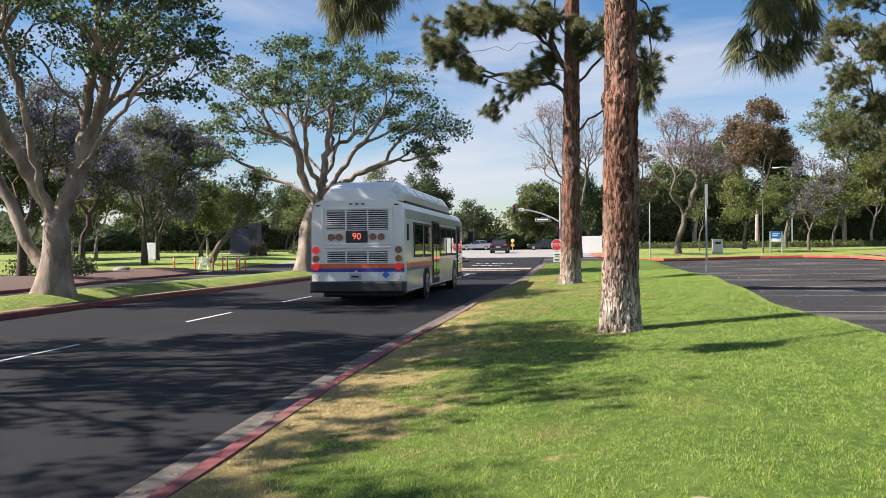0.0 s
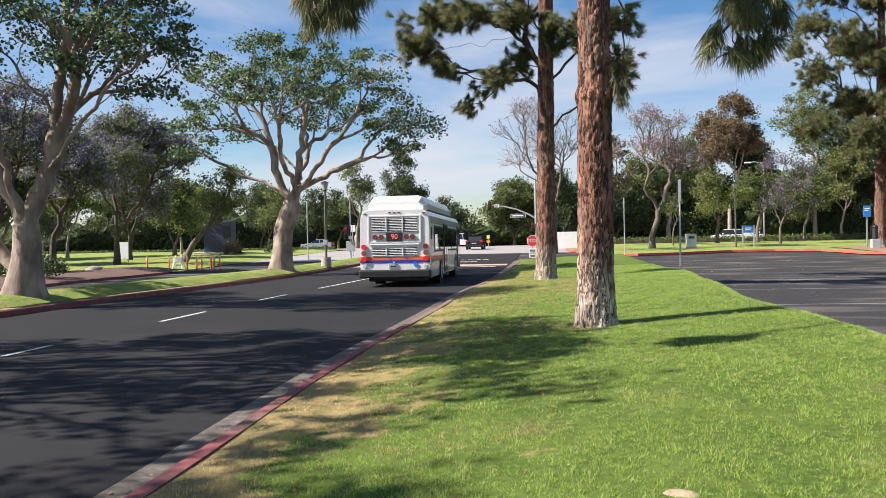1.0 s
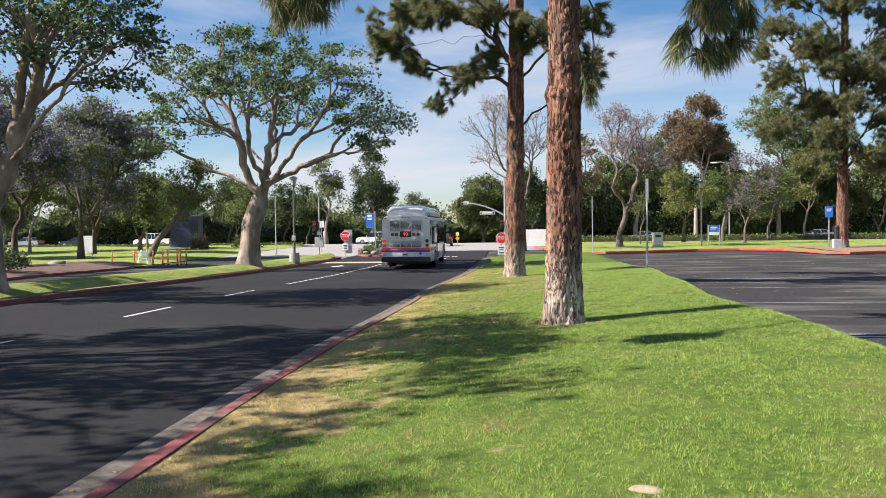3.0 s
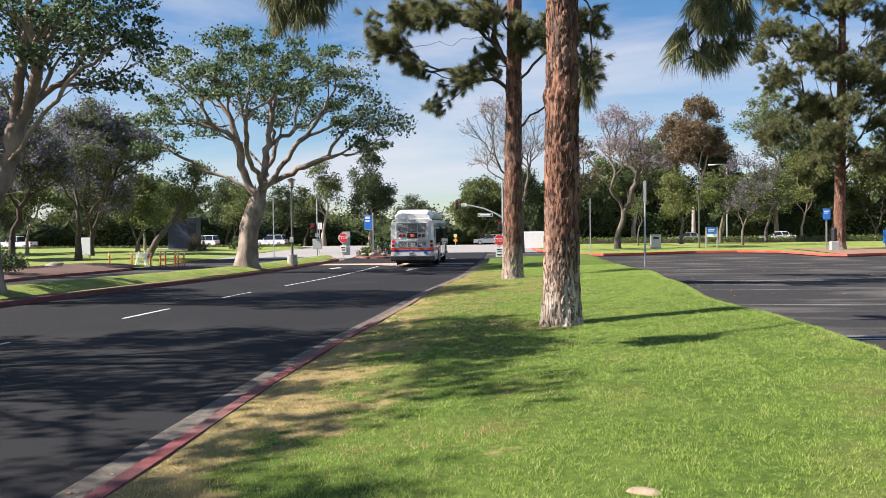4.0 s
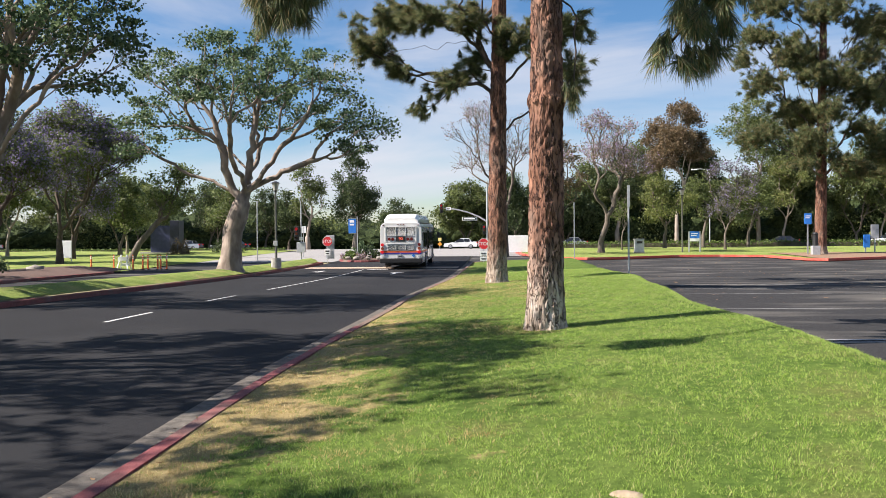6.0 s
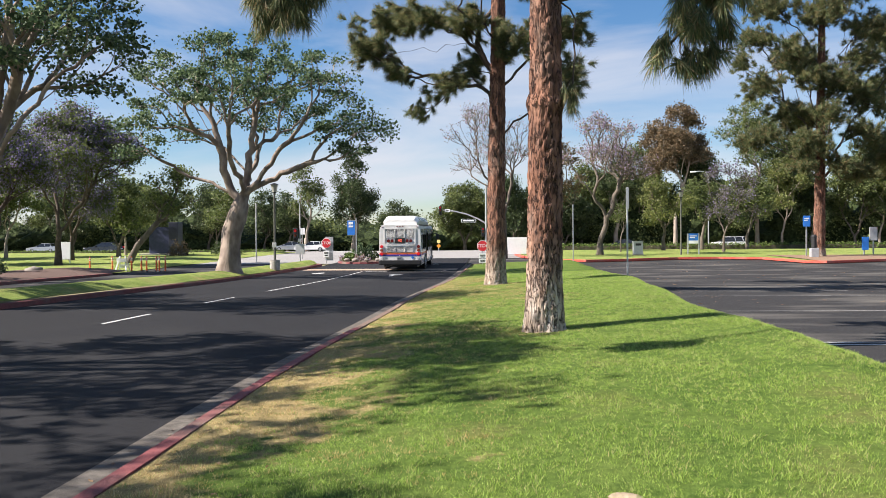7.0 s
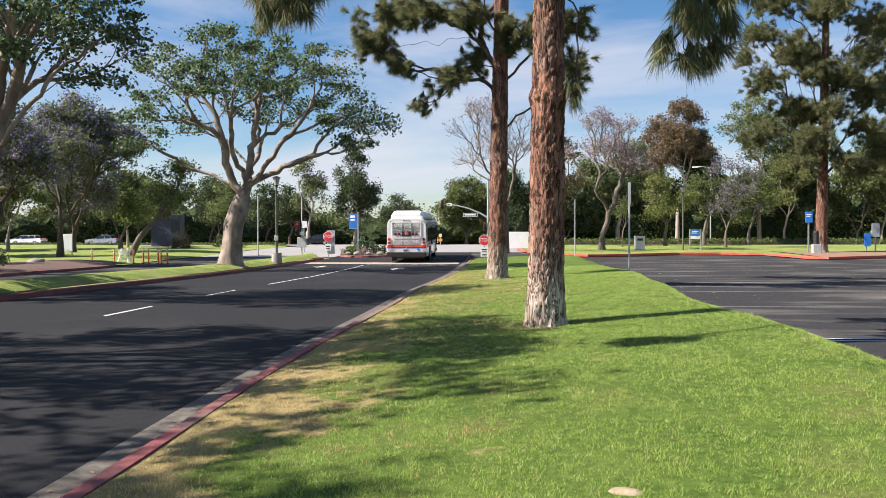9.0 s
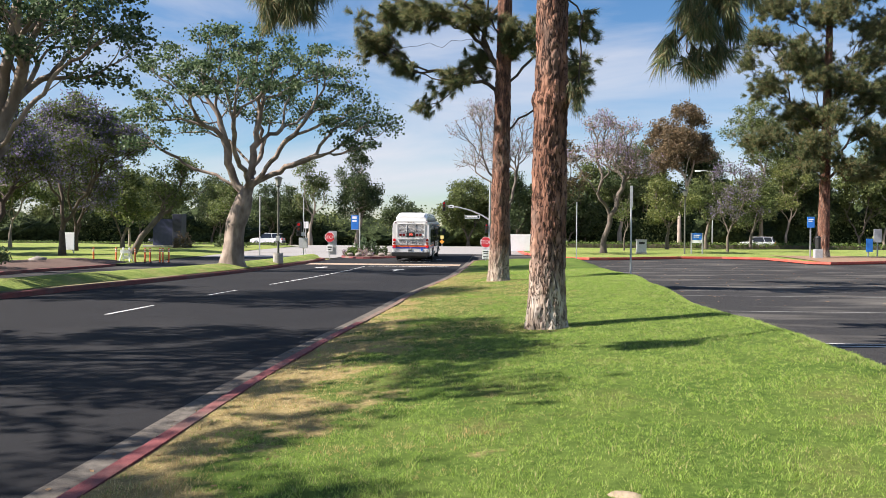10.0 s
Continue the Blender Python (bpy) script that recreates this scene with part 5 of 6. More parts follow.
def build_bus():
    """Rear face at y = 0, front at y = 12.2; x to its right."""
    b = thing("transit_bus", pose(0, 0, 0), "white transit bus with orange and blue stripe and route board", "bus")
    # body shell: rounded section swept along the length
    W, Z0, Z1, L = 1.29, 0.36, 2.86, 12.2
    prof = [(-W, Z0), (-W - 0.01, 1.2), (-W, 2.3), (-W + 0.04, 2.62), (-W + 0.12, 2.78), (-W + 0.30, Z1), (W - 0.30, Z1), (W - 0.12, 2.78), (W - 0.04, 2.62), (W, 2.3), (W + 0.01, 1.2), (W, Z0)]
    ys = [(0.0, 0.985), (0.06, 1.0), (3.9, 1.0), (8.0, 1.0), (11.9, 1.0), (12.2, 0.95)]
    V, Fs = [], []
    k = len(prof)
    for y, s in ys:
        V += [(x * s, y, 1.6 + (z - 1.6) * s) for x, z in prof]
    for j in range(len(ys) - 1):
        for i in range(k):
            Fs.append((j * k + i, j * k + (i + 1) % k, (j + 1) * k + (i + 1) % k, (j + 1) * k + i))
    Fs += [tuple(range(k)), tuple(reversed([(len(ys) - 1) * k + i for i in range(k)]))]
    part("body", pymesh("body", V, Fs, BUS_WHITE), BUS_WHITE, b)
    # roof pod
    pod = [(-1.12, 2.84), (-1.12, 3.08), (-0.92, 3.36), (-0.75, 3.41), (0.75, 3.41), (0.92, 3.36), (1.12, 3.08), (1.12, 2.84)]
    V, Fs = [], []
    py = [(0.35, 0.55), (0.75, 0.93), (1.1, 1.0), (9.2, 1.0), (9.6, 0.9), (10.2, 0.35)]
    k = len(pod)
    for y, s in py:
        V += [(x * (0.82 + 0.18 * s), y, 2.84 + (z - 2.84) * s) for x, z in pod]
    for j in range(len(py) - 1):
        for i in range(k):
            Fs.append((j * k + i, j * k + (i + 1) % k, (j + 1) * k + (i + 1) % k, (j + 1) * k + i))
    Fs += [tuple(range(k)), tuple(reversed([(len(py) - 1) * k + i for i in range(k)]))]
    podp = part("roof_pod", pymesh("roof_pod", V, Fs, BUS_WHITE), BUS_WHITE, b, "white fuel tank cover")
    for j in range(5):
        for sx in (-1, 1):
            bm = boxed(-0.012, 0.012, 1.6 + j * 1.5, 2.7 + j * 1.5, -0.12, 0.12, 0.01)
            o = part("hatch", bm, BUS_SIDE, podp)
            o.matrix_local = pose(sx * 1.025, 0, 3.22, 0, -sx * 35.5, 0)
    part("pod_rail", box(boxed(-1.16, -1.10, 0.9, 9.6, 2.80, 2.86), 1.10, 1.16, 0.9, 9.6, 2.80, 2.86), BLACK, b, "black seam under the roof cover")
    # rear
    fr = bmesh.new()
    for x0, x1, z0, z1 in ((-0.98, -0.92, 1.64, 2.64), (0.92, 0.98, 1.64, 2.64), (-0.92, 0.92, 2.59, 2.64), (-0.92, 0.92, 1.64, 1.69)):
        box(fr, x0, x1, -0.035, 0.01, z0, z1, 0.008)
    eng = part("engine_door", fr, BUS_WHITE, b)
    part("vent_backing", boxed(-0.84, 0.84, -0.012, 0.02, 2.04, 2.57), GRILLE, eng)
    for i in range(9):
        o = part("slat", boxed(-0.84, 0.84, -0.035, -0.005, -0.010, 0.010, 0.005), BUS_WHITE, eng)
        o.matrix_local = pose(0, 0, 2.075 + i * 0.0585, 25)
    for x in (-0.30, 0.30):
        part("mullion", boxed(x - 0.018, x + 0.018, -0.052, 0, 2.04, 2.57), BUS_WHITE, eng)
    low = part("lower_grille", boxed(-0.83, 0.83, -0.012, 0.02, 1.16, 1.46), GRILLE, b, "dark lower grille")
    for i in range(5):
        o = part("slat", boxed(-0.83, 0.83, -0.035, -0.005, -0.010, 0.010, 0.005), BUS_WHITE, low)
        o.matrix_local = pose(0, 0, 1.19 + i * 0.06, 25)
    for x in (-0.30, 0.30):
        part("mullion", boxed(x - 0.016, x + 0.016, -0.052, 0, 1.16, 1.46), BUS_WHITE, low)
    part("door_ledge", boxed(-0.92, 0.92, -0.06, 0, 1.55, 1.60, 0.015), BUS_WHITE, b)
    board = part("route_board", boxed(-0.31, 0.29, -0.05, 0.01, 1.70, 2.02, 0.02), BLACK, b, "black route number board")
    text(board, "90", 0.25, pose(0.0, -0.054, 1.86, 90), LED)
    for x, c in ((-0.71, LAMP_RED), (-0.49, LAMP_RED), (0.44, LAMP_RED), (0.67, LAMP_RED)):
        part("round_lamp", disc(bmesh.new(), (x, -0.03, 1.85), (0, 1, 0), 0.095, 0.06), c, b, "dark red round lamp")
    for sx in (-1, 1):
        part("tail_lamp", disc(bmesh.new(), (sx * 1.14, -0.03, 1.50), (0, 1, 0), 0.095, 0.07), LAMP_LIT if sx < 0 else LAMP_RED, b, "red round tail lamp")
        part("turn_lamp", disc(bmesh.new(), (sx * 1.14, -0.03, 1.27), (0, 1, 0), 0.09, 0.07), LAMP_AMBER, b, "amber round turn lamp")
        part("brake_lamp", disc(bmesh.new(), (sx * 1.14, -0.03, 1.05), (0, 1, 0), 0.098, 0.07), LAMP_LIT, b, "lit red brake lamp")
        part("reverse_lamp", disc(bmesh.new(), (sx * 1.12, -0.025, 0.78), (0, 1, 0), 0.07, 0.06), LAMP_CLEAR, b, "clear reversing lamp")
        part("marker_lamp", boxed(sx * 1.08 - 0.06, sx * 1.08 + 0.06, -0.03, 0.02, 2.69, 2.73, 0.01), LAMP_RED, b)
    for x in (-0.17, 0, 0.17):
        part("marker_lamp", boxed(x - 0.05, x + 0.05, -0.03, 0.02, 2.72, 2.76, 0.01), LAMP_RED, b)
    part("orange_stripe", boxed(-1.285, 1.285, -0.012, 0.02, 1.01, 1.13), BUS_ORANGE, b, "orange stripe across the rear")
    part("blue_stripe", boxed(-1.285, 1.285, -0.012, 0.02, 0.91, 1.01), BUS_BLUE, b, "dark blue stripe across the rear")
    part("number_plate", boxed(-0.22, 0.10, -0.03, 0, 0.70, 0.87, 0.008), SIGN_GREY, b, "small pale plate")
    part("plate_bar", boxed(-0.16, 0.04, -0.036, -0.02, 0.76, 0.81), GRILLE, b)
    part("plate_lamp", boxed(-0.06, 0.0, -0.06, 0, 0.90, 0.95, 0.01), BUS_WHITE, b)
    dm = bmesh.new()
    box(dm, -0.075, 0.075, -0.01, 0.01, -0.075, 0.075)
    em = part("emblem", dm, SIGN_BLUE, b, "small blue diamond emblem")
    em.matrix_local = pose(0.78, -0.012, 0.83, 0, 45, 0)
    part("bumper", boxed(-1.31, 1.31, -0.16, 0.25, 0.36, 0.66, 0.05), BLACK, b, "black rear bumper")
    part("underbody", boxed(-1.05, 1.05, 0.3, 11.9, 0.22, 0.45, 0.05), BLACK, b)
    # sides: windows, doors, stripe, wheels
    for sx in (-1, 1):
        s = part("side_panel", boxed(sx * 1.295 - 0.012, sx * 1.295 + 0.012, 0.25, 11.9, 0.42, 1.22), BUS_SIDE, b, "silver lower side panel")
        part("side_panel", boxed(sx * 1.285 - 0.012, sx * 1.285 + 0.012, 0.25, 11.9, 2.34, 2.60), BUS_SIDE, b, "silver panel above the windows")
        st = part("side_stripe", boxed(sx * 1.31 - 0.006, sx * 1.31 + 0.006, 0.3, 5.4, 1.01, 1.13), BUS_ORANGE, b, "orange side stripe")
        part("side_stripe", boxed(sx * 1.31 - 0.006, sx * 1.31 + 0.006, 0.3, 5.4, 0.93, 1.008), BUS_BLUE, b, "blue side stripe")
        part("side_vent", boxed(sx * 1.30 - 0.012, sx * 1.30 + 0.012, 0.35, 0.60, 1.75, 2.2, 0.01), GRILLE, b)
        wins = [(1.3, 2.75), (2.95, 4.2), (6.0, 7.25), (7.4, 8.5), (8.65, 9.9)] if sx > 0 else [(1.3 + 1.75 * i, 2.9 + 1.75 * i) for i in range(6)]
        for y0, y1 in wins:
            w = part("window", boxed(sx * 1.30 - 0.022, sx * 1.30 + 0.022, y0, y1, 1.28, 2.28, 0.02), BLACK, b, "window in a black rubber frame")
            part("pane", boxed(sx * 1.325 - 0.004, sx * 1.325 + 0.004, y0 + 0.07, y1 - 0.07, 1.36, 2.21), GLASS, w, "dark tinted pane")
        if sx > 0:
            for y0, y1 in ((4.45, 5.75), (10.3, 11.6)):
                d = part("door", boxed(1.29, 1.335, y0, y1, 0.42, 2.42, 0.02), BLACK, b, "black framed passenger door")
                for k in (0, 1):
                    ya = y0 + 0.06 + k * (y1 - y0) / 2
                    part("pane", boxed(1.336, 1.344, ya, ya + (y1 - y0) / 2 - 0.12, 0.6, 2.34), GLASS, d, "tall door pane")
        for yw in (3.35, 9.55):
            bm = bmesh.new()
            disc(bm, (sx * 1.285, yw, 0.52), (1, 0, 0), 0.60, 0.06, 28)
            part("wheel_arch", bm, BLACK, b)
    mir = rodded((1.3, 12.0, 2.3), (1.62, 12.15, 2.2), 0.02)
    box(mir, 1.52, 1.74, 12.08, 12.2, 1.75, 2.2, 0.03)
    part("mirror", mir, BLACK, b, "black side mirror")
    part("windscreen", boxed(-1.12, 1.12, 12.18, 12.22, 1.15, 2.5, 0.02), GLASS, b, "dark windscreen")
    wheels = [wheel(b, sx * 1.16, yw, 0.49, 0.30 if yw > 5 else 0.34) for sx in (-1, 1) for yw in (3.35, 9.55)]
    return b, wheels


bus, bus_wheels = build_bus()

# ---------------------------------------------------------------- cars
CAR_GLASS = mat("car_glass", (0.012, 0.014, 0.016), (0.02, 0.022, 0.025), 0.05, 2, 1.0, spec=0.8)


def build_car(kind, paint, label, group="cars on the cross street"):
    """A car along +y (front), x to its right, rear at y = 0."""
    c = thing("car", pose(0, 0, 0), label, "car", group)
    if kind == "sedan":
        L, W, belt, roof = 4.7, 0.90, 0.92, 1.43
        low = [(0.0, 0.45), (0.02, 0.78), (0.12, belt + 0.06), (0.75, belt + 0.08), (3.35, belt), (4.35, 0.78), (4.65, 0.62), (4.7, 0.42)]
        cab = [(0.55, belt + 0.06), (1.25, roof - 0.02), (2.3, roof), (3.45, belt - 0.02)]
    elif kind == "suv":
        L, W, belt, roof = 4.75, 0.93, 1.05, 1.70
        low = [(0.0, 0.5), (0.0, 0.9), (0.05, belt), (1.0, belt + 0.02), (3.5, belt), (4.4, 0.95), (4.7, 0.78), (4.75, 0.45)]
        cab = [(0.05, belt), (0.35, roof - 0.04), (2.6, roof), (3.6, belt - 0.02)]
    else:
        L, W, belt, roof = 5.4, 0.95, 1.08, 1.85
        low = [(0.0, 0.5), (0.0, 0.98), (0.04, belt), (1.6, belt), (4.0, belt), (5.0, 1.0), (5.35, 0.8), (5.4, 0.45)]
        cab = [(1.75, belt), (1.95, roof - 0.03), (3.3, roof), (4.15, belt - 0.02)]

    def loft(prof, bottom, w0, w1, z0, z1):
        bm = bmesh.new()
        rings = []
        for sx in (-1, 1):
            ring = []
            for y, z in prof:
                f = min(1.0, max(0.0, (z - z0) / (z1 - z0)))
                ring.append(bm.verts.new((sx * (w0 + (w1 - w0) * f), y, z)))
            for y, z in reversed(bottom):
                ring.append(bm.verts.new((sx * w0, y, z)))
            rings.append(ring)
        n = len(rings[0])
        for i in range(n):
            bm.faces.new((rings[0][i], rings[0][(i + 1) % n], rings[1][(i + 1) % n], rings[1][i]))
        bm.faces.new(rings[0])
        bm.faces.new(list(reversed(rings[1])))
        bmesh.ops.recalc_face_normals(bm, faces=bm.faces)
        bmesh.ops.bevel(bm, geom=[e for e in bm.edges if abs(e.verts[0].co.x - e.verts[1].co.x) < 0.2], offset=0.05, segments=2, affect='EDGES')
        return bm
    part("body", loft(low, [(0.05, 0.28), (L - 0.05, 0.28)], W, W - 0.05, 0.7, belt + 0.05), paint, c, shade=False)
    cabin = part("cabin", loft(cab, [(cab[0][0] + 0.02, belt - 0.1), (cab[-1][0] - 0.02, belt - 0.1)], W - 0.06, W - 0.24, belt, roof), CAR_GLASS, c, "dark glazed cabin")
    y0, y1 = cab[1][0] + 0.05, cab[2][0] + 0.1
    part("roof", boxed(-W + 0.22, W - 0.22, y0 - 0.1, y1, roof - 0.05, roof + 0.02, 0.03), paint, c)
    for sx in (-1, 1):
        for yp in (cab[0][0] + 0.35, (cab[1][0] + cab[2][0]) / 2, ):
            part("pillar", rodded((sx * (W - 0.075), yp, belt), (sx * (W - 0.225), min(yp + 0.2, y1), roof - 0.02), 0.028, 0.025, 6), paint, cabin)
        part("tail_lamp", boxed(sx * (W - 0.16) - 0.15, sx * (W - 0.16) + 0.15, -0.03, 0.12, 0.78, 0.96, 0.02), LAMP_LIT, c, "red tail lamp")
        part("headlamp", boxed(sx * (W - 0.2) - 0.16, sx * (W - 0.2) + 0.16, L - 0.24, L - 0.05, 0.66, 0.78, 0.02), LAMP_CLEAR, c, "clear headlamp")
        part("mirror", boxed(sx * (W + 0.02) - 0.1, sx * (W + 0.02) + 0.1, cab[-1][0] - 0.5, cab[-1][0] - 0.36, belt, belt + 0.14, 0.03), paint, c)
    part("bumper", boxed(-W + 0.02, W - 0.02, -0.07, 0.1, 0.32, 0.55, 0.04), BLACK, c, "dark rear bumper")
    part("plate_bar", boxed(-0.25, 0.25, -0.085, 0, 0.60, 0.72, 0.01), SIGN_GREY, c)
    for sx in (-1, 1):
        for yw in (0.95, L - 0.95):
            wheel(c, sx * (W - 0.11), yw, 0.33, 0.22, 0.62)
    return c


CAR_WHITE = mat("car_white", (0.72, 0.72, 0.71), (0.78, 0.78, 0.77), 0.25, 2, 0.5, coat=0.6)
CAR_SILVER = mat("car_silver", (0.38, 0.39, 0.40), (0.44, 0.45, 0.46), 0.28, 2, 0.5, metal=0.6, coat=0.6)
CAR_DARK = mat("car_charcoal", (0.022, 0.024, 0.028), (0.032, 0.034, 0.038), 0.25, 2, 0.5, metal=0.3, coat=0.6)
cars = {}
for key, kind, paint, label in (
        ("A", "suv", CAR_WHITE, "white sport utility car driving along the cross street"), ("J", "suv", CAR_WHITE, "white sport utility car ahead of another"),
        ("C", "sedan", CAR_WHITE, "white saloon car driving along the cross street"), ("D", "sedan", CAR_SILVER, "silver saloon car driving along the cross street"),
        ("E", "sedan", CAR_SILVER, "grey saloon car driving along the cross street"), ("F", "suv", CAR_WHITE, "white estate car driving along the cross street"),
        ("G", "sedan", CAR_DARK, "charcoal saloon car driving along the cross street"), ("H", "suv", CAR_WHITE, "white high car passing behind the hedge"),
        ("K", "pickup", CAR_WHITE, "white pickup truck driving along the cross street"), ("L", "sedan", CAR_SILVER, "silver saloon car crossing the junction"),
        ("M", "sedan", CAR_DARK, "dark saloon car crossing the junction"), ("N", "sedan", CAR_SILVER, "silver saloon car beyond the bus")):
    cars[key] = build_car(kind, paint, label)
car_ahead = build_car("sedan", CAR_DARK, "dark hatchback waiting at the junction with red tail lamps", "")

# ---------------------------------------------------------------- signs, posts, lamps
def octagon(r, d):
    bm = bmesh.new()
    a = [math.pi / 8 + k * math.pi / 4 for k in range(8)]
    f = bm.faces.new([bm.verts.new((r * math.cos(t), 0, r * math.sin(t))) for t in a])
    e = bmesh.ops.extrude_face_region(bm, geom=[f])
    bmesh.ops.translate(bm, vec=(0, d, 0), verts=[v for v in e["geom"] if isinstance(v, bmesh.types.BMVert)])
    bmesh.ops.recalc_face_normals(bm, faces=bm.faces)
    return bm


def stop_sign(x, y, z, centre, r, plates, label):
    s = thing("stop_sign", pose(x, y, z), label, "sign")
    part("post", rodded((0, 0.05, 0), (0, 0.05, centre + r), 0.03), GALV, s)
    p = part("sign_plate", octagon(r, 0.008), SIGN_WHITE, s, "white rimmed octagonal plate")
    p.matrix_local = pose(0, -0.004, centre)
    q = part("red_face", octagon(r * 0.93, 0.006), SIGN_RED, p)
    q.matrix_local = pose(0, -0.006, 0)
    text(p, "STOP", r * 0.80, pose(0, -0.011, 0, 90), SIGN_WHITE)
    for z0, z1, w in plates:
        g = part("lower_plate", boxed(-w, w, -0.004, 0.02, z0, z1), SIGN_WHITE, s, "small white plate")
        part("bar", boxed(-w * 0.7, w * 0.7, -0.010, -0.005, z0 + (z1 - z0) * 0.55, z0 + (z1 - z0) * 0.75), GRILLE, g)
        part("bar", boxed(-w * 0.6, w * 0.6, -0.010, -0.005, z0 + (z1 - z0) * 0.2, z0 + (z1 - z0) * 0.38), GRILLE, g)
    return s


stop_sign(-0.79, 57.5, verge_z(-0.79, 57.5), 1.28, 0.40, [(0.42, 0.76, 0.25), (0.12, 0.38, 0.25)], "red stop sign with white plates on the verge")
sl = stop_sign(-12.75, 62.8, zg(62.8) + 0.0, 1.62, 0.40, [(0.55, 1.05, 0.22)], "red stop sign before a pale back board")
part("back_board", boxed(-0.1, 0.52, 0.06, 0.09, 0.3, 2.1), SIGN_GREY, sl, "pale grey board behind the sign")

# banner on a pole with planting island
ban = thing("banner_pole", pose(-11.0, 66.2, zg(66) + 0.1), "slim pole carrying a bright blue banner", "banner")
part("pole", rodded((0, 0, 0), (0, 0, 3.45), 0.045, 0.04), GALV, ban)
part("arm", box(boxed(-0.7, 0, -0.015, 0.015, 3.25, 3.28), -0.7, 0, -0.015, 0.015, 2.08, 2.11), GALV, ban)
bb = part("banner", boxed(-0.72, -0.10, -0.012, 0.012, 2.10, 3.26, 0.004), SIGN_BLUE, ban, "blue banner with white marks")
for z0, z1 in ((2.95, 3.15), (2.72, 2.86)):
    part("mark", boxed(-0.62, -0.26, -0.022, -0.014, z0, z1), SIGN_WHITE, bb)


def rock(bm, x, y, z, r, seed):
    g = bmesh.ops.create_icosphere(bm, subdivisions=2, radius=r, matrix=Matrix.Translation((x, y, z)))
    for v in g["verts"]:
        d = v.co - Vector((x, y, z))
        v.co = Vector((x, y, z)) + Vector((d.x * 1.2, d.y, d.z * 0.7)) * (1 + 0.35 * noise.noise(v.co * 2.3 / max(r, 0.2) + Vector((seed, 0, 0))))


def shrub(x, y, z, w, h, label, seed, leafm, size=0.12, n=900):
    rng = np.random.default_rng(seed)
    t = thing("shrub", pose(x, y, z), label, "shrub")
    o = rng.normal(0, 1, (n, 3))
    o /= np.linalg.norm(o, axis=1)[:, None]
    o *= (rng.uniform(0.3, 1, n) ** 0.5)[:, None]
    o = np.stack([o[:, 0] * w, o[:, 1] * w * 0.8, np.abs(o[:, 2]) * h], 1) * (1 + 0.25 * np.sin(o[:, :1] * 9 + seed))
    part("leaves", leaf_mesh("leaves", leaves(o, size, 0.35, rng), leafm), leafm, t)
    stems = bmesh.new()
    for k in range(5):
        a = k * 1.26
        rod(stems, (0, 0, -0.05), (math.cos(a) * w * 0.5, math.sin(a) * w * 0.5, h * 0.6), 0.02, 0.01, 6)
    part("stem_cluster", stems, BARK_GREY, t)
    return t


island = [(-10.2 + 2.1 * math.cos(a) + 0.0, 66.4 + 3.2 * math.sin(a)) for a in [2 * math.pi * k / 28 for k in range(29)]]
V = [(-10.2, 66.4, zg(66) + 0.22)] + [(x, y, zg(y) + 0.14) for x, y in island]
setting("planting_island", pymesh("planting_island", V, [(0, i, i + 1) for i in range(1, 29)], MULCH, True), "kerbed island with mulch and stones", "planting bed")
setting("kerb_island", strip("kerb_island", island, [(0.0, 0.14), (0.12, 0.14), (0.14, 0.0)], RED_KERB), "worn kerb round the planting island", "kerb")
for i in range(14):
    a = i * 0.52 - 2.9
    bm = bmesh.new()
    rock(bm, 0, 0, 0.08, 0.16 + 0.1 * ((i * 7) % 5) / 5, i)
    rk = thing("boulder", pose(-10.2 + 1.75 * math.cos(a), 66.4 + 2.7 * math.sin(a), zg(66) + 0.16), "tan garden boulder on the planting island", "rock", "boulders on the island")
    part("stone", bm, ROCK, rk, shade=True)
shrub(-10.6, 66.8, zg(66) + 0.15, 1.05, 1.35, "rounded blue-green shrub on the island", 91, LEAF_CORAL, 0.16, 1500)
shrub(-9.3, 66.4, zg(66) + 0.15, 0.7, 0.7, "low dark shrub on the island", 92, LEAF_DARK, 0.14, 700)
shrub(-11.3, 65.2, zg(65) + 0.15, 0.6, 0.6, "spiky pale green succulent clump", 93, LEAF_HEDGE, 0.25, 400)
shrub(-10.4, 64.6, zg(65) + 0.15, 0.65, 0.55, "dusty pink flowering groundcover", 94, LEAF_PINK, 0.1, 700)
shrub(-11.9, 66.0, zg(65) + 0.12, 0.5, 0.6, "dusty pink bushy plant", 95, LEAF_PINK, 0.1, 500)


def post(name, x, y, z, h, r, material, label, category="post"):
    p = thing(name, pose(x, y, z), label, category)
    part("pole", rodded((0, 0, -0.05), (0, 0, h), r, r * 0.9), material, p)
    return p


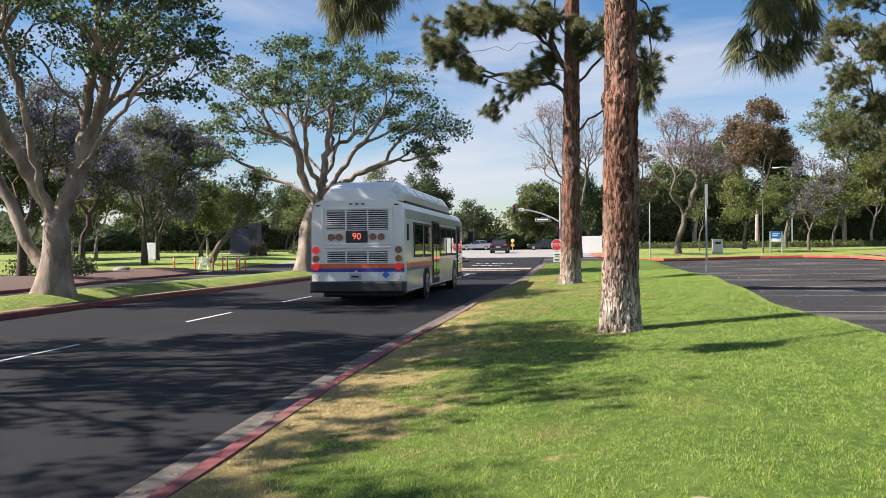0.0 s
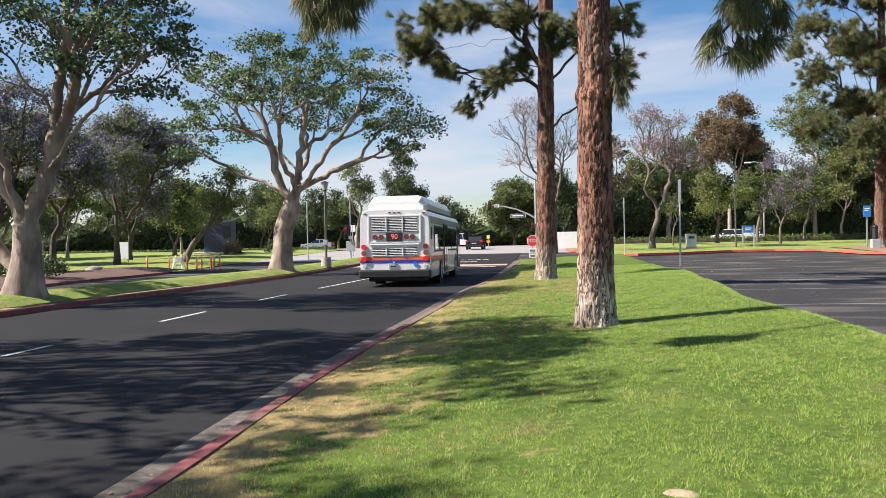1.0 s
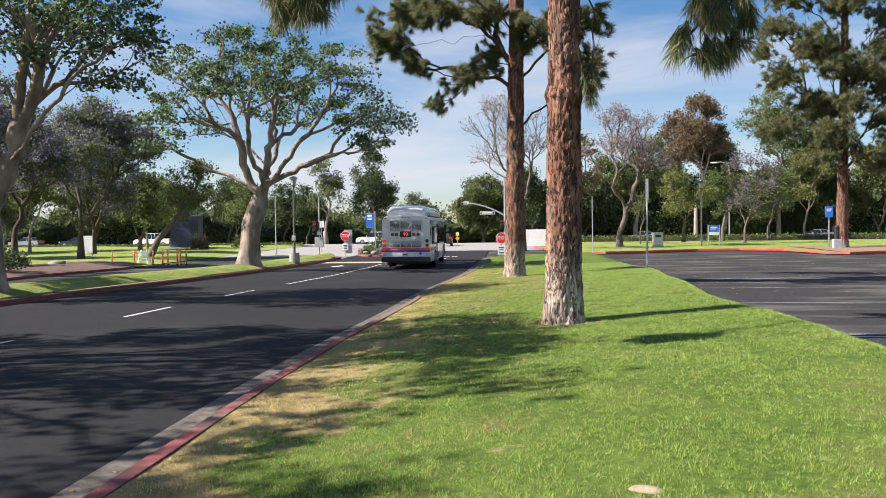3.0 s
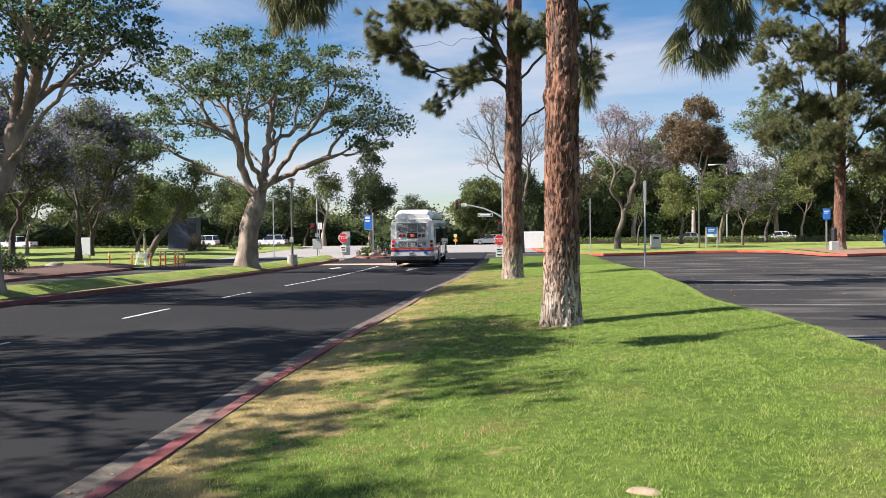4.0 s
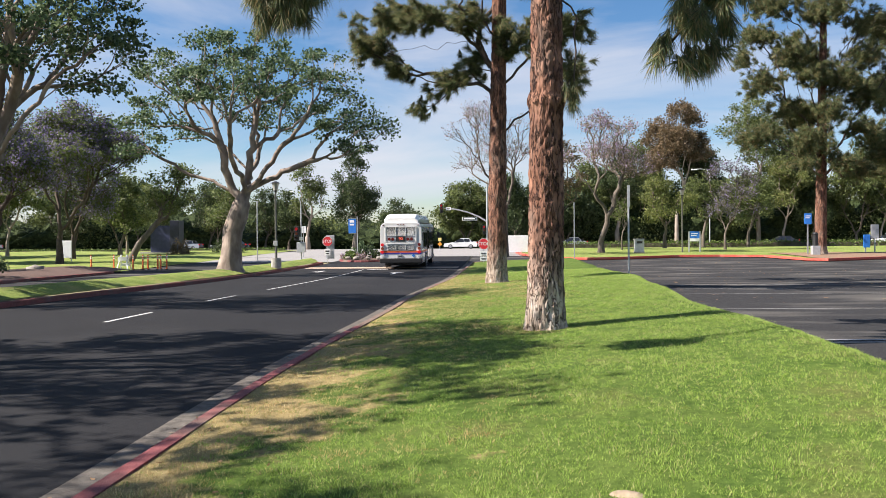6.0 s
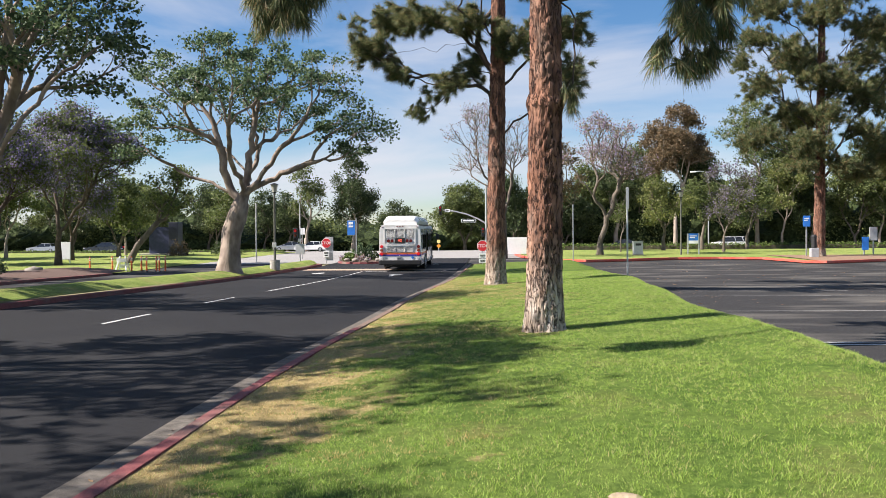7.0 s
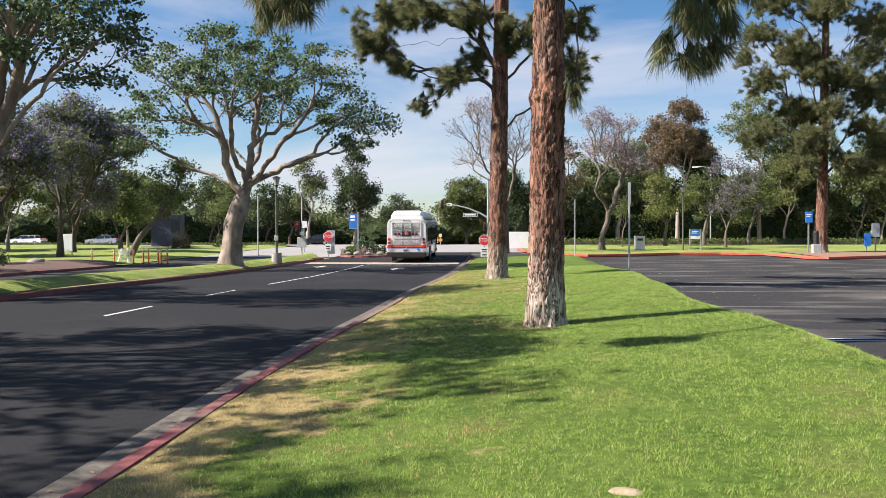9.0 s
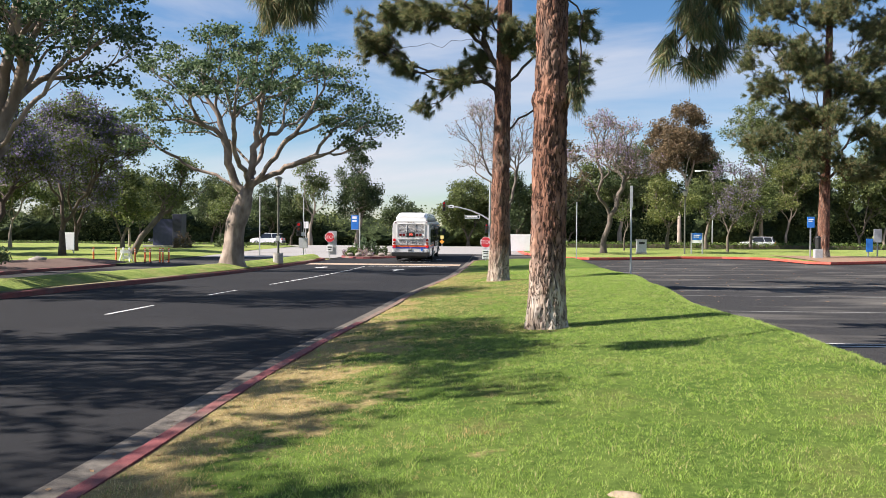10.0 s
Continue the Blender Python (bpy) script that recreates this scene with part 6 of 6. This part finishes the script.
def post_lamp(x, y, z, h, label, base=True):
    p = thing("street_lamp", pose(x, y, z), label, "street lamp", "post-top lamps")
    part("pole", rodded((0, 0, 0), (0, 0, h - 0.55), 0.075, 0.055), GREEN_POST, p)
    if base:
        bm = bmesh.new()
        bmesh.ops.create_cone(bm, cap_ends=True, segments=20, radius1=0.31, radius2=0.29, depth=0.62, matrix=Matrix.Translation((0, 0, 0.31)))
        part("footing", bm, PALE_CONCRETE, p, "round concrete footing")
    head = part("lantern", rodded((0, 0, h - 0.55), (0, 0, h - 0.12), 0.13, 0.22, 8), mat("lantern_glass", (0.35, 0.35, 0.32), (0.42, 0.42, 0.38), 0.3, 4, 1.0), p)
    part("cap", rodded((0, 0, h - 0.12), (0, 0, h), 0.30, 0.06, 10), BLACK, head)
    part("collar", rodded((0, 0, h - 0.62), (0, 0, h - 0.53), 0.10, 0.13, 10), BLACK, head)
    return p


ll = post_lamp(-13.05, 49.0, med_z(-13.1, 49.0) - 0.05, 5.2, "green post lamp on a concrete footing in the median")
part("box", boxed(-0.12, 0.12, -0.14, -0.05, 1.35, 1.65, 0.02), GALV, ll, "small grey box")
post_lamp(16.6, 75.2, zg(75) + 0.12, 5.7, "dark post lamp at the edge of the lot", False)

# plain galvanised posts by the lot
for x, y, h, top in ((4.93, 31.2, 3.3, 0.75), (5.5, 58.4, 3.95, 0.0)):
    p = post("marker_post", x, y, verge_z(x, y) - 0.02, h, 0.035, GALV, "thin galvanised post at the lawn edge")
    if top:
        part("narrow_plate", boxed(-0.05, 0.05, -0.06, -0.035, h - top, h + 0.05, 0.005), SIGN_GREY, p, "narrow grey plate seen edge-on")
post("flag_pole", -19.5, 67.4, zg(67), 4.9, 0.05, GALV, "bare thin galvanised metal pole")
part("plate", boxed(-0.25, 0.25, -0.03, 0.0, 2.2, 2.8), SIGN_WHITE, post("sign_post", -17.2, 74, zg(74), 2.8, 0.04, GALV, "small white sign on a pole", "sign"))

# signals at the junction


def signal_head(parent, x, y, z):
    h = part("signal_head", boxed(x - 0.17, x + 0.17, y - 0.12, y + 0.12, z - 0.52, z + 0.52, 0.03), BLACK, parent, "black three-lamp signal head")
    for k, m in ((0.33, LAMP_LIT), (0, LAMP_AMBER), (-0.33, GRILLE)):
        part("lens", disc(bmesh.new(), (x, y - 0.13, z + k), (0, 1, 0), 0.11, 0.04, 16), m, h)
        v = bmesh.new()
        for a in range(0, 180, 30):
            t0, t1 = radians(a), radians(a + 30)
            c = [(x + 0.135 * math.cos(t), y - 0.12 - d, z + k + 0.135 * math.sin(t)) for t in (t0, t1) for d in (0, 0.2)]
            q = [v.verts.new(p) for p in (c[0], c[1], c[3], c[2])]
            v.faces.new(q)
        g = bmesh.ops.solidify(v, geom=v.faces[:], thickness=0.01)
        part("visor", v, BLACK, h)
    return h


ts = thing("traffic_signal", pose(-0.9, 96, zg(96) + 0.005), "traffic signal on a curved mast arm showing red", "traffic signal")
part("pole", rodded((0, 0, 0), (0, 0, 8.0), 0.13, 0.10), GALV, ts)
arm = [Vector((0, 0, 3.3)), Vector((-0.9, 0, 3.85)), Vector((-2.2, 0, 4.4)), Vector((-3.6, 0, 4.75)), Vector((-5.0, 0, 4.9))]
V, Fs = tube([(arm, [0.10, 0.09, 0.08, 0.07, 0.06])], 10)
part("mast_arm", pymesh("mast_arm", V, Fs, GALV, True), GALV, ts)
signal_head(ts, -5.25, -0.2, 4.85)
signal_head(ts, -0.35, -0.25, 2.35)
pl = part("arrow_plate", boxed(-4.75, -4.15, -0.12, -0.09, 4.65, 5.0), SIGN_WHITE, ts, "white plate with a dark arrow")
part("bar", boxed(-4.6, -4.3, -0.13, -0.118, 4.78, 4.86), GRILLE, pl)
nm = part("name_plate", boxed(-2.85, -1.15, -0.12, -0.08, 3.45, 3.85), SIGN_WHITE, ts, "street name plate with a white rim")
part("face", boxed(-2.80, -1.20, -0.128, -0.118, 3.49, 3.81), SIGN_GREEN, nm)
part("bar", boxed(-2.65, -1.4, -0.136, -0.126, 3.58, 3.72), SIGN_WHITE, nm)
lp = thing("street_light", pose(-14.3, 60.8, zg(61) + 0.1), "tall pole with signal head and curved lamp arm", "street light")
part("pole", rodded((0, 0, 0), (0, 0, 4.4), 0.05, 0.035), GALV, lp)
V, Fs = tube([([Vector((0, 0, 4.4)), Vector((-0.15, 0, 4.8)), Vector((-0.45, 0, 5.15)), Vector((-0.8, 0, 5.3))], [0.03, 0.026, 0.022, 0.02])], 8)
part("lamp_arm", pymesh("lamp_arm", V, Fs, GALV, True), GALV, lp)
signal_head(lp, -0.3, -0.1, 2.15)
part("control_box", boxed(-0.3, 0.35, -0.2, -0.05, 0.75, 1.5, 0.02), SIGN_GREY, lp, "grey sign backs")
part("small_plate", boxed(-0.15, 0.12, -0.12, -0.06, 1.65, 1.9), SIGN_WHITE, lp)
sl2 = thing("street_light", pose(26.4, 104.5, zg(104)), "tall pale street light with curved arm", "street light")
part("pole", rodded((0, 0, 0), (0, 0, 9.2), 0.08, 0.055), GALV, sl2)
V, Fs = tube([([Vector((0, 0, 9.2)), Vector((-0.3, 0, 9.6)), Vector((-1.0, 0, 9.75)), Vector((-1.6, 0, 9.7))], [0.06, 0.05, 0.05, 0.05])], 8)
part("lamp_arm", pymesh("lamp_arm", V, Fs, GALV, True), GALV, sl2)
part("lamp_head", boxed(-2.2, -1.5, -0.15, 0.15, 9.6, 9.75, 0.05), SIGN_WHITE, sl2)
hyd = thing("crossing_marker", pose(-6.7, 101, zg(101)), "yellow warning sign on a short post", "sign")
part("post", rodded((0, 0, 0), (0, 0, 1.2), 0.04), GALV, hyd)
o = part("diamond", boxed(-0.2, 0.2, -0.03, 0, -0.2, 0.2), mat("sign_amber", (0.75, 0.30, 0.03), (0.8, 0.34, 0.04), 0.5), hyd)
o.matrix_local = pose(0, -0.04, 0.75, 0, 45, 0)
part("upper_plate", boxed(-0.2, 0.2, -0.05, -0.02, 1.1, 1.5), mat("sign_yellow", (0.75, 0.62, 0.2), (0.8, 0.68, 0.25), 0.5), hyd)

# white board, cabinet, blue signs beyond the lot
wb = thing("site_board", pose(1.9, 77.2, zg(77) + 0.12), "large blank white board on the corner lawn", "board")
part("panel", boxed(-1.15, 1.15, -0.05, 0.05, 0.12, 1.65, 0.015), SIGN_WHITE, wb)
for x in (-0.9, 0.9):
    part("leg", boxed(x - 0.05, x + 0.05, 0.05, 0.12, -0.05, 1.5), WHITE_PAINT, wb)
cab = thing("utility_cabinet", pose(12.9, 75.8, zg(76) + 0.12), "grey metal utility cabinet on the lawn", "cabinet")
body = part("body", boxed(-0.42, 0.42, -0.3, 0.3, 0.1, 1.2, 0.03), SIGN_GREY, cab)
part("lid", boxed(-0.46, 0.46, -0.34, 0.34, 1.2, 1.27, 0.02), SIGN_GREY, body)
part("vent", boxed(-0.25, 0.25, -0.315, -0.295, 0.85, 1.05), GRILLE, body)
part("plinth", boxed(-0.46, 0.46, -0.34, 0.34, -0.05, 0.1), PALE_CONCRETE, cab)


def board(x, y, z, w, h, z0, label, white=0.3, posts=True):
    s = thing("notice_board", pose(x, y, z), label, "sign")
    p = part("panel", boxed(-w / 2, w / 2, -0.03, 0.03, z0, z0 + h, 0.006), SIGN_BLUE, s, "blue panel")
    if white:
        part("white_panel", boxed(-w / 2, w / 2, -0.036, -0.03, z0, z0 + h * white), SIGN_WHITE, p)
    part("bar", boxed(-w * 0.35, w * 0.35, -0.038, -0.032, z0 + h * 0.72, z0 + h * 0.8), SIGN_WHITE, p)
    part("bar", boxed(-w * 0.35, w * 0.2, -0.038, -0.032, z0 + h * 0.55, z0 + h * 0.63), SIGN_WHITE, p)
    for x0 in ((-w / 2 - 0.06, w / 2 + 0.06) if posts else (0,)):
        part("post", boxed(x0 - 0.05, x0 + 0.05, 0.03 if not posts else -0.05, 0.09 if not posts else 0.05, -0.05, z0 + h), GALV, s)
    return s


board(17.9, 76.2, zg(76) + 0.12, 0.85, 0.9, 1.0, "blue and white notice board on two posts")
acc = board(24.6, 67.3, zg(67) + 0.15, 0.55, 0.85, 2.45, "small blue parking sign on a post beside the pine", 0.0, False)
bin_ = thing("litter_bin", pose(24.9, 66.6, zg(67) + 0.15), "black litter bin with a pale lower box", "bin")
part("body", rodded((0, 0, 0), (0, 0, 1.65), 0.22, 0.20, 14), BLACK, bin_)
part("box", boxed(-0.3, 0.3, -0.26, 0.2, 0.0, 0.75, 0.03), SIGN_GREY, bin_)
part("lid", rodded((0, 0, 1.65), (0, 0, 1.8), 0.25, 0.12, 14), BLACK, bin_)
pm = thing("pay_station", pose(32.0, 73, zg(73) + 0.15), "pale sign panels on posts by the lot", "sign")
part("panel", boxed(-0.1, 0.55, -0.04, 0.04, 1.2, 2.35, 0.01), SIGN_GREY, pm)
part("blue_panel", boxed(-0.75, -0.2, -0.1, -0.04, 0.4, 1.5, 0.01), SIGN_BLUE, pm)
part("post", boxed(0.2, 0.3, 0.04, 0.12, -0.05, 2.3), GALV, pm)
part("post", boxed(-0.6, -0.5, -0.04, 0.04, -0.05, 1.4), GALV, pm)
wl_ = thing("low_wall_block", pose(35.2, 68.5, zg(68) + 0.12), "grey concrete block wall end", "wall")
part("block", boxed(-0.9, 0.9, -0.5, 0.5, -0.05, 0.95, 0.03), PALE_CONCRETE, wl_)

# park side
sw = thing("site_board", pose(-34.2, 64.6, zg(64) + 0.18), "white notice panel standing in the park", "board")
part("panel", boxed(-0.42, 0.42, -0.04, 0.04, 0.25, 1.65, 0.01), SIGN_WHITE, sw)
for x in (-0.35, 0.35):
    part("leg", boxed(x - 0.04, x + 0.04, 0.04, 0.1, -0.05, 1.4), SIGN_GREY, sw)
kio = thing("monument_wall", pose(-33.0, 84, zg(84) + 0.1), "tall dark blue monument slab in the park", "monument")
part("dark_slab", boxed(-0.2, 0.75, -0.7, 0.7, -0.1, 3.4, 0.03), TEAL, kio)
part("blue_slab", boxed(-2.4, -0.21, -0.3, 0.5, -0.1, 2.9, 0.03), NAVY, kio)
part("base", boxed(-3.2, 1.2, -0.95, 1.0, -0.15, 0.2, 0.03), PALE_CONCRETE, kio)
af = thing("folding_barricade", pose(-24.2, 53.0, zg(53)), "white folding a-frame barricade", "barricade")
for sx in (-1, 1):
    for sy in (-1, 1):
        o = part("leg", boxed(-0.04, 0.04, -0.02, 0.02, 0, 1.05), WHITE_PAINT, af)
        o.matrix_local = pose(sx * 0.36, sy * 0.30, 0, sy * 16, -sx * 10, 0)
part("board", boxed(-0.30, 0.30, -0.24, -0.20, 0.62, 0.86), WHITE_PAINT, af)
part("board", boxed(-0.34, 0.34, 0.20, 0.24, 0.25, 0.45), WHITE_PAINT, af)
first = None
for i, x in enumerate((-26.4, -25.0, -23.6, -23.05, -22.6, -22.05, -21.75, -21.45)):
    if first is None:
        first = thing("bollard", pose(x, 53, zg(53)), "bright orange flexible bollard in a row", "bollard", "orange bollards")
        part("tube", rodded((0, 0, 0.04), (0, 0, 0.98), 0.055, 0.05, 10), ORANGE, first)
        part("foot", rodded((0, 0, 0), (0, 0, 0.05), 0.14, 0.12, 10), BLACK, first)
        for z in (0.72, 0.84):
            part("band", rodded((0, 0, z), (0, 0, z + 0.06), 0.057, 0.057, 10), SIGN_WHITE, first)
    else:
        copy_thing(first, pose(x, 53 + 0.25 * (i % 2), zg(53)))
bm = bmesh.new()
rock(bm, 0, 0, 0.12, 0.42, 5)
bl = thing("boulder", pose(-26.5, 46.5, zg(46) + 0.2), "long grey boulder in the mulch bed", "rock")
part("stone", bm, ROCK, bl, shade=True)
shrub(-24.6, 37.5, 0.3, 1.3, 1.2, "dark leafy shrub in the mulch bed", 96, LEAF_DARK, 0.13, 1800)
shrub(-27.5, 39.5, 0.3, 1.2, 1.1, "dark green shrub in the mulch bed", 97, LEAF_DARK, 0.13, 1500)
shrub(-26.5, 42.5, 0.3, 0.8, 0.7, "green clump in the mulch bed", 98, LEAF_CORAL, 0.12, 800)
shrub(-30.8, 80, zg(80) + 0.15, 1.2, 1.4, "orange-tinged shrub beside the monument", 99, LEAF_RUST, 0.18, 900)
shrub(-27.5, 84, zg(84) + 0.15, 1.7, 1.3, "rounded clipped green shrub", 100, LEAF_DARK, 0.18, 1200)
# cover set in the lawn
uc = thing("flat_stone", pose(0.70, 4.5, verge_z(0.70, 4.5) + 0.002, 0, 0, -12), "flat tan stone half sunk in the lawn", "stone")
bm = bmesh.new()
rock(bm, 0, 0, 0, 0.075, 17)
for v in bm.verts:
    v.co.z *= 0.28
part("stone", bm, mat("tan_stone", (0.26, 0.195, 0.13), (0.38, 0.30, 0.20), 0.9, 9, 2.0, (0.25, 0.19, 0.13), 0.6, 30), uc)


# fallen leaves along the gutter and in the grass
rng = np.random.default_rng(77)
fy = 3 + 30 * rng.uniform(0, 1, 420) ** 1.8
fx = np.array([kerb_x(v) for v in fy]) + np.where(rng.uniform(size=420) < 0.75, -0.04 - 0.3 * rng.uniform(0, 1, 420) ** 2.5, 0.2 + 1.2 * rng.uniform(0, 1, 420))
fz = np.array([zg(b) + 0.012 if a < kerb_x(b) else verge_z(a, b) + 0.02 for a, b in zip(fx, fy)])
fl = leaves(np.stack([fx, fy, fz], 1), 0.05, 0.35, rng)
fl[:, 2] = np.repeat(fz, 4) + (fl[:, 2] - np.repeat(fz, 4)) * 0.25
tagged(new("leaf_litter", leaf_mesh("leaf_litter", fl, leaf_mat("dead_leaf", (0.10, 0.055, 0.03), (0.22, 0.13, 0.07), (0.36, 0.24, 0.13)))), "scattered dry brown leaves along the gutter", "leaf litter", kind="stuff")

k = 700
ly = 22 + 42 * rng.uniform(0, 1, k)
lx = np.array([lot_x(min(v, 56)) for v in ly]) + 0.3 + 34 * rng.uniform(0, 1, k) ** 1.4
lz = np.array([zg(v) for v in ly])
fl = leaves(np.stack([lx, ly, lz], 1), 0.16, 0.35, rng)
fl[:, 2] = np.repeat(lz, 4) + np.abs(fl[:, 2] - np.repeat(lz, 4)) * 0.12
tagged(new("leaf_litter", leaf_mesh("leaf_litter", fl, bpy.data.materials["dead_leaf"])), "dry tan leaves scattered over the parking lot", "leaf litter", kind="stuff")


# grass blades on the near verge
def blades(name, label, seed, count, x0, x1, y0, y1, material, h, w, keep=None):
    rng = np.random.default_rng(seed)
    x, y = rng.uniform(x0, x1, count), y0 + (y1 - y0) * rng.uniform(0, 1, count) ** 2.5
    ok = np.array([kerb_x(b) + 0.17 < a < lot_x(b) - 0.05 and (keep is None or keep(a, b)) for a, b in zip(x, y)])
    x, y = x[ok], y[ok]
    tuft = np.array([noise.noise(Vector((a * 11, b * 9, 3))) + 0.5 * noise.noise(Vector((a * 2.2, b * 2, 8))) for a, b in zip(x, y)])
    ok = tuft > rng.uniform(-0.75, 0.2, len(x))      # mown tufts with thin turf between
    x, y, tuft = x[ok], y[ok], tuft[ok]
    z = np.array([verge_z(a, b) for a, b in zip(x, y)])
    n = len(x)
    a = rng.uniform(0, 6.283, n)
    lean = rng.normal(0, 0.55, (n, 2))
    hh = h * rng.uniform(0.5, 1.3, n) * (1 + 1.1 * np.clip(tuft, -0.6, 0.8))
    ww = w * (1 + y / 8)
    base = np.stack([x, y, z - 0.005], 1)
    s = np.stack([np.cos(a) * ww, np.sin(a) * ww, np.zeros(n)], 1)
    tip = base + np.stack([lean[:, 0] * hh, lean[:, 1] * hh, hh], 1)
    v = np.stack([base + s, base - s, tip], 1).reshape(-1, 3)
    return tagged(new(name, tri_mesh(name, v, material)), label, "grass", kind="stuff")


def dry(a, b):
    n = noise.noise(Vector((a * 1.1, b * 0.9, 2.5))) * 1.1 + noise.noise(Vector((a * 3.5, b * 3.5, 7))) * 0.8 + noise.noise(Vector((a * 12, b * 12, 4))) * 0.6
    a0 = a + 1.5 * noise.noise(Vector((a * 0.5, b * 0.45, 21)))
    near = (-0.95 - a0) * 0.6 - max(0, b - 9) * 0.08
    far = 0.15 + (0.9 - a) * 0.42 - abs(b - 24) * 0.06
    for px, py, pr in ((0.74, 12.45, 0.75), (0.05, 28.6, 1.2)):
        near = max(near, (pr - math.hypot(a - px, b - py)) * 1.2)
    spot = noise.noise(Vector((a * 2.6, b * 2.6, 11))) + 0.5 * noise.noise(Vector((a * 13, b * 13, 5)))
    return n + max(near, far) > 0.05 or spot > 0.78


blades("grass", "short bright green mown grass blades", 201, 860000, -2.5, 5.0, 2.2, 40, BLADE, 0.024, 0.0014, lambda a, b: not dry(a, b))
blades("dry_grass", "straw-coloured dry grass beside the kerb", 202, 360000, -2.5, 2.6, 2.2, 40, BLADE_DRY, 0.023, 0.0015, dry)


# ---------------------------------------------------------------- movement
def motions():
    bus_rows = [(0, -5.62, 21.8), (0.5, -5.5, 25.4), (1, -5.4, 29.9), (1.5, -5.43, 33.5), (2, -5.52, 36.9), (2.5, -5.6, 40.6), (3, -5.7, 44.2), (3.5, -5.78, 47.2), (4, -5.83, 49.2), (4.5, -5.84, 50.4), (5, -5.82, 50.9),
                (5.5, -5.81, 51.1), (7, -5.8, 51.3), (7.5, -5.78, 51.5), (8, -5.78, 52.0), (8.5, -5.82, 53.2), (9, -5.87, 54.7), (9.5, -5.92, 56.2), (10, -6.0, 57.7)]
    walk(bus, [(t, pose(x, y, zg(y + 3.35) + 0.005, math.degrees(math.atan2(zg(y + 9.55) - zg(y + 3.35), 6.2)), 0, 0.6 - 0.7 * (1 - smooth(0, 0.6, t)))) for t, x, y in bus_rows])
    T, Y = [r[0] for r in bus_rows], [r[2] for r in bus_rows]
    spin = []
    for k in range(101):
        t = k / 10
        spin.append((t, -(float(np.interp(t, T, Y)) - Y[0]) / 0.49))
    for w in bus_wheels:
        l = w.location.copy()
        walk(w, [(t, Matrix.Translation(l) @ Matrix.Rotation(a, 4, 'X')) for t, a in spin])
    street = {
        "J": [(0, 45), (0.5, 34.4), (1, 24.6), (1.5, 13.3), (2.5, -7.9), (4, -44.0), (5, -66.9), (10, -170)],
        "A": [(0, 50), (0.5, 38.8), (1, 27.5), (1.5, 16.1), (2.5, -5.5), (4, -34.9), (4.5, -45.1), (5.5, -65.5), (10, -160)],
        "C": [(0, 122), (4, 35.9), (4.5, 25.2), (5, 15.7), (7, -25.6), (7.5, -35.4), (9, -67.1), (10, -88)],
        "D": [(0, 105), (4, 24.6), (4.5, 16.6), (5.5, -2.9), (7, -29.5), (7.5, -39.5), (10, -90)],
        "E": [(0, 145), (5, 33.2), (5.5, 21.7), (8, -33.9), (9, -56), (10, -78)],
        "F": [(0, 190), (7, 32.9), (7.5, 22.1), (8, 11.5), (10, -33.3)],
        "G": [(0, 165), (7, 17.5), (8, -3.8), (9, -25.2), (10, -47)],
        "H": [(0, 250), (9, 58), (10, 36.3)],
        "K": [(0, 5.3), (0.5, -3.0), (1, -11.3), (2.5, -40.8), (4, -71.4), (10, -190)],
        "L": [(0, 80), (4, -2.9), (5, -24), (10, -130)],
        "M": [(0, -3.3), (0.5, -13.0), (1, -23), (10, -200)],
        "N": [(0, -13.0), (1, -33), (10, -210)],
    }
    for i, (k, rows) in enumerate(street.items()):
        y = 116.0 + 3.4 * (i % 2)
        walk(cars[k], [(t, pose(x + 2.3, y, zg(y) + 0.012, 0, 0, 90)) for t, x in rows])
    walk(car_ahead, [(0, pose(-7.2, 86, zg(86) + 0.015)), (2.4, pose(-7.2, 86.1, zg(86) + 0.015)), (3.3, pose(-7.5, 89, zg(86) + 0.015, 0, 0, 8)), (4.2, pose(-10.5, 95, zg(95) + 0.015, 0, 0, 40)),
                     (5.2, pose(-20, 101, zg(101) + 0.01, 0, 0, 75)), (7, pose(-48, 104.8, zg(104) + 0.01, 0, 0, 90)), (10, pose(-105, 104.8, zg(104) + 0.01, 0, 0, 90))])


motions()
